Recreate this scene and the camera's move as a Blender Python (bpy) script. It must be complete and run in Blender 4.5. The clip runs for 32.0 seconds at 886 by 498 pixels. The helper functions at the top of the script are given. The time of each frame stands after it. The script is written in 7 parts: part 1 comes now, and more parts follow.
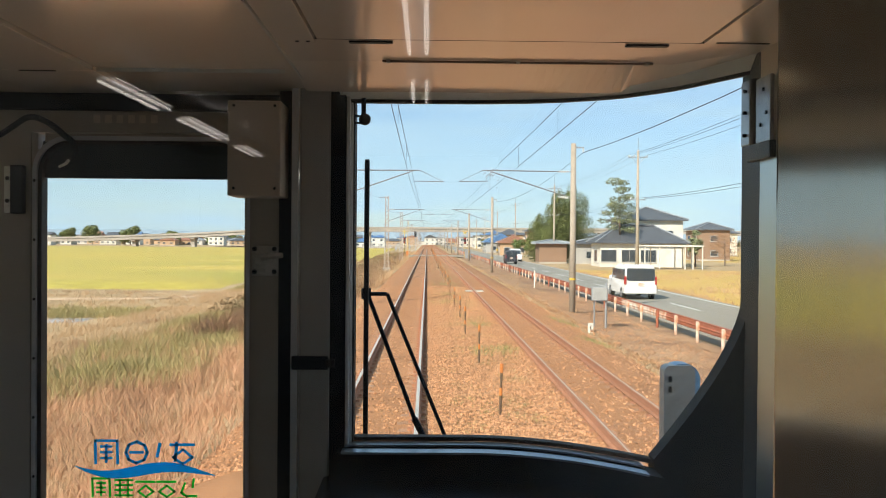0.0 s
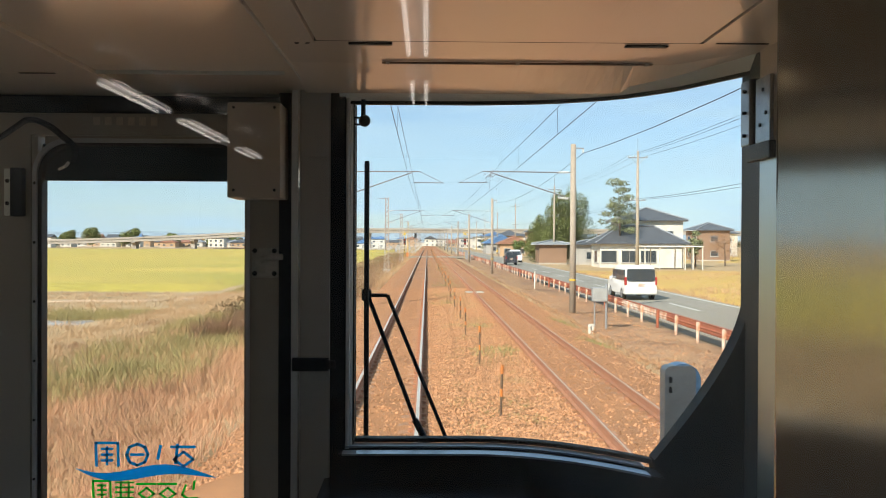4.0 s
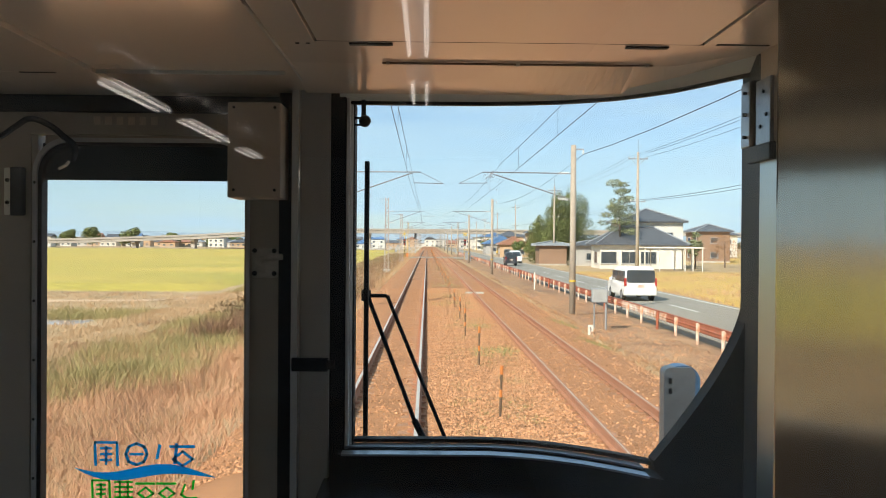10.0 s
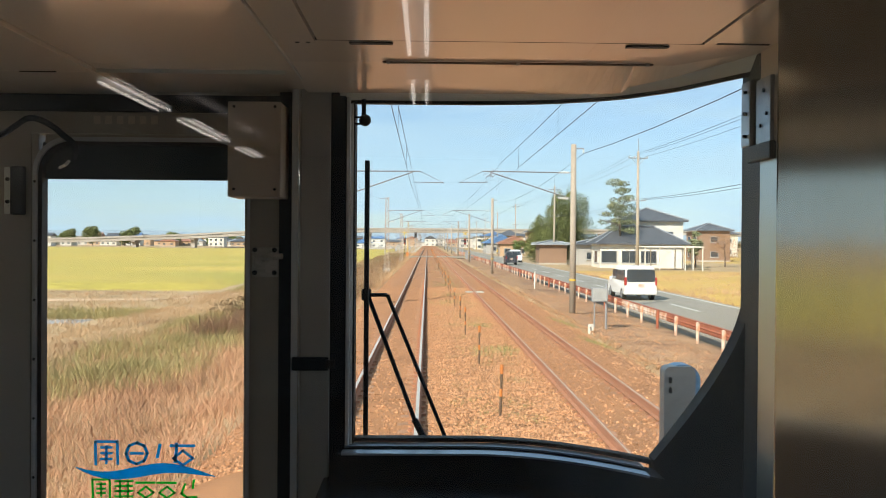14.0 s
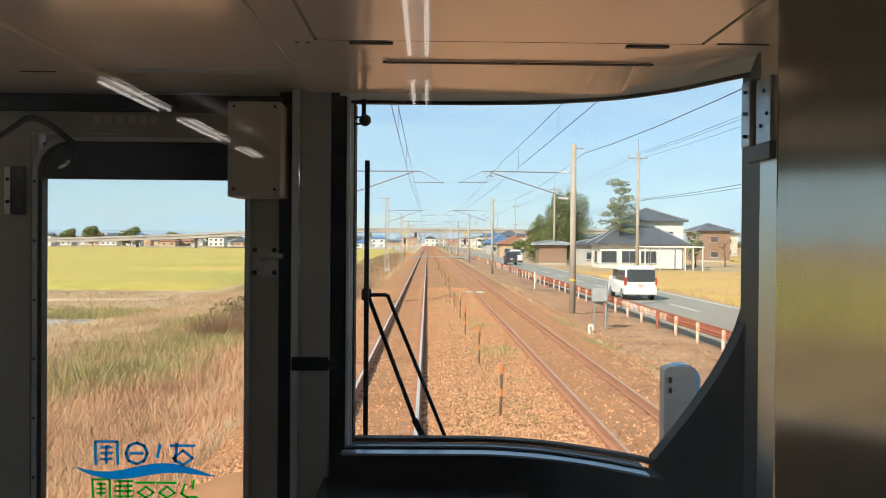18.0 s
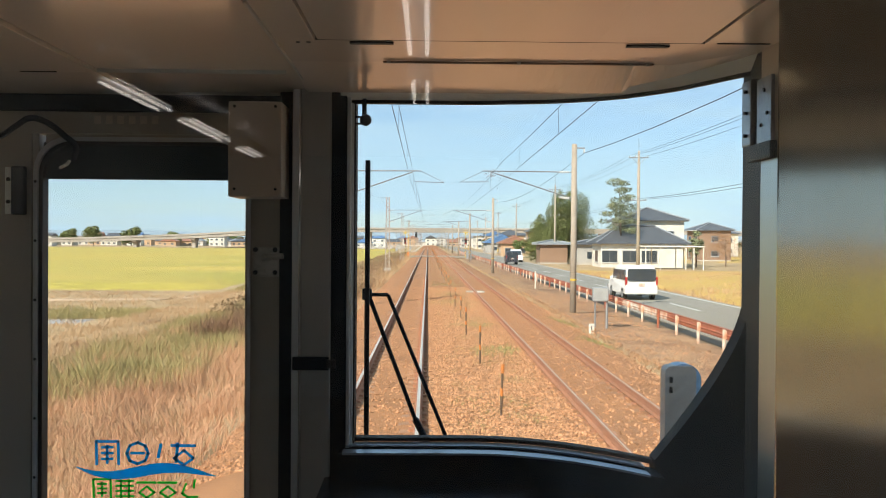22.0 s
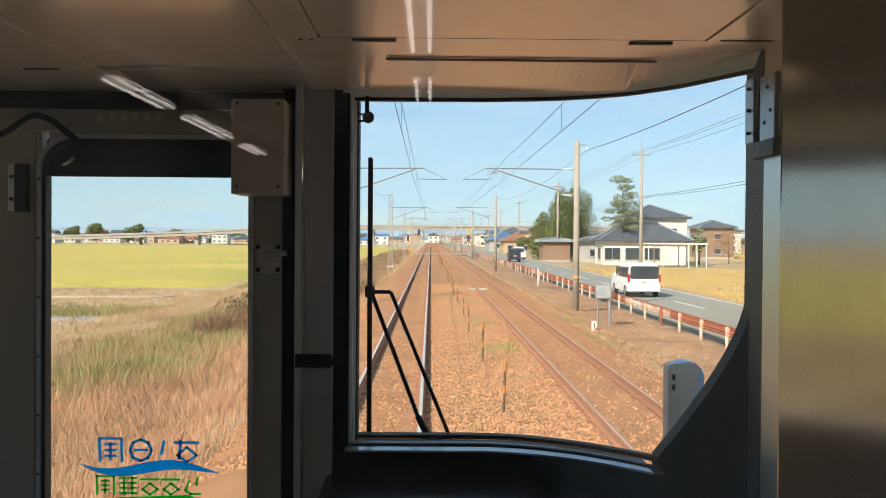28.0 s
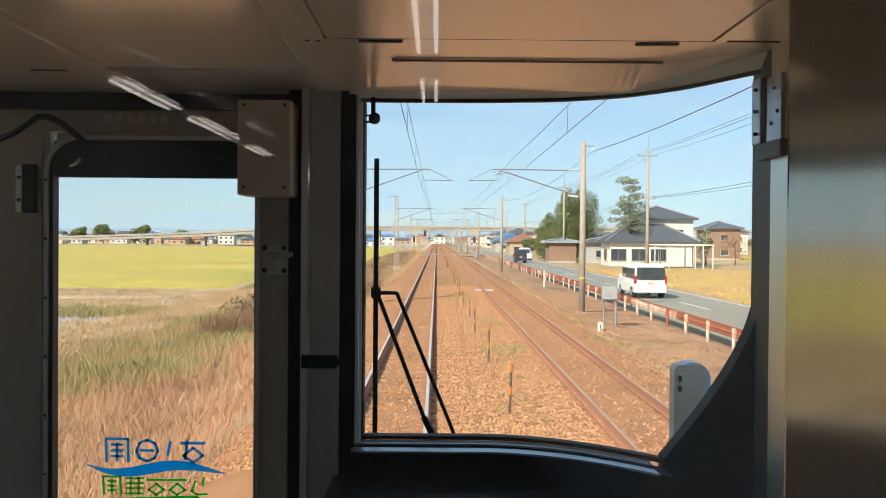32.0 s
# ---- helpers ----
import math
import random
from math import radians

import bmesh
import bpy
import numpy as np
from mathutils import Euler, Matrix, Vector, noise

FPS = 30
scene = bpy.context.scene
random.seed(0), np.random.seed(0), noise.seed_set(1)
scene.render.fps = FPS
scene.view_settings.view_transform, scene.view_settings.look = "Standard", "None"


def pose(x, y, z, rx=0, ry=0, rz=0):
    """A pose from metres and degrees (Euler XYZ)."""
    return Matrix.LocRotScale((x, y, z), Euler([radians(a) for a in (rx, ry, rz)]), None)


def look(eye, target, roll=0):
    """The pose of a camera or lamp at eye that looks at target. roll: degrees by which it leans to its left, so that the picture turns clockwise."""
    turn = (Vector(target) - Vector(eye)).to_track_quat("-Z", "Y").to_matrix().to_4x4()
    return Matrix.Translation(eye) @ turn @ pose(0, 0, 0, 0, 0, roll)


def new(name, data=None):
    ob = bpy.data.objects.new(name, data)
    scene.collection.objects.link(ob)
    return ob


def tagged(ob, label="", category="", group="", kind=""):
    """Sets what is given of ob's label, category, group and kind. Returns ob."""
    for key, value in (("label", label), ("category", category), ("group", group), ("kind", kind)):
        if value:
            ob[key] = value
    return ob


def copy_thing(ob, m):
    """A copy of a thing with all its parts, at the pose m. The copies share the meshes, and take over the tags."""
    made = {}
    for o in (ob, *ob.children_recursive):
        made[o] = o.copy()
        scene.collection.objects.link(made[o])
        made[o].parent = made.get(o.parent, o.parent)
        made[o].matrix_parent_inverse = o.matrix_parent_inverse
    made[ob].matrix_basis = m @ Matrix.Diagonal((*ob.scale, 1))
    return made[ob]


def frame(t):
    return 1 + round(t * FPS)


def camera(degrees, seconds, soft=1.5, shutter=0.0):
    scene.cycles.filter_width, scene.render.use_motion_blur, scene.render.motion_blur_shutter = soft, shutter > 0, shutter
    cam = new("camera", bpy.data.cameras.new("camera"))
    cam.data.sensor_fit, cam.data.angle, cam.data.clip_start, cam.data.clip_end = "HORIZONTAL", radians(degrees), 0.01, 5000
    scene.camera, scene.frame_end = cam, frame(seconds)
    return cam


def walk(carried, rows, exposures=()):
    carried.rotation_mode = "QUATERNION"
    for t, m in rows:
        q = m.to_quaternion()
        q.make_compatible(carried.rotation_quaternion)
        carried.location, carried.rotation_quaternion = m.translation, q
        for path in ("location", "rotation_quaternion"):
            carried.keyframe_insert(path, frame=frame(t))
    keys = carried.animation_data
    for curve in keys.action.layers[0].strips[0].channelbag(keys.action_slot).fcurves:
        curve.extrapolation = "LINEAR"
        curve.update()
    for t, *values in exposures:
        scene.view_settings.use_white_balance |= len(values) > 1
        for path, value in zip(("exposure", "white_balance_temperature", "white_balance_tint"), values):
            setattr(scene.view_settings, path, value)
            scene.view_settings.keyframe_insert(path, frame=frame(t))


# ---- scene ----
# World: x to the right of the eye, y along the line, z up from the top of the rails.
cam = camera(52.0, 32.0, soft=0.85)
EYE_Z = 2.60
# seconds, yaw, pitch, roll: the eye stands in the cab and sways a little with it
SWAY = [
    (0.0, 0.00, 0.01, 0.00), (0.5, 0.00, 0.00, 0.55), (1.0, -0.03, -0.06, 0.36), (1.5, -0.06, -0.01, -0.28), (2.0, -0.03, -0.01, -0.26),
    (2.5, 0.01, -0.01, -0.15), (3.0, 0.01, 0.02, -0.04), (3.5, 0.00, -0.02, 0.22), (5.5, 0.01, -0.11, 0.00), (6.0, 0.00, -0.05, 0.00),
    (6.5, 0.00, -0.05, 0.00), (7.0, 0.00, -0.05, 0.01), (7.5, -0.05, -0.05, 0.00), (8.0, 0.00, -0.05, 0.01), (8.5, 0.01, -0.07, 0.05),
    (9.0, 0.00, 0.00, 0.00), (9.5, -0.02, -0.06, 0.01), (10.0, 0.00, -0.10, 0.00), (10.5, 0.06, -0.10, 0.00), (11.0, -0.01, -0.03, 0.02),
    (11.5, 0.00, -0.05, 0.00), (12.0, 0.01, -0.02, 0.04), (12.5, 0.00, -0.01, 0.01), (13.0, 0.00, -0.05, 0.00), (13.5, 0.00, 0.01, 0.00),
    (14.0, 0.01, -0.05, 0.00), (14.5, 0.00, 0.00, 0.03), (16.5, 0.01, 0.00, 0.03), (17.0, 0.01, -0.03, 0.03), (17.5, 0.02, -0.04, 0.04),
    (18.0, 0.01, -0.05, -0.01), (18.5, 0.01, -0.04, 0.03), (19.0, -0.01, -0.08, -0.01), (19.5, 0.00, 0.01, 0.00), (20.0, -0.01, -0.04, 0.00),
    (20.5, 0.01, -0.01, 0.03), (21.0, 0.00, 0.01, 0.00), (21.5, -0.01, -0.02, -0.03), (22.0, 0.05, -0.03, 0.04), (22.5, 0.00, 0.01, 0.00),
    (23.0, 0.00, -0.01, -0.02), (23.5, 0.00, 0.01, 0.00), (24.0, 0.00, 0.01, 0.00), (24.5, 0.00, 0.01, 0.00), (25.0, 0.00, 0.01, 0.00),
    (25.5, 0.00, 0.01, 0.00), (27.5, 0.19, 0.07, 0.09), (28.0, 0.22, 0.14, 0.03), (28.5, 0.31, 0.19, 0.04), (29.0, 0.39, 0.19, -0.02),
    (29.5, 0.53, 0.15, 0.07), (30.0, 0.56, 0.12, -0.01), (30.5, 0.59, 0.13, 0.04), (31.0, 0.60, 0.14, 0.13), (31.5, 0.61, 0.12, 0.05),
    (32.0, 0.60, 0.08, 0.00),
]
YAW, PITCH, ROLL = -1.0, -0.50, -0.45
walk(cam, [(t, pose(0, 0, EYE_Z, 90 + PITCH - p, ROLL + r, YAW + a)) for t, a, p, r in SWAY],
     exposures=[(0.0, 0.84), (32.0, 0.84)])

# ---- light ----
SUN_EL, SUN_AZ = 36.0, 36.0          # from behind and to the left of the line
world = bpy.data.worlds.new("sky")
scene.world = world
world.use_nodes = True
wn, wl = world.node_tree.nodes, world.node_tree.links
sky = wn.new("ShaderNodeTexSky")
sky.sky_type, sky.sun_disc = "NISHITA", False
sky.sun_elevation, sky.sun_rotation = radians(SUN_EL), radians(180 + SUN_AZ)
sky.air_density, sky.dust_density, sky.ozone_density = 1.0, 0.25, 2.2
coord, mapping, cloud, ramp, mixer = (wn.new(k) for k in ("ShaderNodeTexCoord", "ShaderNodeMapping", "ShaderNodeTexNoise", "ShaderNodeValToRGB", "ShaderNodeMixRGB"))
mapping.inputs["Scale"].default_value = (1.6, 1.6, 11.0)
cloud.inputs["Scale"].default_value, cloud.inputs["Detail"].default_value, cloud.inputs["Roughness"].default_value = 2.2, 7.0, 0.6
ramp.color_ramp.elements[0].position, ramp.color_ramp.elements[1].position = 0.40, 0.60
ramp.color_ramp.elements[0].color, ramp.color_ramp.elements[1].color = (0.36, 0.36, 0.36, 1), (0.92, 0.92, 0.92, 1)
mixer.inputs["Color2"].default_value = (6.0, 7.4, 7.9, 1)
wl.new(coord.outputs["Generated"], mapping.inputs["Vector"])
wl.new(mapping.outputs["Vector"], cloud.inputs["Vector"])
wl.new(cloud.outputs["Fac"], ramp.inputs["Fac"])
wl.new(ramp.outputs["Color"], mixer.inputs["Fac"])
wl.new(sky.outputs["Color"], mixer.inputs["Color1"])
tint = wn.new("ShaderNodeMixRGB")
tint.blend_type = "MULTIPLY"
tint.inputs["Fac"].default_value, tint.inputs["Color2"].default_value = 1.0, (0.89, 0.99, 1.11, 1)
wl.new(mixer.outputs["Color"], tint.inputs["Color1"])
wl.new(tint.outputs["Color"], wn["Background"].inputs["Color"])
wn["Background"].inputs["Strength"].default_value = 0.076

sun = new("sun", bpy.data.lights.new("sun", "SUN"))
sun.data.energy, sun.data.angle, sun.data.color = 4.6, radians(0.6), (1.0, 0.90, 0.76)
a, e = radians(SUN_AZ), radians(SUN_EL)
sun.matrix_world = look((0, 0, 0), (math.sin(a) * math.cos(e), math.cos(a) * math.cos(e), -math.sin(e)))

# ---- materials ----
MATS = {}


def mat(name, col, rough=0.7, metal=0.0, col2=None, scale=6.0, bump=0.0, fine=60.0, island=0.0, rnd=0.0, stretch=(1, 1, 1), contrast=0.35, spec=0.5, grain_amp=0.15, coat=0.0):
    """A surface with broad and fine variation of colour and a fine relief."""
    m = bpy.data.materials.new(name)
    m.use_nodes = True
    n, l = m.node_tree.nodes, m.node_tree.links
    b = n["Principled BSDF"]
    b.inputs["Roughness"].default_value, b.inputs["Metallic"].default_value = rough, metal
    b.inputs["Specular IOR Level"].default_value = spec
    b.inputs["Coat Weight"].default_value, b.inputs["Coat Roughness"].default_value, b.inputs["Coat IOR"].default_value = coat, 0.15, 1.7
    col2 = col2 or tuple(c * 0.72 for c in col)
    tc, mp = n.new("ShaderNodeTexCoord"), n.new("ShaderNodeMapping")
    mp.inputs["Scale"].default_value = stretch
    l.new(tc.outputs["Object"], mp.inputs["Vector"])
    broad, grain = n.new("ShaderNodeTexNoise"), n.new("ShaderNodeTexNoise")
    broad.inputs["Scale"].default_value, broad.inputs["Detail"].default_value = scale, 5.0
    grain.inputs["Scale"].default_value, grain.inputs["Detail"].default_value = fine, 3.0
    l.new(mp.outputs["Vector"], broad.inputs["Vector"])
    l.new(mp.outputs["Vector"], grain.inputs["Vector"])
    r = n.new("ShaderNodeValToRGB")
    r.color_ramp.elements[0].position, r.color_ramp.elements[1].position = 0.5 - contrast / 2, 0.5 + contrast / 2
    r.color_ramp.elements[0].color, r.color_ramp.elements[1].color = (*col2, 1), (*col, 1)
    l.new(broad.outputs["Fac"], r.inputs["Fac"])
    hsv = n.new("ShaderNodeHueSaturation")
    l.new(r.outputs["Color"], hsv.inputs["Color"])
    val = n.new("ShaderNodeMapRange")
    val.inputs["From Min"].default_value, val.inputs["From Max"].default_value = 0.3, 0.7
    val.inputs["To Min"].default_value, val.inputs["To Max"].default_value = 1 - grain_amp, 1 + grain_amp
    l.new(grain.outputs["Fac"], val.inputs["Value"])
    out = val.outputs["Result"]
    for strength, node, socket in ((island, "ShaderNodeNewGeometry", "Random Per Island"), (rnd, "ShaderNodeObjectInfo", "Random")):
        if strength:
            src, mr, mul = n.new(node), n.new("ShaderNodeMapRange"), n.new("ShaderNodeMath")
            mr.inputs["To Min"].default_value, mr.inputs["To Max"].default_value = 1 - strength, 1 + strength
            l.new(src.outputs[socket], mr.inputs["Value"])
            mul.operation = "MULTIPLY"
            l.new(out, mul.inputs[0])
            l.new(mr.outputs["Result"], mul.inputs[1])
            out = mul.outputs["Value"]
    l.new(out, hsv.inputs["Value"])
    l.new(hsv.outputs["Color"], b.inputs["Base Color"])
    if bump:
        bp = n.new("ShaderNodeBump")
        bp.inputs["Strength"].default_value, bp.inputs["Distance"].default_value = min(1.0, bump), 0.02
        l.new(grain.outputs["Fac"], bp.inputs["Height"])
        l.new(bp.outputs["Normal"], b.inputs["Normal"])
    MATS[name] = m
    return m


def glass(name, tint=(0.97, 0.98, 0.98), face=0.03):
    """A thin clear pane: light passes straight; it mirrors face of it head-on and more at a slant."""
    m = bpy.data.materials.new(name)
    m.use_nodes = True
    n, l = m.node_tree.nodes, m.node_tree.links
    n.remove(n["Principled BSDF"])
    t, g, f, p, q, mx = (n.new(k) for k in ("ShaderNodeBsdfTransparent", "ShaderNodeBsdfGlossy", "ShaderNodeLayerWeight", "ShaderNodeMath", "ShaderNodeMath", "ShaderNodeMixShader"))
    t.inputs["Color"].default_value = (*tint, 1)
    g.inputs["Roughness"].default_value = 0.0
    f.inputs["Blend"].default_value = 0.5
    p.operation, p.inputs[1].default_value = "POWER", 5.0
    q.operation, q.inputs[1].default_value, q.inputs[2].default_value = "MULTIPLY_ADD", 1 - face, face
    l.new(f.outputs["Facing"], p.inputs[0])
    l.new(p.outputs["Value"], q.inputs[0])
    l.new(q.outputs["Value"], mx.inputs["Fac"])
    l.new(t.outputs["BSDF"], mx.inputs[1])
    l.new(g.outputs["BSDF"], mx.inputs[2])
    l.new(mx.outputs["Shader"], n["Material Output"].inputs["Surface"])
    MATS[name] = m
    return m


def vinyl(name, col, clear=0.0):
    """Thin foil on glass: light from outside shines through it."""
    m = bpy.data.materials.new(name)
    m.use_nodes = True
    n, l = m.node_tree.nodes, m.node_tree.links
    tr, mx = n.new("ShaderNodeBsdfTranslucent"), n.new("ShaderNodeMixShader")
    tr.inputs["Color"].default_value = (*col, 1)
    n["Principled BSDF"].inputs["Base Color"].default_value = (*(c * 0.6 for c in col), 1)
    n["Principled BSDF"].inputs["Roughness"].default_value = 0.5
    mx.inputs["Fac"].default_value = 0.9
    l.new(n["Principled BSDF"].outputs["BSDF"], mx.inputs[1])
    l.new(tr.outputs["BSDF"], mx.inputs[2])
    thin, see = n.new("ShaderNodeMixShader"), n.new("ShaderNodeBsdfTransparent")
    thin.inputs["Fac"].default_value = clear
    l.new(mx.outputs["Shader"], thin.inputs[1])
    l.new(see.outputs["BSDF"], thin.inputs[2])
    l.new(thin.outputs["Shader"], n["Material Output"].inputs["Surface"])
    return m


def lamp_mat(name, col, strength):
    m = bpy.data.materials.new(name)
    m.use_nodes = True
    b = m.node_tree.nodes["Principled BSDF"]
    b.inputs["Base Color"].default_value = (*col, 1)
    b.inputs["Emission Color"].default_value, b.inputs["Emission Strength"].default_value = (*col, 1), strength
    return m


# cab
CEIL = mat("ceiling_paint", (0.90, 0.81, 0.71), 0.36, grain_amp=0.02, coat=1.0, col2=(0.83, 0.73, 0.63), scale=2.0, bump=0.006, fine=90, spec=1.0)
DOOR_GREY = mat("door_grey_paint", grain_amp=0.035, col=(0.30, 0.30, 0.285), rough=0.42, col2=(0.25, 0.25, 0.235), scale=3, bump=0.05, fine=150)
WALL_GREY = mat("cab_wall_paint", grain_amp=0.035, col=(0.40, 0.37, 0.33), rough=0.42, col2=(0.33, 0.305, 0.27), scale=2.5, bump=0.05, fine=150)
PILLAR = mat("pillar_paint", grain_amp=0.035, col=(0.40, 0.39, 0.38), rough=0.45, col2=(0.33, 0.32, 0.31), scale=2.5, bump=0.05, fine=150)
PALE_WALL = mat("pale_wall_paint", grain_amp=0.035, col=(0.87, 0.90, 0.88), rough=0.45, col2=(0.80, 0.83, 0.81), scale=2.5, bump=0.05, fine=150)
BOX_PAINT = mat("box_paint", grain_amp=0.035, col=(0.56, 0.49, 0.42), rough=0.42, col2=(0.50, 0.43, 0.37), scale=4, bump=0.05, fine=150)
SILL = mat("sill_aluminium", (0.36, 0.43, 0.51), 0.28, 0.85, col2=(0.31, 0.37, 0.45), scale=5, grain_amp=0.03)
CHROME = mat("polished_steel", (0.80, 0.81, 0.82), 0.06, 1.0, col2=(0.72, 0.73, 0.74), scale=25, grain_amp=0.05)
STRIP = mat("satin_steel", (0.52, 0.57, 0.58), 0.32, 0.85, col2=(0.45, 0.50, 0.51), scale=3, grain_amp=0.03)
RUBBER = mat("black_rubber", (0.018, 0.018, 0.018), 0.65, scale=10, bump=0.08, fine=200)
BLACK = mat("black_paint", grain_amp=0.035, col=(0.004, 0.014, 0.026), rough=0.55, spec=0.12, scale=6, bump=0.05, fine=160)
BLUEBLACK = mat("blue_black_paint", grain_amp=0.04, col=(0.020, 0.042, 0.060), rough=0.5, spec=0.3, scale=6, bump=0.05, fine=160)
DESK = mat("desk_black", grain_amp=0.035, col=(0.010, 0.018, 0.030), rough=0.22, scale=6, bump=0.05, fine=300)
ALU = mat("aluminium", grain_amp=0.035, col=(0.62, 0.65, 0.69), rough=0.38, metal=0.45, col2=(0.50, 0.53, 0.57), scale=5, bump=0.03, fine=200)
RAIL_ALU = mat("bright_aluminium", grain_amp=0.03, col=(0.80, 0.83, 0.85), rough=0.35, metal=0.25, col2=(0.70, 0.73, 0.75), scale=5)
HINGE_STEEL = mat("hinge_steel", (0.34, 0.36, 0.38), 0.28, 1.0, col2=(0.20, 0.21, 0.23), scale=18, bump=0.05, grain_amp=0.05)
STEEL = mat("worn_steel", (0.62, 0.61, 0.59), 0.4, 0.6, col2=(0.30, 0.29, 0.27), scale=12, bump=0.08, fine=120)
STAINLESS = mat("brushed_stainless", grain_amp=0.035, col=(0.41, 0.385, 0.345), rough=0.10, metal=1.0, col2=(0.33, 0.307, 0.272), scale=2.4, fine=60, stretch=(6, 6, 0.25), contrast=0.7)
GLASS = glass("window_glass")
COATED = glass("coated_glass", face=0.012)
TWIN = glass("twin_glass", face=0.065)
TUBE = lamp_mat("tube_glow", (1.0, 0.93, 0.86), 2.0)
BLUE = vinyl("decal_blue", (0.03, 0.62, 1.0))
GREEN = vinyl("decal_green", (0.03, 0.90, 0.14))
CAB_DARK = mat("cab_dark_paint", grain_amp=0.035, col=(0.36, 0.26, 0.19), rough=0.5, scale=2.5, bump=0.05, fine=150)
SALOON = mat("saloon_wall", (0.68, 0.71, 0.74), 0.6, scale=1.5, bump=0.03)
LINO = mat("saloon_floor", (0.50, 0.47, 0.42), 0.5, scale=3, bump=0.05)
SMUDGE = vinyl("glass_dirt", (0.95, 0.97, 1.0), 0.5)
HOUSING = mat("housing_grey", (0.42, 0.42, 0.40), 0.45, scale=4, bump=0.03, fine=120)
HOUSING_BLUE = mat("housing_blue", (0.20, 0.42, 0.68), 0.35, scale=4)
# line and ground
BALLAST = mat("ballast_bed", (0.46, 0.215, 0.090), 0.95, col2=(0.27, 0.122, 0.050), scale=1.1, bump=1.0, fine=26, contrast=0.6)
STONE = mat("ballast_stone", (0.54, 0.285, 0.145), 0.9, col2=(0.36, 0.18, 0.085), scale=9, bump=0.3, fine=80, island=0.5)
RUST = mat("rail_rust", (0.44, 0.205, 0.115), 0.9, col2=(0.33, 0.15, 0.08), scale=4, bump=0.4, fine=90)
RAILTOP = mat("rail_head", (0.72, 0.66, 0.58), 0.5, 0.55, col2=(0.60, 0.53, 0.45), scale=2, stretch=(8, 0.3, 8), bump=0.02)
RAILDULL = mat("dull_rail_head", (0.58, 0.47, 0.37), 0.5, 0.5, col2=(0.46, 0.34, 0.25), scale=2, stretch=(8, 0.3, 8), bump=0.02)
SLEEPER = mat("sleeper_concrete", (0.42, 0.235, 0.135), 0.9, col2=(0.33, 0.18, 0.10), scale=3, bump=0.3, fine=60, rnd=0.25)
EARTH = mat("dry_earth", (0.54, 0.38, 0.215), 0.95, col2=(0.26, 0.18, 0.08), scale=0.35, bump=0.8, fine=9, contrast=0.5)
STRAW = mat("dry_grass", (0.54, 0.36, 0.205), 0.85, col2=(0.43, 0.27, 0.14), scale=0.5, island=0.2, contrast=0.5)
PINKGRASS = mat("reed_grass", (0.60, 0.335, 0.195), 0.85, col2=(0.49, 0.25, 0.135), scale=0.4, island=0.2)
WEED = mat("green_weed", (0.36, 0.29, 0.115), 0.8, col2=(0.24, 0.215, 0.08), scale=0.6, island=0.25)
BROWNWEED = mat("brown_weed", (0.26, 0.14, 0.08), 0.9, col2=(0.17, 0.085, 0.05), scale=0.8, island=0.4)
RICE = mat("ripe_field", (0.58, 0.40, 0.085), 0.9, grain_amp=0.25, col2=(0.34, 0.31, 0.055), scale=0.06, bump=1.0, fine=2.4, stretch=(0.35, 1, 1), contrast=0.45)
GOLD = mat("golden_field", (0.58, 0.38, 0.09), 0.9, col2=(0.45, 0.29, 0.07), scale=0.1, bump=1.0, fine=4.0)
ASPHALT = mat("asphalt", (0.315, 0.295, 0.255), 0.95, spec=0.05, col2=(0.26, 0.243, 0.21), scale=0.6, bump=0.25, fine=60, stretch=(1, 0.2, 1))
WHITELINE = mat("road_paint", (0.72, 0.71, 0.67), 0.7, col2=(0.55, 0.54, 0.50), scale=4, bump=0.1)
WATER = mat("pond_water", (0.06, 0.10, 0.13), 0.06, col2=(0.05, 0.085, 0.11), scale=0.2, bump=0.05, fine=2)
CONCRETE = mat("concrete", (0.50, 0.46, 0.40), 0.85, col2=(0.38, 0.35, 0.30), scale=1.2, bump=0.2, fine=40, rnd=0.08)
POLE = mat("pole_concrete", (0.41, 0.35, 0.28), 0.8, col2=(0.33, 0.275, 0.215), scale=1.5, bump=0.1, fine=40)
ARM = mat("weathered_tube", (0.24, 0.235, 0.23), 0.6, 0.1, col2=(0.17, 0.155, 0.145), scale=3)
OVERPASS = mat("weathered_concrete", (0.44, 0.395, 0.34), 0.9, col2=(0.34, 0.305, 0.26), scale=0.15, bump=0.2, fine=4)
GALV = mat("galvanised_steel", (0.42, 0.43, 0.44), 0.5, 0.6, col2=(0.32, 0.32, 0.32), scale=3)
LATTICE = mat("lattice_paint", (0.52, 0.46, 0.40), 0.6, col2=(0.36, 0.25, 0.18), scale=3)
WIRE = mat("wire", (0.05, 0.05, 0.055), 0.6, 0.5)
PORCELAIN = mat("insulator", (0.78, 0.78, 0.76), 0.3)
GUARDWHITE = mat("guard_white", (0.72, 0.66, 0.58), 0.6, col2=(0.52, 0.25, 0.13), scale=2.6, bump=0.1, contrast=0.25)
GUARDRED = mat("guard_rust_red", (0.40, 0.12, 0.06), 0.75, col2=(0.28, 0.08, 0.04), scale=2.0, bump=0.2)
ORANGE = mat("marker_orange", (0.75, 0.24, 0.04), 0.6, col2=(0.5, 0.18, 0.05), scale=12)
POSTDARK = mat("post_brown", (0.16, 0.10, 0.06), 0.8, scale=8)
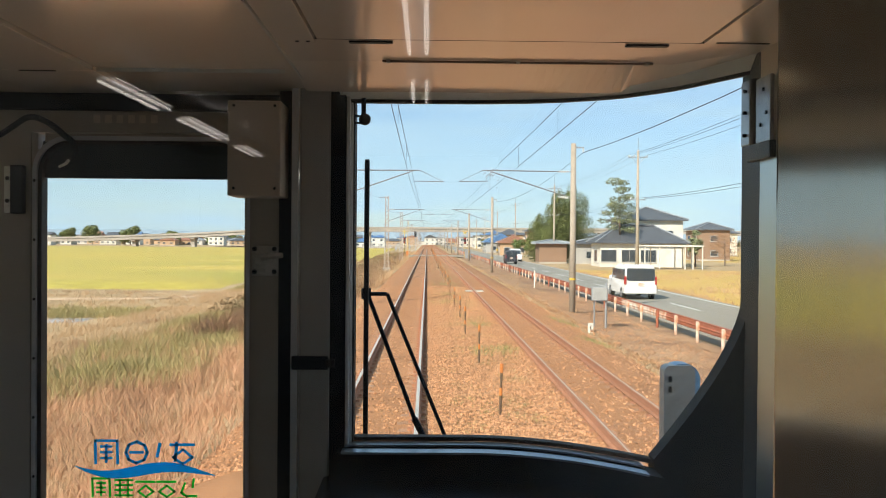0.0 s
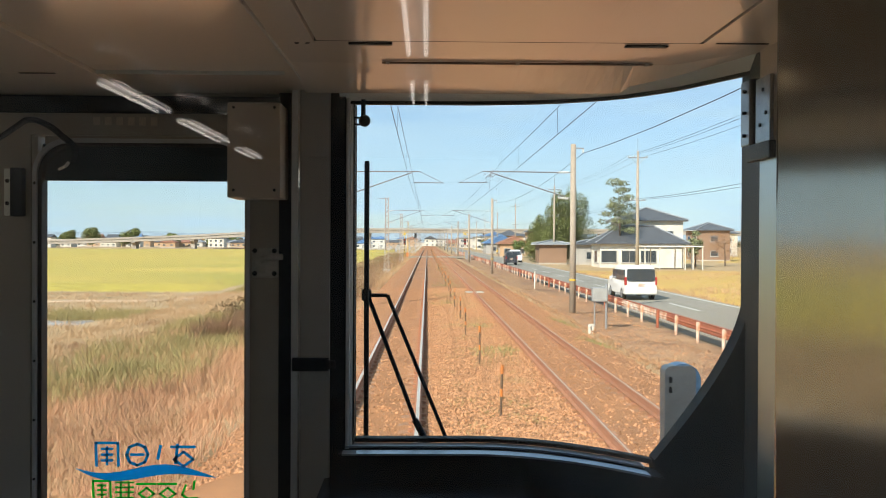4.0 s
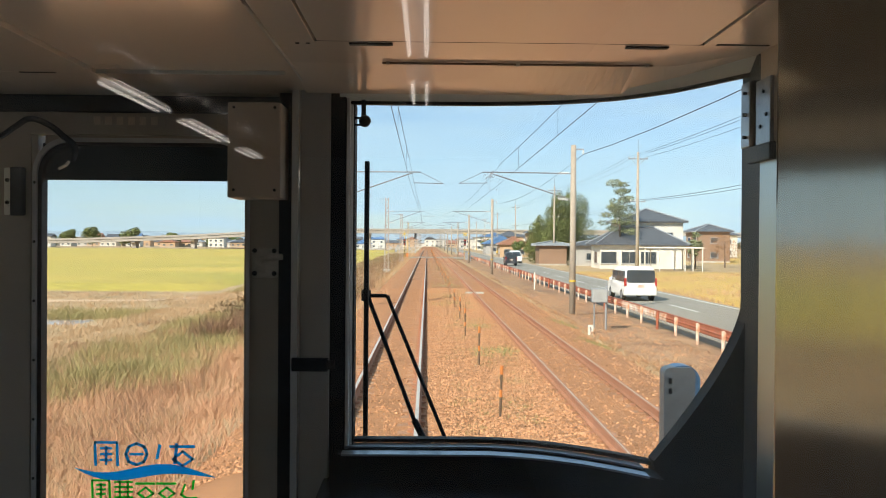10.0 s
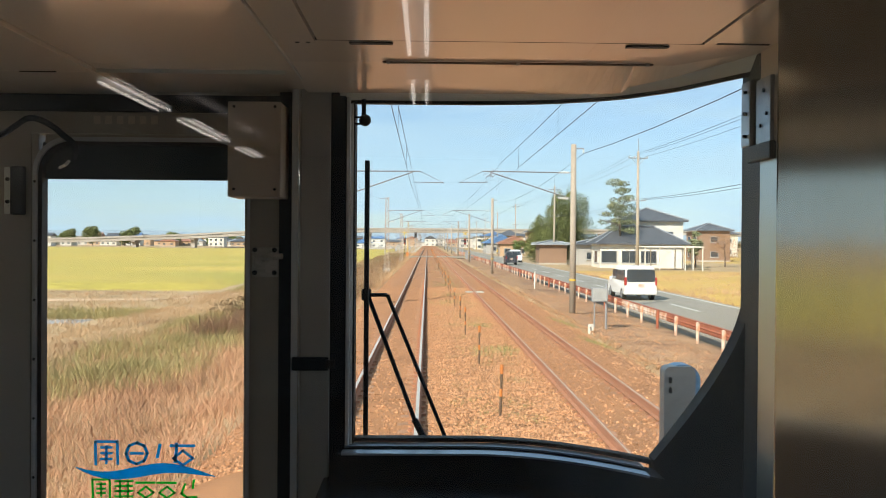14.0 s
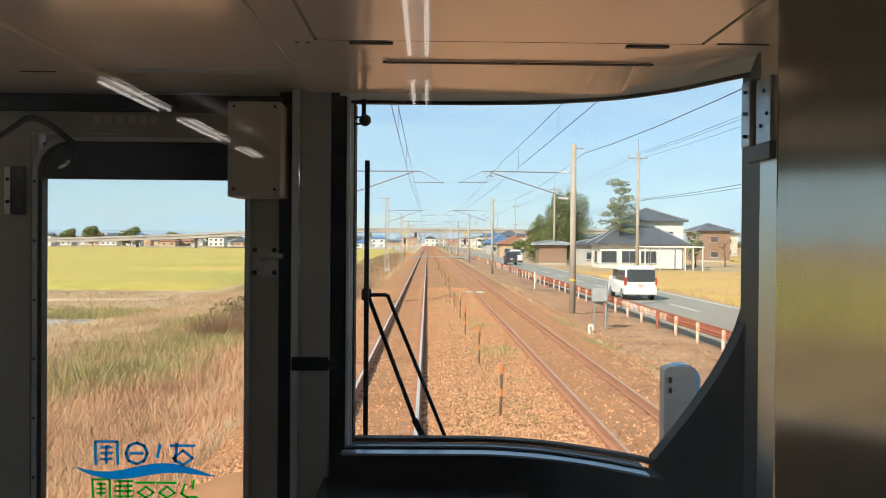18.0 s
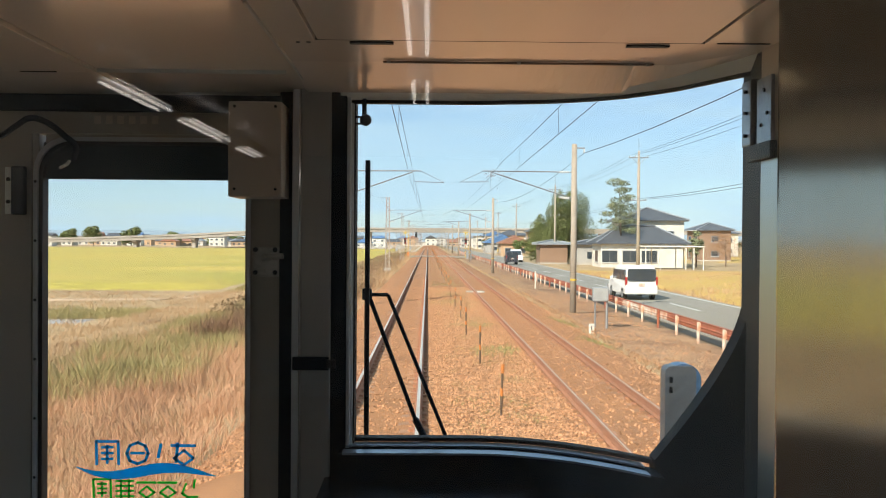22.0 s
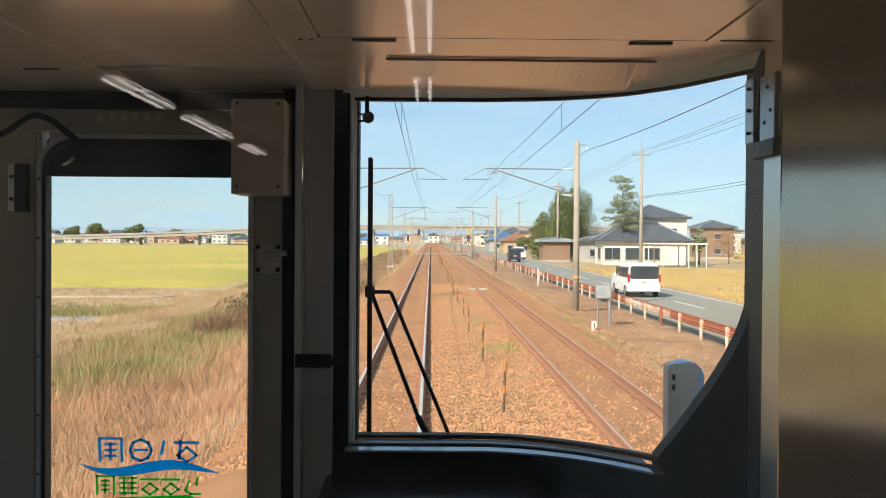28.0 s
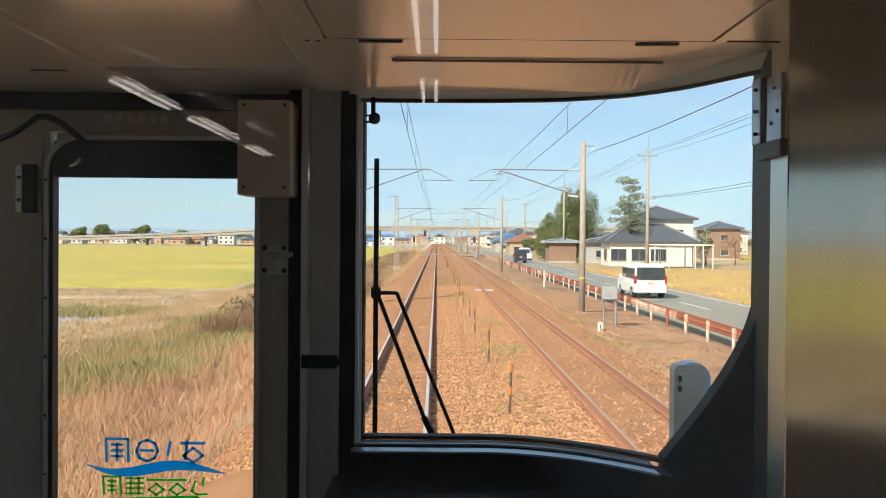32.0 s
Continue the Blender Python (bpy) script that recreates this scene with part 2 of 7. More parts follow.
YELLOW = mat("marker_yellow", (0.75, 0.50, 0.05), 0.6, scale=10)
# buildings
WHITE_WALL = mat("white_render", (0.74, 0.70, 0.62), 0.8, col2=(0.63, 0.59, 0.51), scale=0.8, bump=0.08)
BEIGE_WALL = mat("tan_siding", (0.54, 0.36, 0.22), 0.8, col2=(0.47, 0.31, 0.185), scale=0.7, bump=0.1)
BROWN_WALL = mat("brown_siding", (0.30, 0.19, 0.125), 0.8, col2=(0.25, 0.155, 0.10), scale=0.7, bump=0.1)
GREY_WALL = mat("grey_siding", (0.42, 0.41, 0.39), 0.8, col2=(0.35, 0.34, 0.32), scale=0.7, bump=0.1)
DARKROOF = mat("dark_glazed_tile", (0.095, 0.10, 0.11), 0.45, col2=(0.065, 0.068, 0.076), scale=1.5, bump=0.4, fine=14, rnd=0.2)
REDROOF = mat("red_tile", (0.34, 0.165, 0.105), 0.6, col2=(0.26, 0.125, 0.08), scale=1.5, bump=0.4, fine=14)
BLUEROOF = mat("blue_metal_roof", (0.10, 0.20, 0.38), 0.4, col2=(0.075, 0.15, 0.29), scale=1.0, bump=0.2)
GREYROOF = mat("grey_metal_roof", (0.30, 0.33, 0.36), 0.5, col2=(0.24, 0.26, 0.28), scale=1.0)
PANE = mat("dark_pane", (0.05, 0.065, 0.08), 0.08, scale=2)
FRAME = mat("sash_frame", (0.55, 0.55, 0.53), 0.5, scale=5)
TIMBER = mat("timber", (0.24, 0.16, 0.10), 0.8, scale=3, bump=0.2)
# plants and cars
BARK = mat("bark", (0.16, 0.105, 0.07), 0.9, col2=(0.10, 0.065, 0.045), scale=6, bump=0.6, fine=30)
LEAF = mat("conifer_leaf", (0.165, 0.185, 0.055), 0.75, col2=(0.105, 0.125, 0.035), scale=0.8, island=0.4)
PINE = mat("pine_needle", (0.22, 0.24, 0.12), 0.75, col2=(0.15, 0.17, 0.08), scale=0.8, island=0.4)
AUTUMN = mat("autumn_leaf", (0.36, 0.185, 0.075), 0.75, col2=(0.25, 0.12, 0.05), scale=0.8, island=0.4)
HEDGE = mat("shrub_leaf", (0.15, 0.19, 0.05), 0.75, col2=(0.09, 0.13, 0.035), scale=0.8, island=0.4)
FARTREE = mat("far_wood", (0.11, 0.13, 0.08), 0.9, col2=(0.08, 0.10, 0.06), scale=0.2, island=0.3)
CARWHITE = mat("white_car_paint", grain_amp=0.035, col=(0.78, 0.77, 0.74), rough=0.25, col2=(0.74, 0.73, 0.70), scale=1)
CARDARK = mat("dark_car_paint", grain_amp=0.035, col=(0.05, 0.05, 0.058), rough=0.25, scale=1)
TYRE = mat("tyre", (0.02, 0.02, 0.02), 0.85, scale=10, bump=0.2)
TAIL = mat("tail_light", (0.45, 0.03, 0.025), 0.25, scale=10)
HEADLAMP = mat("head_light", (0.7, 0.72, 0.74), 0.15, scale=10)

# ---- building blocks ----


def link(name, bm, material, smooth=False):
    me = bpy.data.meshes.new(name)
    bm.normal_update()
    if smooth:
        for f in bm.faces:
            f.smooth = True
    bm.to_mesh(me)
    bm.free()
    for m in material if isinstance(material, (list, tuple)) else [material]:
        me.materials.append(m)
    return new(name, me)


def part(name, bm, material, parent, label="", smooth=False, world_space=False):
    """One mesh under a thing or part; world_space: its bmesh is in world coordinates."""
    if world_space:
        top = parent
        shift = Vector((0, 0, 0))
        while top:
            shift += top.location
            top = top.parent
        bmesh.ops.translate(bm, verts=bm.verts, vec=-shift)
    ob = link(name, bm, material, smooth)
    ob.parent = parent
    if label:
        ob["label"] = label
    return ob


def thing(name, label, category, at=(0, 0, 0), turn=0.0, group="", kind=""):
    ob = new(name)
    ob.empty_display_size = 0.2
    ob.location, ob.rotation_euler = at, (0, 0, radians(turn))
    return tagged(ob, label, category, group, kind)


def solid(name, bm, material, label, category="", kind="structure", group="", smooth=False):
    return tagged(link(name, bm, material, smooth), label, category, group, kind)


def box(bm, x0, x1, y0, y1, z0, z1, bevel=0.0, index=0):
    before = set(bm.faces)
    r = bmesh.ops.create_cube(bm, size=1.0, matrix=Matrix.Translation(((x0 + x1) / 2, (y0 + y1) / 2, (z0 + z1) / 2)) @ Matrix.Diagonal((abs(x1 - x0), abs(y1 - y0), abs(z1 - z0), 1)))
    if bevel:
        edges = list({ed for v in r["verts"] for ed in v.link_edges})
        bmesh.ops.bevel(bm, geom=edges, offset=bevel, segments=2, affect="EDGES", profile=0.6)
    if index:
        for f in bm.faces:
            if f not in before:
                f.material_index = index
    return bm


def rod(bm, p, q, r0, r1=None, sides=8):
    """A round bar from p to q."""
    p, q = Vector(p), Vector(q)
    d = q - p
    m = Matrix.Translation((p + q) / 2) @ d.to_track_quat("Z", "Y").to_matrix().to_4x4()
    bmesh.ops.create_cone(bm, cap_ends=True, segments=sides, radius1=r0, radius2=r0 if r1 is None else r1, depth=d.length, matrix=m)
    return bm


def ball(bm, c, r, s=(1, 1, 1), sub=2):
    bmesh.ops.create_icosphere(bm, subdivisions=sub, radius=r, matrix=Matrix.Translation(c) @ Matrix.Diagonal((*s, 1)))
    return bm


def prism(bm, pts, y0, y1, axis="y"):
    """A closed outline of (a, z) carried from y0 to y1."""
    put = (lambda a, z, d: (a, d, z)) if axis == "y" else ((lambda a, z, d: (d, a, z)) if axis == "x" else (lambda a, z, d: (a, z, d)))
    lo = [bm.verts.new(put(a, z, y0)) for a, z in pts]
    hi = [bm.verts.new(put(a, z, y1)) for a, z in pts]
    n = len(pts)
    for i in range(n):
        bm.faces.new((lo[i], lo[(i + 1) % n], hi[(i + 1) % n], hi[i]))
    bm.faces.new(lo[::-1])
    bm.faces.new(hi)
    bmesh.ops.recalc_face_normals(bm, faces=bm.faces)
    return bm


def B():
    return bmesh.new()


def rounded(x0, x1, z0, z1, r, n=6):
    """The outline of a rectangle with round corners."""
    pts = []
    for cx, cz, a0 in ((x1 - r, z1 - r, 0), (x0 + r, z1 - r, 90), (x0 + r, z0 + r, 180), (x1 - r, z0 + r, 270)):
        pts += [(cx + r * math.cos(radians(a0 + 90 * i / n)), cz + r * math.sin(radians(a0 + 90 * i / n))) for i in range(n + 1)]
    return pts


def ring(bm, outer, inner, y0, y1):
    """A flat frame between two outlines of equal count, from y0 to y1."""
    n = len(outer)
    v = [[bm.verts.new((a, y, z)) for a, z in o] for y in (y0, y1) for o in (outer, inner)]
    for i in range(n):
        j = (i + 1) % n
        for p, q in ((v[0], v[1]), (v[2], v[3]), (v[0], v[2]), (v[1], v[3])):
            bm.faces.new((p[i], p[j], q[j], q[i]))
    bmesh.ops.recalc_face_normals(bm, faces=bm.faces)
    return bm


# ---- the cab of the railcar ----
TC = -0.70                      # middle of our track
FRONT = 2.25                    # front wall
CEIL_Z = 2.97


def nose(x):
    """Depth of the curved windscreen."""
    return FRONT - 1.34 * max(0.0, x - 0.10) ** 2


def shell(bm, xs, lo, hi, nz, inset=0.0, thick=0.03):
    """A slab that follows the curve of the windscreen between the heights lo(x) and hi(x)."""
    rows = []
    for d in (0.0, thick):
        rows.append([[bm.verts.new((x, nose(x) - inset + d, lo(x) + (hi(x) - lo(x)) * k / nz)) for k in range(nz + 1)] for x in xs])
    for side in rows:
        for i in range(len(xs) - 1):
            for k in range(nz):
                bm.faces.new((side[i][k], side[i + 1][k], side[i + 1][k + 1], side[i][k + 1]))
    f, b = rows
    for i in range(len(xs) - 1):
        for k in (0, nz):
            bm.faces.new((f[i][k], f[i + 1][k], b[i + 1][k], b[i][k]))
    for i in (0, len(xs) - 1):
        for k in range(nz):
            bm.faces.new((f[i][k], f[i][k + 1], b[i][k + 1], b[i][k]))
    bmesh.ops.recalc_face_normals(bm, faces=bm.faces)
    return bm


def steps(a, b, n):
    return [a + (b - a) * i / n for i in range(n + 1)]


# body: floor, ceilings, side and rear walls
solid("floor", box(B(), -2.15, 0.75, 0.22, 2.3, 1.05, 1.15), DOOR_GREY, "dark grey cab floor behind the front window", "floor")
solid("floor_saloon", box(B(), -2.15, 0.75, -8.0, 0.22, 1.05, 1.15), LINO, "pale grey saloon floor", "floor")
bm = B()
for x0, x1, y0, y1, z in ((-2.05, -0.712, 0.25, 1.940, 2.955), (-2.05, -0.712, 1.946, 2.25, 2.956), (-0.708, -0.286, 0.25, 1.944, 2.963), (-0.708, -0.286, 1.950, 2.25, 2.964),
                          (-0.282, -0.211, 0.25, 1.687, 2.968), (-0.207, 0.507, 0.25, 1.687, 2.972), (0.513, 0.645, 0.25, 1.687, 2.971)):
    box(bm, x0, x1, y0, y1, z, 2.99, 0.0012)
EDGE = 0.985                    # the ceiling's front edge lies this far along the sight lines to the windscreen's head


def ceiling_edge(x):
    """Front edge of the ceiling, level and then stepping up near the corner."""
    z = float(np.interp(x, [-0.22, 0.05, 0.20, 0.324, 0.437, 0.455, 0.540, 0.655], [2.961, 2.9624, 2.9604, 2.9528, 2.9414, 2.953, 2.962, 2.9795]))
    return EDGE * x, EDGE * (nose(x) - 0.034), 2.6 + EDGE * (z - 2.6)


edge_pts = [ceiling_edge(x) for x in steps(-0.295, 0.436, 40) + [0.4365] + steps(0.455, 0.668, 14)]
rows = [[bm.verts.new(q) for q in ((x, 1.693, 2.9725), (x, max(1.70, min(1.895, y - 0.055)), 2.9725), (x, y, z), (x, y + 0.004, z + 0.02))] for x, y, z in edge_pts]
for r0, r1 in zip(rows, rows[1:]):
    for i in range(3):
        bm.faces.new((r0[i], r0[i + 1], r1[i + 1], r1[i]))
plain = len(bm.faces)
arc = [(x, nose(x)) for x in steps(-2.15, 0.70, 60)]
prism(bm, arc + [(0.75, 1.75), (0.75, 0.2), (-2.15, 0.2)], 2.991, 3.02, "z")
for i, f in enumerate(bm.faces):
    f.material_index = int(i >= plain)
bmesh.ops.recalc_face_normals(bm, faces=bm.faces)
solid("ceiling", bm, [CEIL, BLACK], "beige painted cab ceiling of butted metal panels", "ceiling")
# three added panels outside the view; their tones shape the steel door's reflection
solid("ceiling_rear", prism(B(), [(-0.757, 0.25), (0.640, 0.25), (0.640, 1.32), (-0.757, 1.32)], 2.957, 2.9605, "z"), mat("rear_ceiling_brown", (0.50, 0.41, 0.32), 0.8, spec=0.2, col2=(0.45, 0.37, 0.285), scale=2), "brown ceiling panel added out of view to darken the steel door's reflection", "ceiling")
solid("ceiling_side", prism(B(), [(-0.76, 0.25), (-0.76, 1.33), (-0.82, 1.50), (-1.12, 2.1), (-1.15, 2.1), (-1.15, 0.25)], 2.946, 2.951, "z"), mat("side_ceiling_grey", (0.28, 0.29, 0.30), 0.6, spec=0.3, scale=2), "grey ceiling panel added out of view to dim the steel door's reflection", "ceiling")
solid("ceiling_outer", prism(B(), [(-1.153, 0.25), (-1.153, 2.1), (-2.05, 2.1), (-2.05, 0.25)], 2.946, 2.951, "z"), mat("pale_blue_grey_panel", (0.60, 0.64, 0.68), 0.4, spec=0.5, scale=2), "pale blue grey panel added out of view to lighten the steel door's reflection", "ceiling")
cover = thing("lamp_cover", "pale plastic lamp cover above the cab side window", "lamp", (-2.09, 1.74, 2.90))
part("shell", box(B(), -0.01, 0.03, -0.16, 0.16, -0.012, 0.028, 0.006), mat("pale_plastic", (0.85, 0.86, 0.87), 0.4, scale=5), cover)
solid("ceiling_saloon", box(B(), -2.15, 0.75, -8.0, 0.2, 3.38, 3.42), CEIL, "pale passenger saloon ceiling behind the cab", "ceiling")
solid("roof", prism(B(), [(-2.2, 3.42), (-2.0, 3.55), (-0.7, 3.66), (0.6, 3.55), (0.8, 3.42)], -8.0, 1.8), STEEL, "grey curved railcar roof", "roof")


def side_wall(name, x0, x1, y_end, holes, material, label):
    """A side wall of the railcar with window openings (y0, y1, z0, z1)."""
    bm = B()
    y = -8.0
    for h0, h1, z0, z1 in holes:
        box(bm, x0, x1, y, h0, 1.05, 3.42)
        box(bm, x0, x1, h0, h1, 1.05, z0)
        box(bm, x0, x1, h0, h1, z1, 3.42)
        y = h1
    box(bm, x0, x1, y, y_end, 1.05, 3.42)
    return solid(name, bm, material, label, "wall")


SALOON_HOLES = [(-3.9, -0.7, 1.95, 3.0)]
side_wall("wall_left", -2.20, -2.10, 0.22, SALOON_HOLES, SALOON, "pale saloon side wall with a large window")
bm = B()
for y0, y1, z0, z1 in ((0.22, 1.27, 1.05, 3.42), (2.12, 2.3, 1.05, 3.42), (1.27, 2.12, 1.05, 1.90), (1.27, 2.12, 2.90, 3.42)):
    box(bm, -2.20, -2.10, y0, y1, z0, z1)
solid("wall_cab_left", bm, CAB_DARK, "dark grey cab side wall with the driver's window", "wall")
side_window = thing("window_2", "framed side window of the driver's cab", "window", (-2.15, 1.695, 1.90), kind="structure")
part("window_frame", ring(B(), rounded(-0.425, 0.425, 0.0, 1.00, 0.12), rounded(-0.395, 0.395, 0.03, 0.97, 0.10), -0.02, 0.02), ALU, side_window).rotation_euler = (0, 0, radians(90))
pane = part("pane", box(B(), -0.003, 0.003, -0.41, 0.41, 0.02, 0.98), GLASS, side_window)
pane.visible_shadow = False
side_wall("wall_right", 0.655, 0.75, 1.83, [], SALOON, "pale railcar side wall")
saloon_window = thing("window_4", "large fixed saloon window in an aluminium frame", "window", (-2.15, -2.3, 1.95), 90, kind="structure")
part("window_frame", ring(B(), rounded(-1.6, 1.6, 0.0, 1.05, 0.10), rounded(-1.56, 1.56, 0.04, 1.01, 0.08), -0.03, 0.03), ALU, saloon_window)
part("pane", box(B(), -1.58, 1.58, -0.003, 0.003, 0.02, 1.03), GLASS, saloon_window).visible_shadow = False
solid("wall_rear", box(B(), -2.15, 0.75, -8.1, -8.0, 1.05, 3.42), SALOON, "grey end wall of the saloon", "wall")
bm = B()
box(bm, -2.10, -1.15, 0.20, 0.24, 1.15, 3.40)
box(bm, 0.60, 0.655, 0.20, 0.24, 1.15, 3.40)
box(bm, -1.15, 0.60, 0.20, 0.24, 1.15, 1.75)
box(bm, -1.15, 0.60, 0.20, 0.24, 3.02, 3.40)
solid("wall_partition", bm, WALL_GREY, "grey partition between saloon and cab", "wall")
partition = thing("window_3", "large clear pane in the cab partition", "window", (-0.275, 0.22, 1.75), kind="structure")
pane = part("pane", box(B(), -0.875, 0.875, -0.003, 0.003, 0.0, 1.27), TWIN, partition)
pane.visible_shadow = False

# saloon ceiling tubes, seen mirrored in the partition pane
for x, spans in ((-1.435, ((4.08, 4.97), (5.36, 6.45), (6.97, 7.7))), (-0.04, ((2.2, 3.40), (4.05, 4.60)))):
    for y0, y1 in spans:
        tube = thing("fluorescent_lamp", "lit white fluorescent twin tube on the saloon ceiling", "ceiling light", (x, 0.44 - (y0 + y1) / 2, 3.30), group="saloon ceiling tubes")
        h = (y1 - y0) / 2
        for dx in (-0.032, 0.032):
            part("tube", rod(B(), (dx, -h, 0), (dx, h, 0), 0.008, sides=10), TUBE, tube, "glowing white tube", True)
        part("tray", box(B(), -0.06, 0.06, -h - 0.03, h + 0.03, 0.015, 0.08, 0.004), CEIL, tube, "pale metal tray")
# front wall left of the windscreen
bm = B()
box(bm, -2.10, -0.975, FRONT, FRONT + 0.06, 1.15, 2.99)
box(bm, -0.975, -0.345, FRONT, FRONT + 0.06, 2.86, 2.99)
box(bm, -0.975, -0.345, FRONT, FRONT + 0.06, 1.15, 1.20)
solid("wall_front", bm, WALL_GREY, "dark grey front wall around the end door", "wall")

door = thing("door_1", "dark grey gangway end door with tall window, closed", "door", (-0.66, FRONT, 1.20), kind="structure")
ow, iw = rounded(-0.966, -0.436, 1.70, 2.850, 0.085), rounded(-0.946, -0.449, 1.74, 2.832, 0.074)
bm = B()
box(bm, -0.972, -0.957, FRONT + 0.001, FRONT + 0.05, 1.20, 2.857)
box(bm, -0.4495, -0.364, FRONT - 0.006, FRONT + 0.05, 1.20, 2.857)
box(bm, -0.940, -0.4495, FRONT + 0.012, FRONT + 0.05, 1.20, 1.72)
box(bm, -0.940, -0.4495, FRONT + 0.001, FRONT + 0.05, 2.836, 2.857)
part("leaf", bm, WALL_GREY, door, world_space=True)
part("window_frame", ring(B(), ow, rounded(-0.956, -0.444, 1.71, 2.840, 0.080), FRONT - 0.012, FRONT + 0.02), ALU, door, "worn aluminium frame with round corners", world_space=True)
part("gasket", ring(B(), rounded(-0.956, -0.444, 1.71, 2.840, 0.080), iw, FRONT - 0.004, FRONT + 0.03), RUBBER, door, "black rubber gasket", world_space=True)
bm = B()
for k in range(9):
    ball(bm, (-0.9605, FRONT - 0.013, 2.74 - 0.145 * k), 0.004, (1, 0.5, 1), 1)
part("rivets", bm, BLACK, door, world_space=True)
part("blind", box(B(), -0.953, -0.445, FRONT + 0.014, FRONT + 0.026, 2.748, 2.840, 0.004), BLUEBLACK, door, "black roller blind drawn down a little", world_space=True)
pane = part("pane", box(B(), -0.955, -0.445, FRONT + 0.030, FRONT + 0.036, 1.72, 2.85), GLASS, door, "clear glass", world_space=True)
pane.visible_shadow = False
bm = rod(B(), (-0.905, FRONT, 2.775), (-0.885, FRONT - 0.01, 2.782), 0.004, sides=6)
rod(bm, (-0.885, FRONT - 0.01, 2.782), (-0.878, FRONT - 0.01, 2.792), 0.004, sides=6)
part("blind_hook", bm, STEEL, door, world_space=True)
# lock
lock = part("lock", box(B(), -0.430, -0.366, FRONT - 0.012, FRONT + 0.004, 2.510, 2.584, 0.004), STEEL, door, "worn steel lock plate", world_space=True)
bm = rod(B(), (-0.405, FRONT - 0.03, 2.557), (-0.352, FRONT - 0.03, 2.562), 0.007, sides=8)
rod(bm, (-0.405, FRONT - 0.03, 2.557), (-0.405, FRONT, 2.557), 0.012, sides=10)
part("lever", bm, STEEL, lock, world_space=True)
for x in (-0.423, -0.375):
    for z in (2.521, 2.577):
        part("screw", rod(B(), (x, FRONT - 0.016, z), (x, FRONT - 0.008, z), 0.006, sides=8), BLACK, lock, world_space=True)
# company lettering on the outer face of the pane: plain strokes, blue above and green below
def stroke_group(name, x0, z0, u, glyphs, material, label):
    bm = B()
    for gx, strokes in glyphs:
        for (xa, za, xb, zb, w) in strokes:
            p, q = Vector((x0 + (gx + xa) * u, 0, z0 + za * u)), Vector((x0 + (gx + xb) * u, 0, z0 + zb * u))
            d = (q - p).normalized()
            nrm = Vector((-d.z, 0, d.x)) * w * u * 0.40
            vs = [bm.verts.new(v + Vector((0, y, 0))) for y in (FRONT + 0.024, FRONT + 0.027) for v in (p - nrm - d * w * u / 3, q - nrm + d * w * u / 3, q + nrm + d * w * u / 3, p + nrm - d * w * u / 3)]
            for f in ((0, 1, 2, 3), (7, 6, 5, 4), (0, 4, 5, 1), (1, 5, 6, 2), (2, 6, 7, 3), (3, 7, 4, 0)):
                bm.faces.new([vs[i] for i in f])
    bmesh.ops.recalc_face_normals(bm, faces=bm.faces)
    return part(name, bm, material, door, label, world_space=True)


OCTAGON = [(0.5 + 0.44 * math.cos(k * 0.785), 0.5 + 0.44 * math.sin(k * 0.785)) for k in range(9)]
LOOP = [(*OCTAGON[k], *OCTAGON[k + 1], 0.13) for k in range(8)] + [(0.25, 0.5, 0.75, 0.5, 0.12)]
HOOK = [(0.0, 0.82, 0.95, 0.82, 0.13), (0.5, 0.62, 0.9, 0.3, 0.12), (0.9, 0.3, 0.5, 0.02, 0.12), (0.5, 0.02, 0.1, 0.3, 0.12), (0.1, 0.3, 0.5, 0.62, 0.12)]
TICK = [(0.85, 0.9, 0.78, 0.15, 0.14), (0.15, 0.85, 0.05, 0.35, 0.14)]
GATE = [(0.05, 0.98, 0.95, 0.98, 0.12), (0.95, 0.98, 0.98, 0.05, 0.12), (0.05, 0.98, 0.08, 0.05, 0.12), (0.3, 0.74, 0.72, 0.74, 0.11), (0.3, 0.5, 0.72, 0.5, 0.11), (0.3, 0.26, 0.72, 0.26, 0.11), (0.51, 0.8, 0.51, 0.1, 0.11)]
PLAIT = [(0.05, 0.9, 0.95, 0.9, 0.11), (0.05, 0.64, 0.95, 0.64, 0.11), (0.05, 0.38, 0.95, 0.38, 0.11), (0.05, 0.1, 0.95, 0.1, 0.11), (0.3, 0.95, 0.3, 0.05, 0.11), (0.72, 0.95, 0.72, 0.05, 0.11)]
BOWL = [(0.75, 0.95, 0.7, 0.55, 0.13), (0.3, 0.75, 0.1, 0.25, 0.12), (0.1, 0.25, 0.4, 0.05, 0.13), (0.4, 0.05, 0.9, 0.08, 0.12)]
stroke_group("blue_strokes", -0.827, 2.036, 0.0605, [(0.0, GATE), (1.25, LOOP), (2.55, TICK), (3.15, HOOK)], BLUE, "blue plain strokes of a company emblem")
bm = B()
top = [(-0.871 + 0.346 * i / 16, 2.041 - 0.022 * (i / 16) + 0.016 * math.sin(i / 16 * 6.28 - 2.6)) for i in range(17)]
prism(bm, top + [(x, z - 0.026 * math.sin(math.pi * (i / 16)) - 0.001) for i, (x, z) in reversed(list(enumerate(top)))], FRONT + 0.020, FRONT + 0.023)
part("blue_wave", bm, BLUE, door, "blue wave-shaped sweep", world_space=True)
stroke_group("green_strokes", -0.833, 1.954, 0.0475, [(0.0, GATE), (1.2, PLAIT), (2.35, HOOK), (3.45, HOOK), (4.6, BOWL)], GREEN, "green plain strokes of a company emblem")
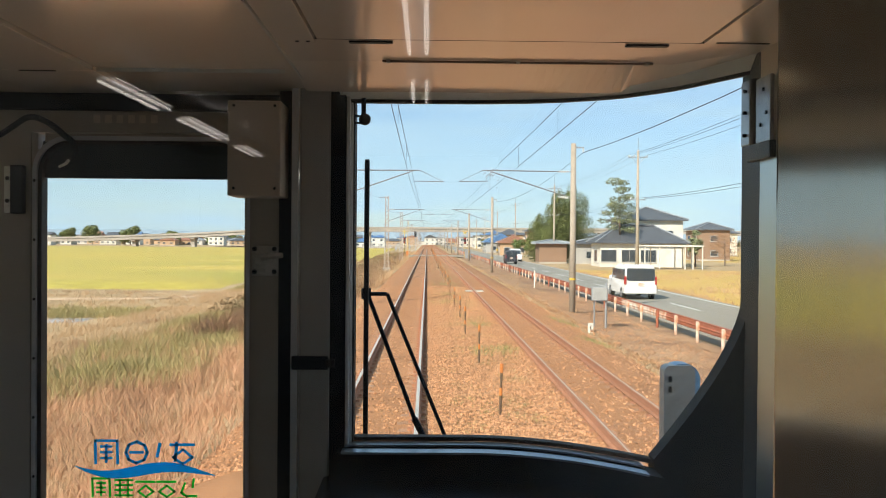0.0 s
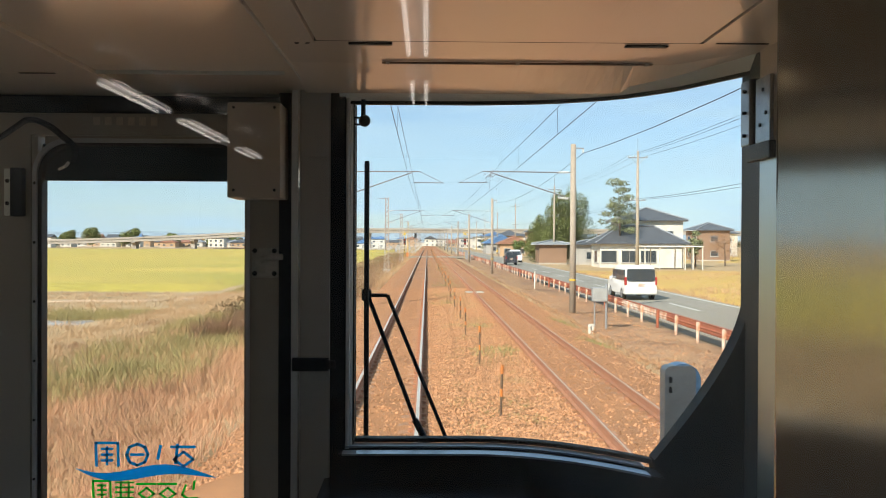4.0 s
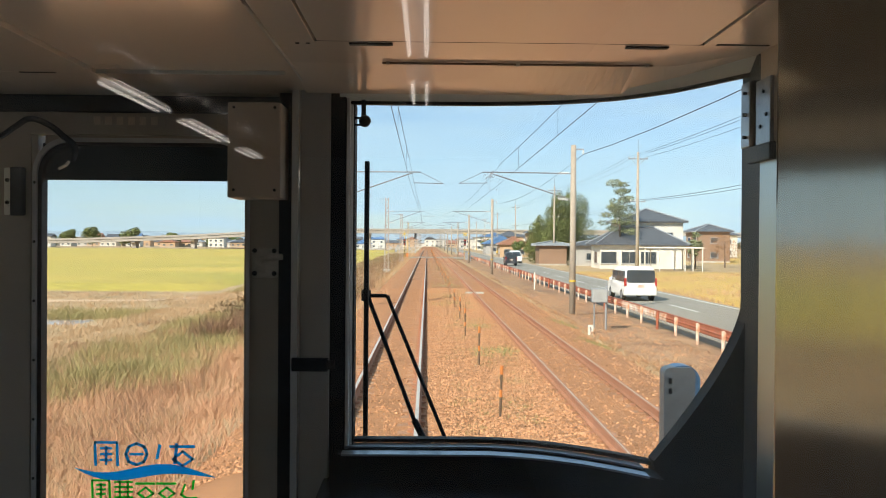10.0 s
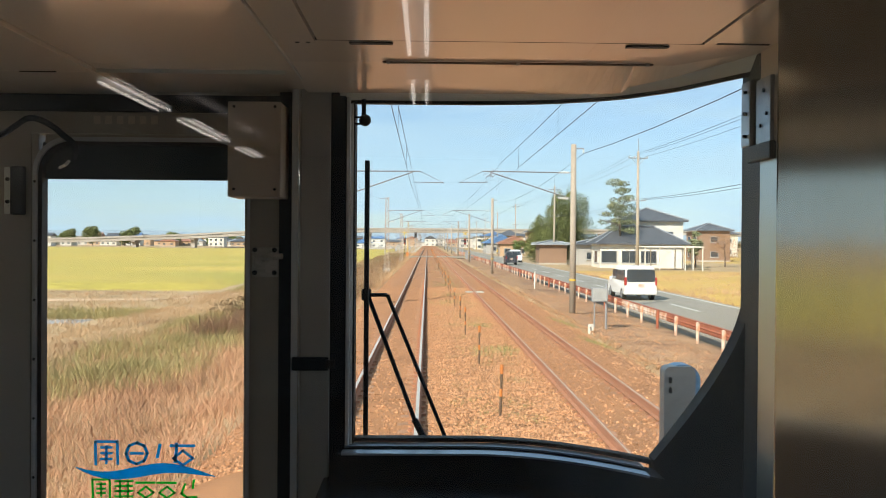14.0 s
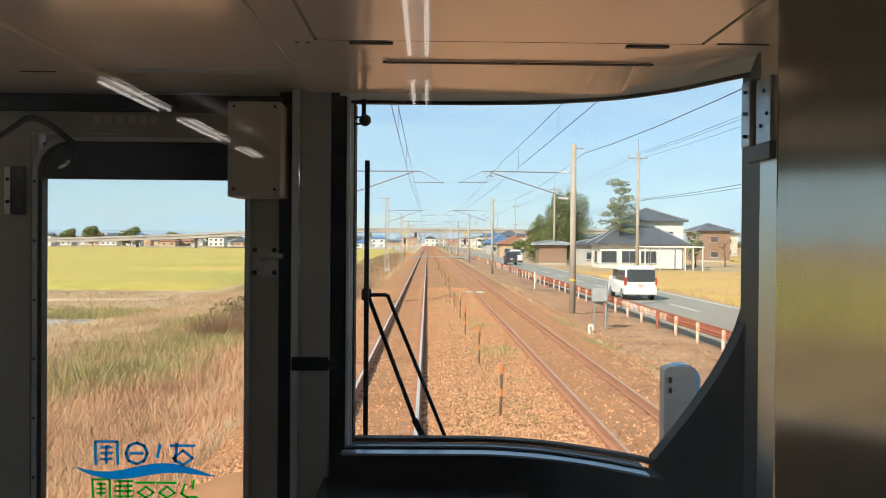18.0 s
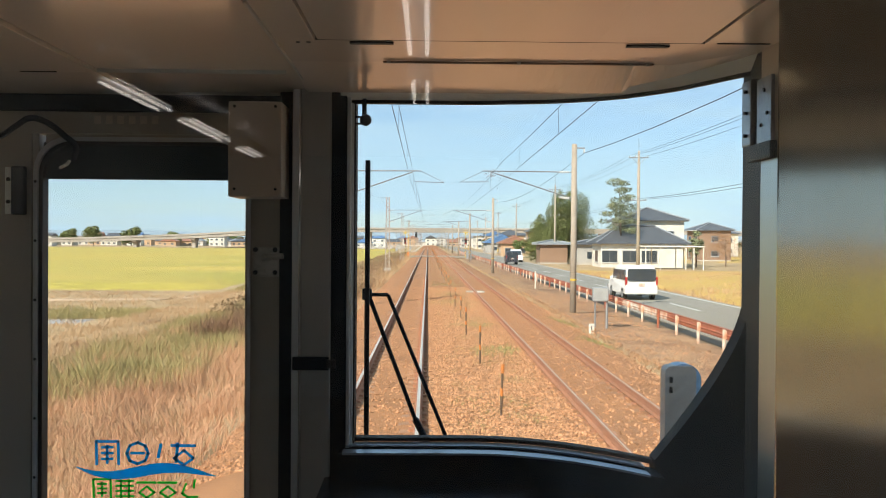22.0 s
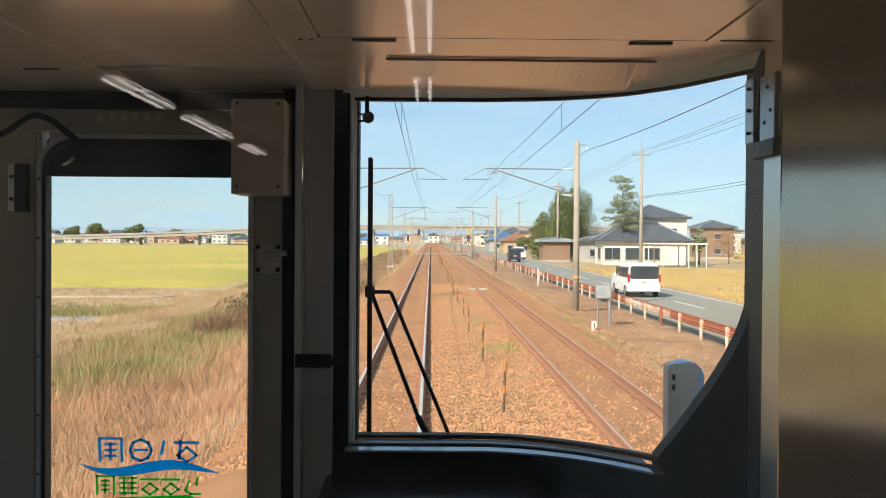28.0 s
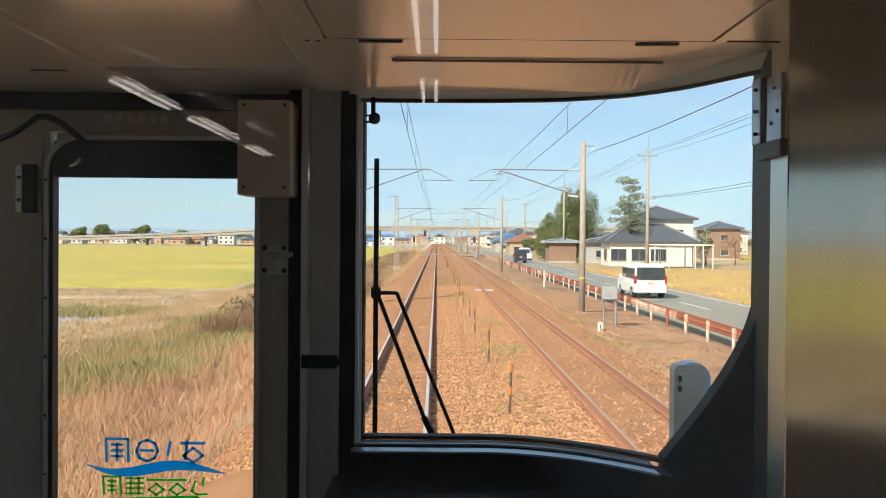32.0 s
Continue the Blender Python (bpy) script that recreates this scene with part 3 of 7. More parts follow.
prism(bm := B(), [(-0.79, 1.948), (-0.60, 1.955), (-0.57, 1.944), (-0.68, 1.935)], FRONT + 0.020, FRONT + 0.023)
part("green_wave", bm, GREEN, door, "green wave-shaped sweep", world_space=True)

# the dark shadow gap under the ceiling, laid on as a black strip
solid("trim", box(B(), -1.4, -0.36, FRONT - 0.02, FRONT - 0.001, 2.912, 2.954, 0.004), BLACK, "black strip standing in for the shadow gap between ceiling and front wall", "trim")
# number plate over the door, a plain bar; cable and small plates
plaque = thing("number_plaque", "faint grey number plaque above the end door", "plaque", (-0.74, FRONT - 0.003, 2.893))
part("plate", box(B(), -0.095, 0.095, -0.002, 0.0, -0.017, 0.017, 0.001), WALL_GREY, plaque)
for k in range(6):
    part("bar", box(B(), -0.08 + k * 0.028, -0.064 + k * 0.028, -0.003, -0.002, -0.010, 0.010), BOX_PAINT, plaque)
cv = bpy.data.curves.new("cable", "CURVE")
cv.dimensions, cv.bevel_depth, cv.bevel_resolution = "3D", 0.0075, 2
sp = cv.splines.new("BEZIER")
pts = [(-1.12, 2.20, 2.815), (-1.03, 2.20, 2.845), (-0.985, 2.19, 2.870), (-0.953, 2.19, 2.888), (-0.915, 2.20, 2.878), (-0.880, 2.21, 2.850), (-0.862, 2.235, 2.825), (-0.868, 2.24, 2.795)]
sp.bezier_points.add(len(pts) - 1)
for bp, p in zip(sp.bezier_points, pts):
    bp.co, bp.handle_left_type, bp.handle_right_type = p, "AUTO", "AUTO"
cv.materials.append(BLACK)
tagged(new("cable", cv), "black rubber cable looped beside the end door", "cable")
hinge = thing("wall_hinge", "grey screwed hinge plate beside the end door", "hinge", (-1.013, FRONT, 2.66))
part("plate", box(B(), -0.022, -0.004, -0.012, 0.0, 0.0, 0.115, 0.002), PALE_WALL, hinge)
part("knuckle", box(B(), -0.004, 0.028, -0.022, 0.0, -0.002, 0.117, 0.005), BLACK, hinge, "black hinge knuckle")
for z in (0.03, 0.085):
    part("screw", rod(B(), (-0.013, -0.015, z), (-0.013, -0.01, z), 0.005), BLACK, hinge)
cabinet = thing("door_control_box", "brownish grey metal control box over the door edge", "control box", (-0.405, 2.175, 2.701))
part("cover", box(B(), -0.061, 0.063, -0.055, 0.075, 0.0, 0.222, 0.004), BOX_PAINT, cabinet)
for x in (-0.046, 0.049):
    for z in (0.018, 0.21):
        part("screw", rod(B(), (x, -0.058, z), (x, -0.054, z), 0.0035), BLACK, cabinet)

# pillar between door and windscreen
pillar = thing("pillar", "grey cab pillar between end door and windscreen", "pillar", (-0.29, 2.2, 1.15), kind="structure")
part("post", box(B(), -0.3055, -0.235, 2.19, 2.30, 1.15, 2.985, 0.003), PILLAR, pillar, world_space=True)
part("bead", box(B(), -0.3105, -0.306, 2.186, 2.30, 1.15, 2.985, 0.001), CHROME, pillar, "thin bright steel bead", world_space=True)
part("edge_strip", box(B(), -0.3275, -0.311, 2.192, 2.30, 1.15, 2.985, 0.003), ALU, pillar, "aluminium edge strip", world_space=True)
part("recess", box(B(), -0.364, -0.328, 2.235, 2.31, 1.15, 2.985), BLACK, pillar, "black gap by the door", world_space=True)
part("gasket", box(B(), -0.2345, -0.1975, 2.20, 2.31, 1.15, 2.985, 0.004), BLACK, pillar, "black rubber seal", world_space=True)
latch = thing("window_latch", "small black latch on the pillar", "latch", (-0.28, 2.18, 2.290))
part("plate", box(B(), -0.042, 0.045, -0.012, 0.004, 0.0, 0.032, 0.003), BLACK, latch)
part("bolt", box(B(), 0.040, 0.062, -0.018, 0.0, 0.006, 0.026, 0.004), RUBBER, latch)

# windscreen
screen = thing("window_1", "curved windscreen with aluminium frame and black surround", "window", (0.2, 2.2, 1.95), kind="structure")
Z_TOP, Z_BOT = EYE_Z + 0.341, EYE_Z - 0.482
X_L, X_R = -0.176, 0.650


def edge_x(z):
    """Inner edge of the windscreen on the far side: upright, then swept in below."""
    u = max(0.0, (EYE_Z - 0.13 - z) / 0.35)
    return X_R - 0.141 * u ** 1.4


def low_z(x):
    """Lower edge of the opening at x."""
    if x <= edge_x(Z_BOT):
        return Z_BOT
    return EYE_Z - 0.13 - 0.35 * max(0.0, (X_R - x) / 0.141) ** (1 / 1.4)


def glass_top(x):
    """Upper edge of the opening at x."""
    return float(np.interp(x, [-0.2, 0.195, 0.44, 0.54, 0.64], [2.9395, 2.9405, 2.933, 2.9345, 2.943]))


part("top_rail", shell(B(), steps(-0.205, 0.655, 30), lambda x: glass_top(x) + 0.004, lambda x: 2.985, 1, -0.012, 0.018), PALE_WALL, screen, "pale grey header", world_space=True)


bm = B()
rows = []
for x in steps(-0.215, 0.436, 40) + [0.4365] + steps(0.455, 0.668, 14):
    ex, ey, ez = ceiling_edge(x)
    rows.append([bm.verts.new(q) for q in ((ex, ey + 0.003, ez + 0.0015), (x, nose(x) - 0.033, glass_top(x) + 0.003), (x, nose(x) - 0.02, glass_top(x) + 0.05))])
for r0, r1 in zip(rows, rows[1:]):
    for i in range(2):
        bm.faces.new((r0[i], r0[i + 1], r1[i + 1], r1[i]))
part("head_reveal", bm, PALE_WALL, screen, "pale grey slanted reveal above the glass", world_space=True)
part("top_gasket", shell(B(), steps(-0.205, 0.65, 30), lambda x: glass_top(x) - 0.004, lambda x: glass_top(x) + 0.004, 1, 0.034, 0.02), RUBBER, screen, "black rubber gasket", world_space=True)
bm = box(B(), -0.197, -0.188, 2.205, 2.29, 2.02, Z_TOP + 0.012, 0.002)
box(bm, -0.1875, -0.182, 2.22, 2.29, 2.02, Z_TOP + 0.004, 0.002)
part("side_rail", bm, RAIL_ALU, screen, "double aluminium strip", world_space=True)
part("side_gasket", box(B(), -0.1815, X_L - 0.0015, 2.225, 2.29, 2.10, Z_TOP, 0.002), RUBBER, screen, world_space=True)
part("surround", shell(B(), steps(edge_x(Z_BOT), 0.655, 40), lambda x: 1.95, low_z, 3, 0.02, 0.05), BLACK, screen, "black swept corner panel", world_space=True)
part("apron", shell(B(), steps(-0.21, edge_x(Z_BOT) + 0.002, 24), lambda x: 1.95, lambda x: Z_BOT - 0.021, 2, 0.10, 0.09), BLACK, screen, "black panel under the glass", world_space=True)
part("lower_gasket", shell(B(), steps(-0.205, edge_x(Z_BOT) - 0.002, 24), lambda x: Z_BOT - 0.014, lambda x: Z_BOT - 0.004, 1, 0.004, 0.03), RUBBER, screen, world_space=True)
for z1, d in ((Z_BOT - 0.014, 0.046), (Z_BOT - 0.019, 0.106)):
    part("sill_strip", shell(B(), steps(-0.20, edge_x(Z_BOT) - 0.024, 24), lambda x, z1=z1: z1 - 0.005, lambda x, z1=z1: z1, 1, d, 0.040), SILL, screen, "blueish aluminium sill strip", world_space=True)
pane = part("pane", shell(B(), steps(-0.20, 0.652, 40), lambda x: 2.05, lambda x: 2.96, 6, -0.034, 0.006), COATED, screen, "clear curved glass", True, world_space=True)
pane.visible_shadow = False
solid("desk", prism(B(), [(1.60, 1.92), (1.66, 2.022), (2.20, 2.030), (2.24, 1.95), (2.24, 1.15), (1.60, 1.15)], -0.245, 0.65, "x"), DESK, "glossy black desk below the windscreen", "desk", kind="object")
bm = shell(B(), steps(0.35, 0.65, 16), lambda x: 2.028, lambda x: 2.040, 1, 0.09, 0.012)
solid("desk_edge", bm, BLACK, "black raised rim of the desk", "trim")
# side pillar with hinges
side = thing("side_pillar", "black and pale grey pillar beside the windscreen", "pillar", (0.66, 1.8, 1.15), kind="structure")
part("post", box(B(), 0.646, 0.70, 1.755, 1.86, 1.15, 2.985, 0.002), BLUEBLACK, side, world_space=True)
part("strip", box(B(), 0.642, 0.66, 1.45, 1.748, 1.15, 2.765, 0.002), STRIP, side, "satin steel strip", world_space=True)
part("head", box(B(), 0.642, 0.66, 1.45, 1.748, 2.767, 2.985, 0.002), BOX_PAINT, side, world_space=True)
hinge = thing("side_hinge", "worn steel door hinge on the side pillar", "hinge", (0.642, 1.762, 2.795))
part("front_leaf", box(B(), -0.006, 0.0, 0.028, 0.076, 0.0, 0.130, 0.002), HINGE_STEEL, hinge, "worn steel leaf")
part("rear_leaf", box(B(), -0.010, -0.002, -0.092, -0.018, -0.004, 0.120, 0.002), HINGE_STEEL, hinge, "worn steel leaf")
part("barrel", rod(B(), (-0.004, 0.0, -0.002), (-0.004, 0.0, 0.125), 0.011, sides=12), RUBBER, hinge, "dark hinge barrel", True)
part("bracket", box(B(), -0.014, 0.0, -0.10, 0.02, -0.036, -0.003, 0.003), BLUEBLACK, hinge)
for y, z in ((0.045, 0.02), (0.045, 0.065), (0.045, 0.108), (-0.045, 0.03), (-0.075, 0.05), (-0.06, 0.095)):
    part("screw", rod(B(), (-0.013, y, z), (-0.004, y, z), 0.0036), BLACK, hinge)
# open stainless door leaf beside the eye
leaf = thing("cab_door", "open brushed stainless steel cab door", "door", (0.385, 1.0, 1.15))
leaf.rotation_euler = (0, 0, radians(-66.0))
part("panel", box(B(), 0.0, 0.62, -0.0, 0.03, 0.0, 1.80, 0.004), STAINLESS, leaf)

part("forehead", shell(B(), steps(-2.15, 0.70, 50), lambda x: 3.025, lambda x: 3.42, 1, 0.0, 0.05), PALE_WALL, screen, "pale outer panel above the windscreen", world_space=True)
arc = [(x, nose(x) + 0.05) for x in steps(-2.2, 0.78, 50)]
solid("roof_front", prism(B(), arc + [(0.80, 1.80), (-2.2, 1.80)], 3.422, 3.46, "z"), STEEL, "grey front edge of the railcar roof", "roof")
bm = box(B(), -1.95, 0.55, -8.0, 2.2, 0.45, 1.05)
for y in (-6.2, -4.1, -0.6, 1.4):
    for x in (TC - 0.53, TC + 0.53):
        rod(bm, (x - 0.06, y, 0.43), (x + 0.06, y, 0.43), 0.43, sides=24)
solid("underframe", bm, BLACK, "dark railcar underframe with wheels on the rails", "underframe")

# ceiling fittings
bead = thing("ceiling_bead", "thin pale metal bead along the ceiling joint", "bead", (-0.705, 1.943, 2.956))
part("bead", box(B(), 0.0, 0.40, -0.002, 0.002, -0.002, 0.006), STRIP, bead)
bead = thing("ceiling_bead", "thin pale metal bead along the ceiling joint", "bead", (-0.285, 1.40, 2.966))
part("bead", box(B(), -0.0015, 0.0015, 0.0, 0.80, -0.003, 0.004), STRIP, bead)
for x0, x1, y, z, hw in ((-0.149, -0.067, 1.708, 2.9725, 0.008), (0.372, 0.453, 1.713, 2.9725, 0.008), (-0.656, -0.576, 1.954, 2.964, 0.004), (-0.437, -0.355, 1.958, 2.964, 0.004), (-0.868, -0.792, 1.947, 2.957, 0.004), (0.534, 0.632, 1.678, 2.9725, 0.004)):
    slot = thing("ceiling_catch", "dark recessed panel catch in the ceiling", "catch", (x0, y, z), group="ceiling panel catches")
    part("slot", box(B(), 0, x1 - x0, -hw, hw, -0.003, 0.0, 0.001), RUBBER, slot)
rail = thing("ceiling_rail", "thin brown metal strip under the ceiling", "strip", (-0.095, 1.878, 2.9725))
part("strip", box(B(), 0.0, 0.56, -0.004, 0.004, -0.005, -0.001, 0.001), mat("brown_strip", (0.22, 0.15, 0.11), 0.6, scale=8), rail)
for x in (0.012, 0.28, 0.548):
    part("clip", box(B(), x - 0.004, x + 0.004, -0.006, 0.006, -0.007, 0.0, 0.001), STEEL, rail)
for x, y in ((-0.06, 2.2), (0.20, 2.2), (-0.245, 1.70), (-0.225, 1.70), (0.40, 2.05)):
    screw = thing("ceiling_screw", "small dark ceiling screw", "screw", (x, y, 2.972), group="ceiling screws")
    part("head", rod(B(), (0, 0, -0.003), (0, 0, 0.0), 0.004), BLACK, screw)
sensor = thing("round_sensor", "small dark ball sensor hung from the windscreen top", "sensor", (-0.155, 2.19, Z_TOP))
part("stem", rod(B(), (0.0, 0, -0.042), (0.0, 0, 0.001), 0.0055), BLACK, sensor)
part("body", ball(B(), (0.003, 0, -0.050), 0.0150, (1, 0.9, 1)), RUBBER, sensor, "", True)
for z in (-0.043, -0.059):
    part("arm", box(B(), -0.022, 0.0, -0.004, 0.004, z - 0.002, z + 0.002), BLACK, sensor)

# wiper outside
wiper = thing("windscreen_wiper", "black pantograph wiper parked upright on the windscreen", "wiper", (-0.15, 2.33, 2.47))


part("blade", box(B(), -0.1605, -0.1485, 2.315, 2.335, 2.085, 2.806, 0.002), RUBBER, wiper, "black rubber blade", world_space=True)
part("holder", box(B(), -0.168, -0.143, 2.33, 2.345, 2.448, 2.478, 0.004), BLACK, wiper, world_space=True)
part("main_arm", rod(rod(B(), (-0.150, 2.345, 2.455), (-0.030, 2.35, 2.140), 0.0055), (-0.030, 2.35, 2.140), (0.02, 2.355, 2.04), 0.0085), BLACK, wiper, world_space=True)
bm = rod(B(), (-0.150, 2.345, 2.462), (-0.102, 2.345, 2.462), 0.005)
rod(bm, (-0.102, 2.345, 2.462), (0.060, 2.35, 2.07), 0.005)
part("guide_arm", bm, BLACK, wiper, world_space=True)
# housing of a lamp outside at the corner
bm = prism(B(), [(2.31, 1.0), (2.62, 1.0), (2.62, 1.60), (2.56, 1.76), (2.31, 1.80)], -2.1, 0.755, "x")
solid("wall_nose", bm, mat("white_body_paint", grain_amp=0.035, col=(0.78, 0.78, 0.76), rough=0.3, scale=1.0), "white painted outer nose of the railcar below the windscreen", "wall")
housing = thing("corner_housing", "grey rounded housing with blue rim outside the windscreen", "housing", (0.70, 2.5, 1.76))
part("body", prism(B(), rounded(-0.046, 0.040, 0.0, 0.502, 0.018), -0.02, 0.03), HOUSING, housing)
part("rim", ring(B(), rounded(-0.040, 0.058, 0.0, 0.506, 0.045), rounded(-0.036, 0.040, 0.004, 0.498, 0.040), -0.005, 0.05), HOUSING_BLUE, housing, "pale blue rim")
for z in (0.465, 0.437):
    part("vent", box(B(), -0.034, -0.026, -0.023, -0.019, z - 0.008, z + 0.008), RUBBER, housing)

dr = random.Random(3)
bm = B()
for k in range(110):
    ang, d = dr.uniform(0, 6.28), abs(dr.gauss(0, 0.012))
    cx, cz, r = 0.157 + d * math.cos(ang) * 1.1 + 0.35 * d, 2.768 + d * math.sin(ang) * 0.9 - 0.1 * d, dr.uniform(0.0005, 0.0022)
    vs = [bm.verts.new((cx + r * dr.uniform(0.6, 1.3) * math.cos(i * 1.257), 2.2835, cz + r * dr.uniform(0.6, 1.3) * math.sin(i * 1.257))) for i in range(5)]
    bm.faces.new(vs)
smear = solid("glass_smudge", bm, SMUDGE, "grey dried dirt splash on the windscreen", "dirt", "stuff")

# ---- ground, line and road ----
rng = np.random.default_rng(7)


def raw(name, verts, faces, material, smooth=False):
    me = bpy.data.meshes.new(name)
    me.from_pydata([tuple(v) for v in verts], [], [tuple(f) for f in faces])
    for m in material if isinstance(material, (list, tuple)) else [material]:
        me.materials.append(m)
    if smooth:
        me.polygons.foreach_set("use_smooth", [True] * len(me.polygons))
    me.update()
    return new(name, me)


def sheet(name, xs, ys, height, material, smooth=True):
    """A sheet over the lines xs and ys with the height height(x, y)."""
    X, Y = np.meshgrid(xs, ys)
    Z = height(X, Y)
    v = np.stack([X.ravel(), Y.ravel(), Z.ravel()], 1)
    nx = len(xs)
    i = np.arange(len(ys) - 1)[:, None] * nx + np.arange(nx - 1)[None, :]
    f = np.stack([i, i + 1, i + nx + 1, i + nx], -1).reshape(-1, 4)
    return raw(name, v, f, material, smooth)


def ripple(X, Y, seed, size):
    """Smooth uneven ground between -1 and 1."""
    r = np.random.default_rng(seed)
    out = np.zeros_like(X, dtype=float)
    for k in range(7):
        a, w, ph = r.uniform(0, 6.28), (0.6 + 0.55 * k) * 6.28 / size, r.uniform(0, 6.28)
        out += np.sin((X * math.cos(a) + Y * math.sin(a)) * w + ph) / (1 + 0.6 * k)
    return out / 3.0


GX = [-4000, -1500, -600, -300, -150, -80, -45, -30, -22, -17, -14, -12, -10.5, -9, -8, -7, -6.2, -5.5, -5, -4.5, -4, -3.5, -3.1, -2.9, 0, 3, 5.0, 5.4, 5.8, 6.3, 7, 7.6, 8.2, 9, 12, 15.2, 16, 18, 24, 40, 80, 150, 300, 600, 1500, 4000]
GZ = [(-4000, -1.5), (-80, -1.5), (-17, -1.45), (-12, -1.30), (-8, -1.10), (-5.5, -0.85), (-4, -0.62), (-3.1, -0.50), (-2.9, -0.60), (5.2, -0.60), (5.5, -0.42), (7, -0.52), (8.2, -0.60), (15.2, -0.60), (16, -0.75), (4000, -1.2)]


def ground_z(X, Y):
    Z = np.interp(X, [p[0] for p in GZ], [p[1] for p in GZ])
    rough = np.where((X > -2.95) & (X < 5.3) | (X > 8.5) & (X < 15.3), 0.0, 1.0)
    return Z + rough * (0.06 * ripple(X, Y, 3, 9) + 0.03 * ripple(X, Y, 4, 2.3)) * (np.abs(X) < 200)


ys = list(np.arange(-12, 70, 1.0)) + list(np.arange(70, 200, 4.0)) + list(np.arange(200, 700, 25.0)) + [800, 1000, 1400, 2000, 3000, 4500]
ys = [-600, -200, -60] + ys
tagged(sheet("ground", GX, ys, ground_z, EARTH), "dry brown earth and grass plain beside the railway", "ground", kind="structure")

tagged(sheet("verge", np.linspace(5.5, 9.15, 14), np.arange(2.0, 240.0, 0.8), lambda X, Y: ground_z(X, Y) + 0.05 - 0.25 * ((X < 5.55) | (X > 9.1)), mat("verge_soil", (0.46, 0.275, 0.145), 0.95, col2=(0.19, 0.10, 0.055), scale=0.9, bump=1.0, fine=11, contrast=0.4, grain_amp=0.3)), "reddish brown bare verge between ballast and guard rail", "verge", kind="structure")

# ballast bed of both tracks
T2 = TC + 3.80


def bed_z(X, Y):
    base = np.interp(X, [-3.4, -2.6, -2.2, 0.6, 1.2, 1.8, 4.5, 4.9, 5.7], [-0.62, -0.30, -0.185, -0.185, -0.15, -0.185, -0.185, -0.30, -0.60])
    return base + 0.012 * ripple(X, Y, 11, 1.1) + 0.010 * ripple(X, Y, 12, 0.35)


near = sheet("ballast_bed", np.arange(-3.4, 5.75, 0.09), np.arange(2.0, 60.0, 0.11), bed_z, BALLAST)
tagged(near, "rusty orange brown ballast bed under two tracks", "ballast", kind="structure")
far = sheet("ballast_bed_far", np.arange(-3.4, 5.75, 0.4), list(np.arange(60.0, 640.0, 4.0)), bed_z, BALLAST)
tagged(far, "rusty orange brown ballast bed running to the horizon", "ballast", kind="structure")
behind = sheet("ballast_bed_behind", np.arange(-3.4, 5.75, 0.4), list(np.arange(-430.0, 2.1, 2.0)), bed_z, BALLAST)
tagged(behind, "rusty orange brown ballast bed below the railcar", "ballast", kind="structure")

# loose stones: five shapes of eight faces, many copies in one mesh
OCT = np.array([(1, 0, 0), (-1, 0, 0), (0, 1, 0), (0, -1, 0), (0, 0, 1), (0, 0, -1)], float)
OCF = np.array([(0, 2, 4), (2, 1, 4), (1, 3, 4), (3, 0, 4), (2, 0, 5), (1, 2, 5), (3, 1, 5), (0, 3, 5)])


def scatter_stones(name, x, y, z, size, material, label):
    n = len(x)
    q = rng.normal(size=(n, 3, 3))
    q, _ = np.linalg.qr(q)
    p = (OCT[None] * rng.uniform(0.55, 1.25, (n, 6, 1))) * size[:, None, None]
    p = np.einsum("nij,nkj->nki", q, p)
    p[:, :, 0] += x[:, None]
    p[:, :, 1] += y[:, None]
    p[:, :, 2] += z[:, None]
    f = (OCF[None] + 6 * np.arange(n)[:, None, None]).reshape(-1, 3)
    return tagged(raw(name, p.reshape(-1, 3), f, material), label, "ballast", kind="stuff")


n = 76000
y = 11.0 + 44 * rng.random(n) ** 1.7
x = np.where(rng.random(n) < 0.72, rng.uniform(-0.05, 2.6, n), rng.uniform(-3.2, 5.5, n))
keep = np.ones(n, bool)
for c in (TC - 0.565, TC + 0.565, T2 - 0.565, T2 + 0.565):
    keep &= np.abs(x - c) > 0.09
x, y = x[keep], y[keep]
scatter_stones("ballast_stones", x, y, bed_z(x, y) + 0.004, rng.uniform(0.012, 0.036, len(x)), STONE, "loose rusty crushed stones on the ballast")


def rail_mesh(bm, y0, y1):
    prism(bm, [(-0.062, -0.153), (0.062, -0.153), (0.062, -0.142), (0.010, -0.125), (0.010, -0.045), (0.032, -0.032), (0.0325, -0.004), (-0.0325, -0.004), (-0.032, -0.032), (-0.010, -0.045), (-0.010, -0.125), (-0.062, -0.142)], y0, y1)


def head_mesh(bm, y0, y1):
    prism(bm, [(-0.027, -0.0035), (0.027, -0.0035), (0.022, 0.0), (-0.022, 0.0)], y0, y1)


sleeper_bm = B()
prism(sleeper_bm, [(-1.0, -0.30), (1.0, -0.30), (1.0, -0.185), (0.75, -0.160), (0.35, -0.160), (0.25, -0.180), (-0.25, -0.180), (-0.35, -0.160), (-0.75, -0.160), (-1.0, -0.185)], -0.115, 0.115)
sleeper_me = bpy.data.meshes.new("sleeper")
sleeper_bm.to_mesh(sleeper_me)
sleeper_bm.free()
sleeper_me.materials.append(SLEEPER)
clip_bm = B()
for gx in (-0.565, 0.565):
    for sx in (-1, 1):
        box(clip_bm, gx + sx * 0.05, gx + sx * 0.13, -0.05, 0.05, -0.165, -0.118)
clip_me = bpy.data.meshes.new("rail_clips")
clip_bm.to_mesh(clip_me)
clip_bm.free()
clip_me.materials.append(RUST)
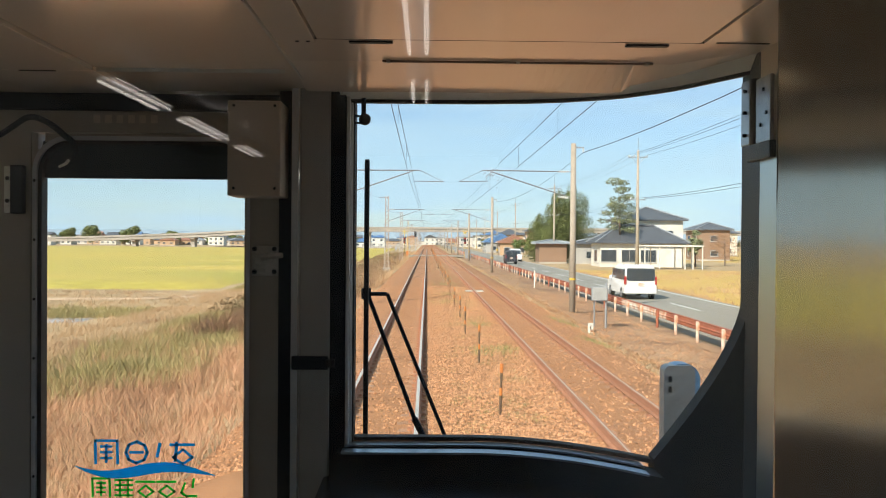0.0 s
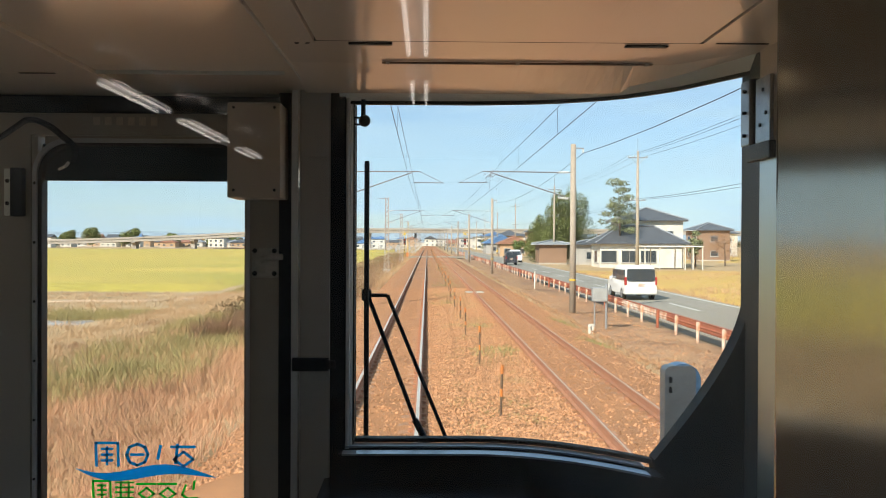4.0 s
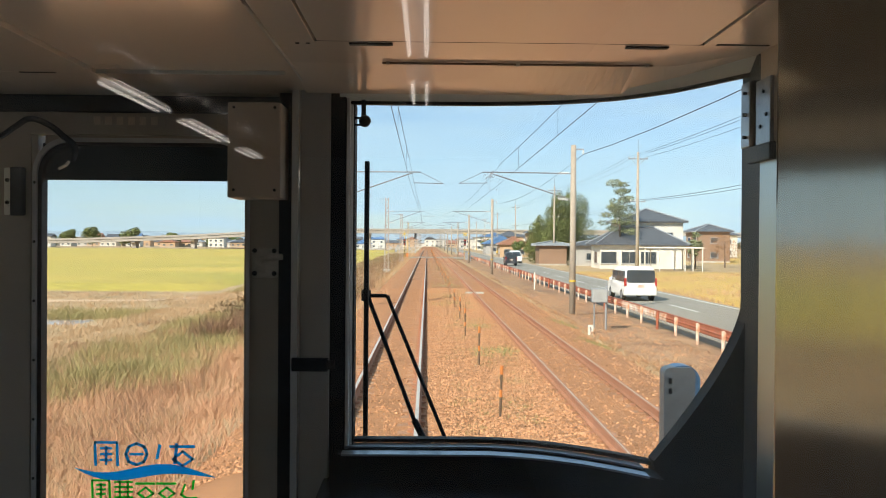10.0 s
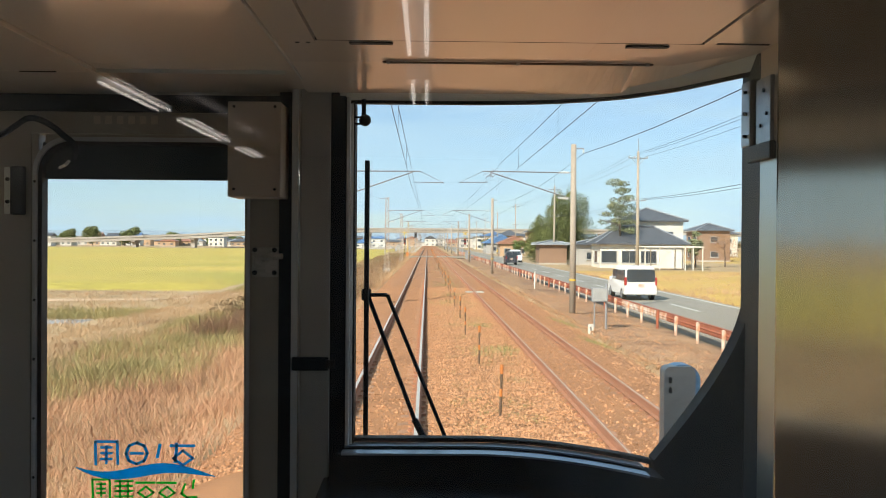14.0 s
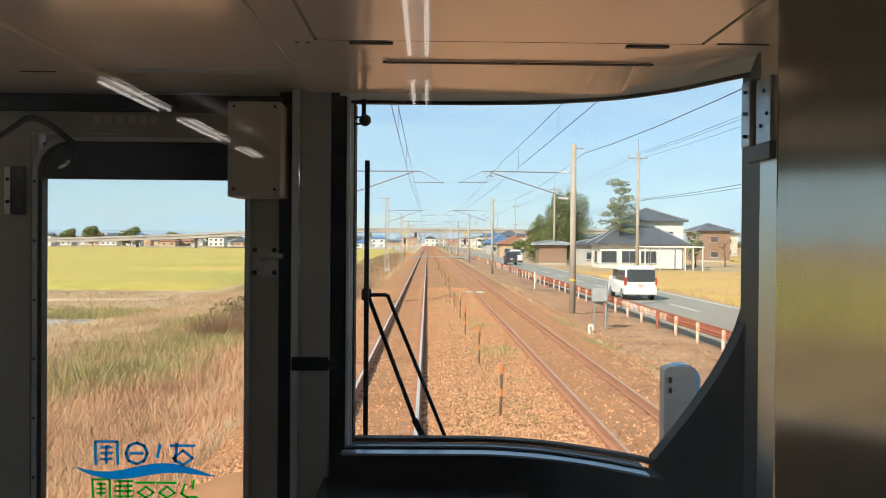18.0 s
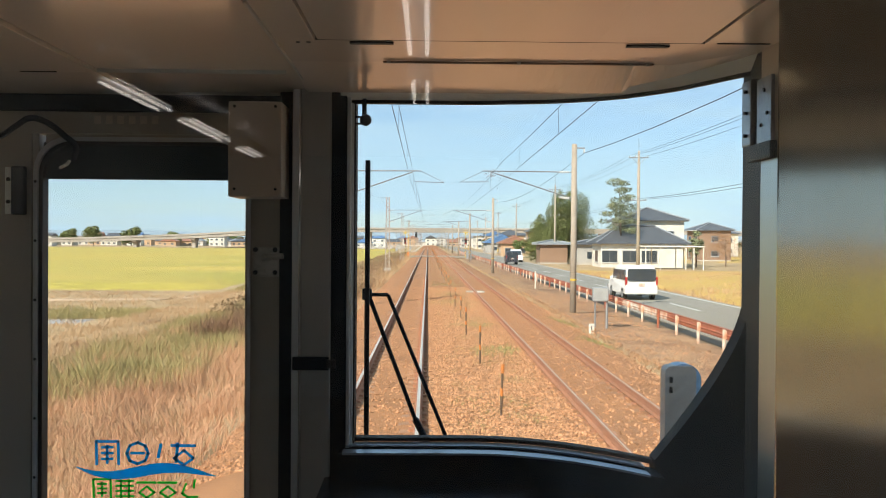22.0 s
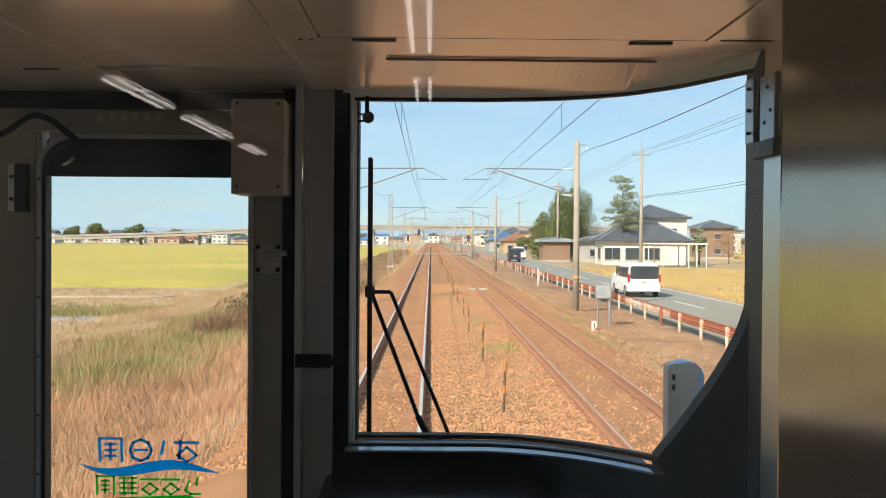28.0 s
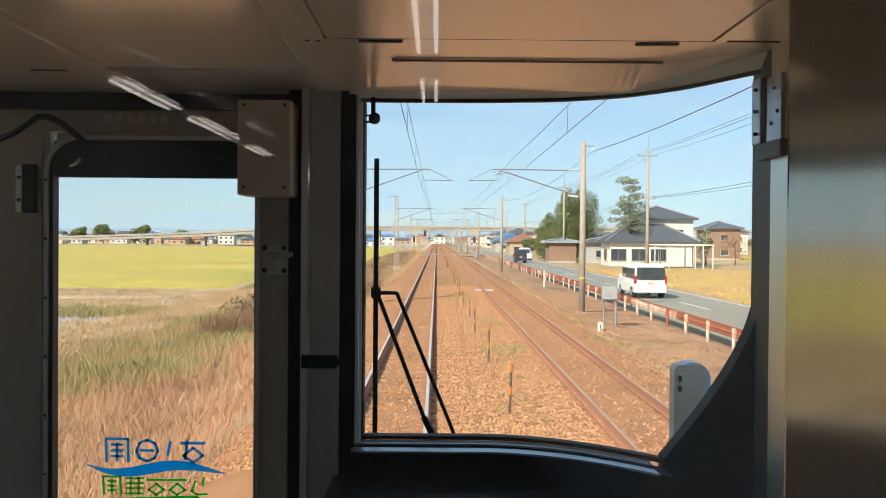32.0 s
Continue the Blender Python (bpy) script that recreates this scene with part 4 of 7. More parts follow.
for name, c in (("track_1", TC), ("track_2", T2)):
    track = thing(name, "railway track with shiny-topped rusty rails on concrete sleepers", "railway track", (c, 0, 0), kind="structure")
    for gx in (-0.565, 0.565):
        bm = B()
        rail_mesh(bm, -430, 640)
        r = part("rail", bm, RUST, track, "rusty steel rail")
        r.location.x = gx
        bm = B()
        head_mesh(bm, -430, 640)
        if c == T2:
            bmesh.ops.scale(bm, vec=(0.45, 1, 1), verts=bm.verts)
        part("rail_head", bm, RAILTOP if c == TC else RAILDULL, r, "polished running surface")
    for k in range(110):
        s = new("sleeper", sleeper_me)
        s.parent, s.location = track, (0, 4.0 + 0.58 * k, -0.016 if c == TC else -0.022)
        s = new("rail_clips", clip_me)
        s.parent, s.location = track, (0, 4.0 + 0.58 * k, -0.012 if c == TC else -0.034)
    bm = B()
    for y in [67.8 + 0.6 * k for k in range(400)] + [3.4 - 0.6 * k for k in range(700)]:
        box(bm, -1.0, 1.0, y - 0.115, y + 0.115, -0.30, -0.178)
    tagged(part("sleepers_far", bm, SLEEPER, track), kind="stuff")

# road with painted lines
ROAD_Z = -0.40
road = tagged(sheet("road", [9.1, 9.2, 10.5, 12.2, 14, 14.9, 15.0], list(np.arange(-430, 120, 5.0)) + list(np.arange(120, 900, 20.0)), lambda X, Y: np.where((X < 9.15) | (X > 14.95), -0.62, ROAD_Z + 0.0 * Y), ASPHALT, False),
              "grey worn two-lane asphalt road along the railway", "road", kind="structure")
for x in (9.62, 14.55):
    solid("edge_line", box(B(), x - 0.07, x + 0.07, -430, 800, ROAD_Z + 0.002, ROAD_Z + 0.006), WHITELINE, "worn white painted line along the road edge", "road marking")
for k in range(100):
    y = -430 + 10.0 * k
    solid("centre_dash", box(B(), 12.02, 12.17, y, y + 5.0, ROAD_Z + 0.002, ROAD_Z + 0.006), WHITELINE, "worn white painted dash in the middle of the road", "road marking", group="road centre dashes")

# guard rail
guard = thing("guard_rail", "white and rust red steel guard rail between verge and road", "guard rail", (8.65, 0, -0.60))
beam = [(-0.02, 0.42), (0.04, 0.46), (0.04, 0.52), (-0.02, 0.56), (0.04, 0.60), (0.04, 0.67), (-0.02, 0.71), (-0.035, 0.67), (-0.035, 0.60), (-0.06, 0.56), (-0.035, 0.52), (-0.035, 0.46)]
for k in range(-54, 32):
    y0 = 10 + 7.5 * k
    if -20 <= k <= -14:
        continue
    part("beam", prism(B(), beam, y0, y0 + 7.46), GUARDWHITE if k % 5 == 3 else GUARDRED, guard, "white beam with rusty seams" if k % 5 == 3 else "rust red beam")
    part("cap_strip", box(B(), -0.045, 0.045, y0, y0 + 7.46, 0.70, 0.735, 0.005), GUARDRED, guard, "rust red upper edge")
post_bm = B()
rod(post_bm, (-0.10, 0, -0.2), (-0.10, 0, 0.72), 0.052, sides=10)
box(post_bm, -0.10, -0.02, -0.05, 0.05, 0.46, 0.68)
post_me = bpy.data.meshes.new("post")
post_bm.to_mesh(post_me)
post_bm.free()
post_me.materials.append(GUARDWHITE)
post_red = post_me.copy()
post_red.materials[0] = GUARDRED
for k in range(-161, 96):
    if -60 <= k <= -40:
        continue
    post = new("post", post_red if k % 4 == 1 else post_me)
    post.parent, post.location = guard, (0, 11.0 + 2.5 * k, 0)
    if k % 4 == 1:
        post["label"] = "rust red post"

# thin marker posts between the tracks
for k in range(44):
    y = 14.3 + 6.1 * k
    px = 1.17 + 0.03 * math.sin(k * 2.4)
    stake = thing("marker_post", "thin brown stake with orange top between the tracks", "stake", (px, y, -0.19), group="stakes between the tracks")
    stake.rotation_euler = (radians(1.5 * math.sin(k * 3.1)), radians(1.5 * math.cos(k * 1.7)), 0)
    hgt = 0.86 + 0.05 * math.sin(k * 1.3)
    part("stake", rod(B(), (0, 0, -0.1), (0, 0, hgt - 0.14), 0.021, sides=8), POSTDARK, stake)
    part("tip", rod(B(), (0, 0, hgt - 0.14), (0, 0, hgt), 0.026, sides=8), ORANGE, stake, "orange painted top")
    part("band", rod(B(), (0, 0, 0.36), (0, 0, 0.48), 0.023, sides=8), ORANGE, stake, "faded orange band")
    part("foot", box(B(), -0.11, 0.11, -0.07, 0.07, -0.03, 0.035, 0.01), CONCRETE, stake, "small concrete foot")

# ---- overhead line ----


def wire(name, pts, r, label, sag=0.0, category="wire", group=""):
    """A hanging wire through pts, each span with its sag."""
    cv = bpy.data.curves.new(name, "CURVE")
    cv.dimensions, cv.bevel_depth, cv.bevel_resolution = "3D", r, 1
    path = []
    for p, q in zip(pts, pts[1:]):
        p, q = Vector(p), Vector(q)
        for i in range(8):
            u = i / 8
            path.append(p.lerp(q, u) - Vector((0, 0, 4 * sag * u * (1 - u))))
    path.append(Vector(pts[-1]))
    sp = cv.splines.new("POLY")
    sp.points.add(len(path) - 1)
    for a, b in zip(sp.points, path):
        a.co = (*b, 1)
    cv.materials.append(WIRE)
    return tagged(new(name, cv), label, category, group)


MAST_Y = [38.7 + 48.3 * k for k in range(-9, 12)]
M0 = 9                          # the first mast ahead of the railcar
XR, XL = 6.22, -3.85


def cantilever(t, side, h_arm, reach):
    """Arm, strut and steady arm; side: +1 when the mast stands to the right of its track."""
    s = -side
    part("arm", rod(B(), (0, 0, h_arm), (s * reach, 0, h_arm + 0.02), 0.024), ARM, t, "grey steel tube")
    part("strut", rod(B(), (0, 0, h_arm - 1.15), (s * (reach - 0.35), 0, h_arm - 0.02), 0.024), ARM, t, "grey steel tube")
    part("tie", rod(B(), (s * reach, 0, h_arm), (s * (reach + 0.95), 0, h_arm - 0.45), 0.010), ARM, t)
    part("steady_arm", rod(B(), (s * (reach - 0.25), 0, h_arm - 0.44), (s * (reach + 0.98), 0, h_arm - 0.46), 0.016), ARM, t)
    for z, d in ((h_arm, 0.0), (h_arm - 1.15, 0.12)):
        bm = B()
        for i in range(5):
            u = 0.22 + i * 0.09
            rod(bm, (s * u, 0, z + d * u), (s * (u + 0.05), 0, z + d * (u + 0.05)), 0.055, 0.04, 10)
        part("insulator", bm, PORCELAIN, t, "white ribbed insulator")


mast = thing("catenary_mast", "tan concrete catenary mast with steel cantilever arm", "mast", (XR, MAST_Y[M0], -0.45), group="concrete catenary masts")
part("pole", rod(B(), (0, 0, -0.5), (0, 0, 7.25), 0.142, 0.115, 16), POLE, mast, "", True)
cantilever(mast, 1, 6.05, 3.9)
part("band", rod(B(), (0, 0, 1.42), (0, 0, 1.50), 0.146, sides=16), YELLOW, mast, "yellow painted band")
part("top_bracket", box(B(), -0.1, 0.45, -0.03, 0.03, 7.05, 7.11), GALV, mast)
part("top_insulator", rod(B(), (0.42, 0, 6.88), (0.42, 0, 7.06), 0.04, 0.03), PORCELAIN, mast, "white insulator")
for y in MAST_Y[:M0] + MAST_Y[M0 + 1:]:
    copy_thing(mast, pose(XR, y, -0.45))

lattice = thing("lattice_mast", "white weathered steel lattice catenary mast on concrete footing", "mast", (XL, MAST_Y[M0 + 1], -0.55), group="lattice catenary masts")
part("footing", box(B(), -0.35, 0.35, -0.35, 0.35, -0.4, 0.55, 0.03), CONCRETE, lattice, "concrete footing")
for sx in (-1, 1):
    for sy in (-1, 1):
        part("leg", rod(B(), (sx * 0.2, sy * 0.2, 0.5), (sx * 0.14, sy * 0.14, 7.3), 0.028, sides=6), LATTICE, lattice)
for k in range(17):
    z, w = 0.6 + 0.4 * k, 0.2 - 0.0034 * k
    bm = B()
    for sx, sy, ex, ey in ((-1, -1, 1, -1), (1, -1, 1, 1), (1, 1, -1, 1), (-1, 1, -1, -1)):
        if k % 2:
            sx, sy, ex, ey = ex, ey, sx, sy
        rod(bm, (sx * w, sy * w, z), (ex * w, ey * w, z + 0.4), 0.022, sides=5)
    part("brace", bm, LATTICE, lattice)
cantilever(lattice, -1, 6.13, 3.55)
part("top_bracket", box(B(), -0.75, 0.1, -0.03, 0.03, 7.25, 7.31), GALV, lattice)
for y in MAST_Y[1:M0 - 1] + MAST_Y[M0:M0 + 1] + MAST_Y[M0 + 2:]:
    copy_thing(lattice, pose(XL, y, -0.55))

for c, zig in ((TC, 1), (T2, -1)):
    top = [(c + zig * 0.06 * (-1) ** (k + M0 - 1), y, 6.04) for k, y in enumerate(MAST_Y)]
    low = [(c + zig * 0.06 * (-1) ** (k + M0 - 1), y, 5.20) for k, y in enumerate(MAST_Y)]
    wire("messenger_wire", top, 0.0075, "dark messenger wire above the track", 0.22, "overhead wire")
    wire("contact_wire", low, 0.0075, "dark contact wire above the track", 0.0, "overhead wire")
    for k in range(M0 - 1, M0 + 3):
        for u in (0.15, 0.35, 0.5, 0.65, 0.85):
            p, q = Vector(top[k]).lerp(Vector(top[k + 1]), u), Vector(low[k]).lerp(Vector(low[k + 1]), u)
            p.z -= 4 * 0.22 * u * (1 - u)
            solid("dropper", rod(B(), p, q, 0.004, sides=4), WIRE, "thin dropper between messenger and contact wire", "overhead wire", "object", "droppers")
wire("feeder_wire", [(XR + 0.42, y, 6.42) for y in MAST_Y], 0.011, "dark feeder wire along the mast tops", 0.55, "overhead wire")
wire("feeder_wire", [(XL - 0.7, y, 6.70) for y in MAST_Y[1:M0 - 1] + MAST_Y[M0:]], 0.009, "dark feeder wire along the lattice masts", 0.5, "overhead wire")

# ---- utility poles beyond the road ----
PX, PY = 20.2, [-340.0, -285.0, -230.0, -175.0, -120.0, -70.0, -20.0, 30.0, 87.0, 140.0, 208.0, 262.0, 318.0, 372.0, 430.0]
upole = thing("utility_pole", "grey concrete utility pole with crossarms", "utility pole", (PX, PY[8], -0.75), group="roadside utility poles")
part("pole", rod(B(), (0, 0, -0.5), (0, 0, 12.2), 0.19, 0.11, 14), POLE, upole, "", True)
part("spike", rod(B(), (0, 0, 12.2), (0, 0, 13.4), 0.03), GALV, upole)
for z, w in ((11.5, 0.95), (7.4, 0.75)):
    part("crossarm", box(B(), -w, w, -0.05, 0.05, z, z + 0.09), GALV, upole)
    for x in (-w + 0.08, -w / 3, w - 0.08):
        part("insulator", rod(B(), (x, 0, z + 0.09), (x, 0, z + 0.28), 0.06, 0.04), PORCELAIN, upole, "white insulator")
for sx in (-1, 1):
    part("brace", rod(B(), (0, 0, 10.8), (sx * 0.6, 0, 11.5), 0.025), GALV, upole)
part("guard_band", rod(B(), (0, 0, 0.5), (0, 0, 1.2), 0.195, sides=14), YELLOW, upole, "yellow guard sleeve")
for k, y in enumerate(PY):
    if k != 8:
        copy_thing(upole, pose(PX - 0.6 * (k == 9), y, -0.75, 0, 0, 4 * math.sin(k - 7)))
for dx, z in ((-0.87, 11.0), (-0.3, 11.02), (0.87, 11.0), (-0.6, 6.8), (0.6, 6.8)):
    wire("power_line", [(PX + dx, y, z) for y in PY], 0.012 if z > 8 else 0.017, "dark power line between the utility poles", 0.45)

# ---- houses ----


def hip_roof(bm, x0, x1, y0, y1, z, h, over=0.6, thick=0.18, gable=False):
    """A hipped or gabled roof with eaves, ridge along the longer side."""
    x0, x1, y0, y1 = x0 - over, x1 + over, y0 - over, y1 + over
    w, d = x1 - x0, y1 - y0
    if w >= d:
        run = 0 if gable else d / 2
        a, b = (x0 + run, (y0 + y1) / 2, z + h), (x1 - run, (y0 + y1) / 2, z + h)
    else:
        run = 0 if gable else w / 2
        a, b = ((x0 + x1) / 2, y0 + run, z + h), ((x0 + x1) / 2, y1 - run, z + h)
    lo = [bm.verts.new(p) for p in ((x0, y0, z - thick), (x1, y0, z - thick), (x1, y1, z - thick), (x0, y1, z - thick))]
    up = [bm.verts.new(p) for p in ((x0, y0, z), (x1, y0, z), (x1, y1, z), (x0, y1, z))]
    va, vb = bm.verts.new(a), bm.verts.new(b)
    bm.faces.new(lo[::-1])
    for i in range(4):
        bm.faces.new((lo[i], lo[(i + 1) % 4], up[(i + 1) % 4], up[i]))
    if w >= d:
        bm.faces.new((up[0], up[1], vb, va))
        bm.faces.new((up[1], up[2], vb))
        bm.faces.new((up[2], up[3], va, vb))
        bm.faces.new((up[3], up[0], va))
    else:
        bm.faces.new((up[1], up[2], vb, va))
        bm.faces.new((up[2], up[3], vb))
        bm.faces.new((up[3], up[0], va, vb))
        bm.faces.new((up[0], up[1], va))
    bmesh.ops.recalc_face_normals(bm, faces=bm.faces)
    rod(bm, Vector(a) + Vector((0, 0, 0.06)), Vector(b) + Vector((0, 0, 0.06)), 0.14, sides=6) if (Vector(a) - Vector(b)).length > 0.3 else None
    return bm


def hip_lines(x0, x1, y0, y1, z, h, over):
    """Round tiles along the hips and the eaves edge of a hipped roof."""
    x0, x1, y0, y1 = x0 - over, x1 + over, y0 - over, y1 + over
    run = min(x1 - x0, y1 - y0) / 2
    if x1 - x0 >= y1 - y0:
        a, b = (x0 + run, (y0 + y1) / 2, z + h), (x1 - run, (y0 + y1) / 2, z + h)
        pairs = (((x0, y0, z), a), ((x0, y1, z), a), ((x1, y0, z), b), ((x1, y1, z), b))
    else:
        a, b = ((x0 + x1) / 2, y0 + run, z + h), ((x0 + x1) / 2, y1 - run, z + h)
        pairs = (((x0, y0, z), a), ((x1, y0, z), a), ((x0, y1, z), b), ((x1, y1, z), b))
    bm = B()
    for p, q in pairs:
        rod(bm, Vector(p) + Vector((0, 0, 0.05)), Vector(q) + Vector((0, 0, 0.07)), 0.11, sides=6)
    return bm


def house_window(t, face, u, z, w, h, x0, x1, y0, y1, panes=2):
    """A framed window on one face: 'x' looks to the road, 'y' back along the line."""
    win = new("window")
    win.parent = t
    if face == "y":
        win.location, win.rotation_euler = (u, y0, z), (0, 0, 0)
    else:
        win.location, win.rotation_euler = (x0, u, z), (0, 0, radians(-90))
    part("frame", ring(B(), [(-w / 2, 0), (w / 2, 0), (w / 2, h), (-w / 2, h)], [(-w / 2 + 0.07, 0.07), (w / 2 - 0.07, 0.07), (w / 2 - 0.07, h - 0.07), (-w / 2 + 0.07, h - 0.07)], -0.06, 0.02), FRAME, win)
    part("sill", box(B(), -w / 2 - 0.05, w / 2 + 0.05, -0.12, 0.0, -0.06, -0.003), FRAME, win)
    for k in range(panes):
        a = -w / 2 + 0.07 + (w - 0.14) * k / panes
        part("pane", box(B(), a + 0.02, a + (w - 0.14) / panes - 0.02, -0.035, -0.01, 0.08, h - 0.08), PANE, win, "dark glass")


def house(x, y, w, d, storeys, wall, roof, label, gable=False, rise=1.7, turn=0.0, base=-0.85, name="house", wing=None, windows=True, floor_h=2.75):
    """A house of w by d metres whose corner nearest the line stands at x, y."""
    t = thing(name, label, "house" if name == "house" else name.replace("_", " "), (x, y, base), turn)
    h = floor_h * storeys + 0.35
    part("wall", box(B(), 0, w, 0, d, -0.3, h), wall, t)
    part("plinth", box(B(), -0.03, w + 0.03, -0.03, d + 0.03, -0.3, 0.35), CONCRETE, t, "grey concrete plinth")
    if gable:
        ridge_x = w >= d
        pts = [(0, h), ((d if ridge_x else w), h), ((d if ridge_x else w) / 2, h + rise * 0.9)]
        for e in (0.0, (w if ridge_x else d) - 0.1):
            part("gable", prism(B(), pts, e, e + 0.1, "x" if ridge_x else "y"), wall, t)
    part("roof", hip_roof(B(), 0, w, 0, d, h + 0.18, rise, gable=gable), roof, t)
    if not gable and y < 240:
        part("ridge_tiles", hip_lines(0, w, 0, d, h + 0.18, rise, 0.6), GREYROOF, t, "pale ridge and hip tiles")
    if wing:
        wx0, wx1, wy0, wy1, wh, wr = wing
        part("wing_wall", box(B(), wx0, wx1, wy0, wy1, -0.3, wh), wall, t)
        part("wing_roof", hip_roof(B(), wx0, wx1, wy0, wy1, wh + 0.15, wr, 0.7), roof, t)
        part("wing_ridge_tiles", hip_lines(wx0, wx1, wy0, wy1, wh + 0.15, wr, 0.7), GREYROOF, t, "pale ridge and hip tiles")
    if windows:
        for s in range(storeys):
            z = 0.95 + floor_h * s
            k = max(1, int(w // 3.2))
            for i in range(k):
                house_window(t, "y", w * (i + 0.5) / k, z, 1.5, 1.15, 0, w, 0, d)
            k = max(1, int(d // 3.4))
            for i in range(k):
                house_window(t, "x", d * (i + 0.5) / k, z, 1.6, 1.15, 0, w, 0, d)
    part("door", box(B(), -0.06, -0.01, d * 0.5 + 1.0, d * 0.5 + 1.9, 0.0, 2.05, 0.01), TIMBER, t, "brown entrance door")
    part("gutter", rod(B(), (-0.62, -0.6, h + 0.02), (-0.62, d + 0.6, h + 0.02), 0.06), FRAME, t)
    return t


h1 = house(27.9, 129.0, 8.6, 8.5, 2, WHITE_WALL, DARKROOF, "white two-storey house with dark glazed tile roofs", rise=1.9, wing=(-4.4, 7.0, -6.0, 0.5, 3.3, 2.3), floor_h=3.1)
for x in (-3.2, -0.4, 2.2):
    house_window(h1, "y", x, 0.75, 2.2, 1.7, 0, 8, -6.0, 0, 2)
house_window(h1, "x", -3.0, 0.75, 2.2, 1.7, -4.4, 8, 0, 0, 2)
carport = thing("carport", "white flat-roofed carport on thin posts beside the house", "carport", (27.1, 113.0, -0.85))
part("roof", box(B(), 0, 7.6, 0, 5.0, 2.95, 3.12, 0.03), WHITE_WALL, carport)
for x in (0.15, 2.0, 5.2, 6.2, 7.4):
    for y in (0.15, 4.8):
        part("post", box(B(), x - 0.06, x + 0.06, y - 0.06, y + 0.06, -0.2, 2.95), WHITE_WALL, carport)
house(17.2, 139.0, 4.2, 5.0, 1, BROWN_WALL, GREYROOF, "low brown timber shed with grey roof", rise=0.5, name="shed", windows=False)
house(22.4, 136.0, 4.4, 4.5, 1, GREY_WALL, DARKROOF, "low grey shed with dark roof", rise=0.6, name="shed")
house(51.0, 170.0, 6.0, 8.0, 2, BROWN_WALL, DARKROOF, "brown two-storey house with dark roof", rise=1.3)
house(24.0, 214.0, 8.5, 9.0, 2, BEIGE_WALL, DARKROOF, "tan two-storey house with dark gabled roof", rise=1.8, gable=True)
house(16.6, 206.0, 6.4, 7.0, 1, BEIGE_WALL, REDROOF, "small orange tan house with red roof", rise=1.6, gable=True)
house(17.0, 262.0, 9.0, 16.0, 1, GREY_WALL, BLUEROOF, "low grey workshop with blue metal roof", rise=2.4, gable=True)
house(26.5, 345.0, 10.0, 9.0, 2, BEIGE_WALL, DARKROOF, "tan two-storey house with dark hipped roof", rise=2.0, wing=(-3.5, 3.5, -4.5, 0.5, 3.2, 1.8))
house(22.5, 362.0, 9.0, 20.0, 2, WHITE_WALL, BLUEROOF, "pale building with blue metal roof", rise=1.6, gable=True, name="workshop")
house(21.0, 395.0, 13.0, 24.0, 2, WHITE_WALL, GREYROOF, "large white factory hall with rows of windows", rise=0.4, name="factory")
house(40.0, 420.0, 8.0, 8.0, 2, WHITE_WALL, DARKROOF, "white two-storey house with dark roof")
house(60.0, 300.0, 9.0, 9.0, 2, BEIGE_WALL, DARKROOF, "tan two-storey house with dark roof")
house(70.0, 230.0, 9.0, 9.0, 2, WHITE_WALL, DARKROOF, "white two-storey house with dark roof")
pr = random.Random(5)
LIGHT_WALL = mat("pale_siding", (0.66, 0.62, 0.56), 0.8, scale=0.7)
KINDS = [(WHITE_WALL, DARKROOF, "white house with dark tile roof across the fields"), (BEIGE_WALL, DARKROOF, "tan house with dark tile roof across the fields"), (LIGHT_WALL, GREYROOF, "grey house with grey roof across the fields"),
         (BEIGE_WALL, REDROOF, "tan house with red roof across the fields"), (WHITE_WALL, BLUEROOF, "white house with blue roof across the fields")]
for k in range(46):
    wall, roof, label = KINDS[pr.randrange(5)]
    y = pr.uniform(520, 700)
    x = -y * (0.06 + 0.40 * (k + pr.uniform(0, 0.9)) / 46)
    house(x, y, pr.uniform(6, 11), pr.uniform(7, 10), pr.choice((1, 1, 2)), wall, roof, label, pr.random() < 0.6, pr.uniform(1.4, 2.4), base=-1.5)
for k in range(12):
    wall, roof, label = KINDS[pr.randrange(5)]
    house(16 + 9 * k + pr.uniform(0, 4), 485 + pr.uniform(0, 60), pr.uniform(8, 11), pr.uniform(8, 10), 2, wall, roof, label, base=-1.0)

for k in range(16):
    wall, roof, label = KINDS[pr.randrange(5)]
    house(-62 + 7.5 * k + pr.uniform(0, 3), 655 + pr.uniform(0, 60), pr.uniform(7, 11), pr.uniform(8, 10), 1 if k % 3 == 1 else 2, wall, roof, label, k % 2 == 0, pr.uniform(1.4, 2.2), base=-1.0)

# ---- overpass across the line ----
OY = 470.0
over = thing("overpass", "long pale concrete road overpass crossing the railway", "overpass", (0, OY, -1.5))


def deck_z(x):
    return float(np.interp(x, [-420, -195, -124, -60, 120, 420], [1.4, 1.9, 4.6, 8.6, 8.8, 3.0]))


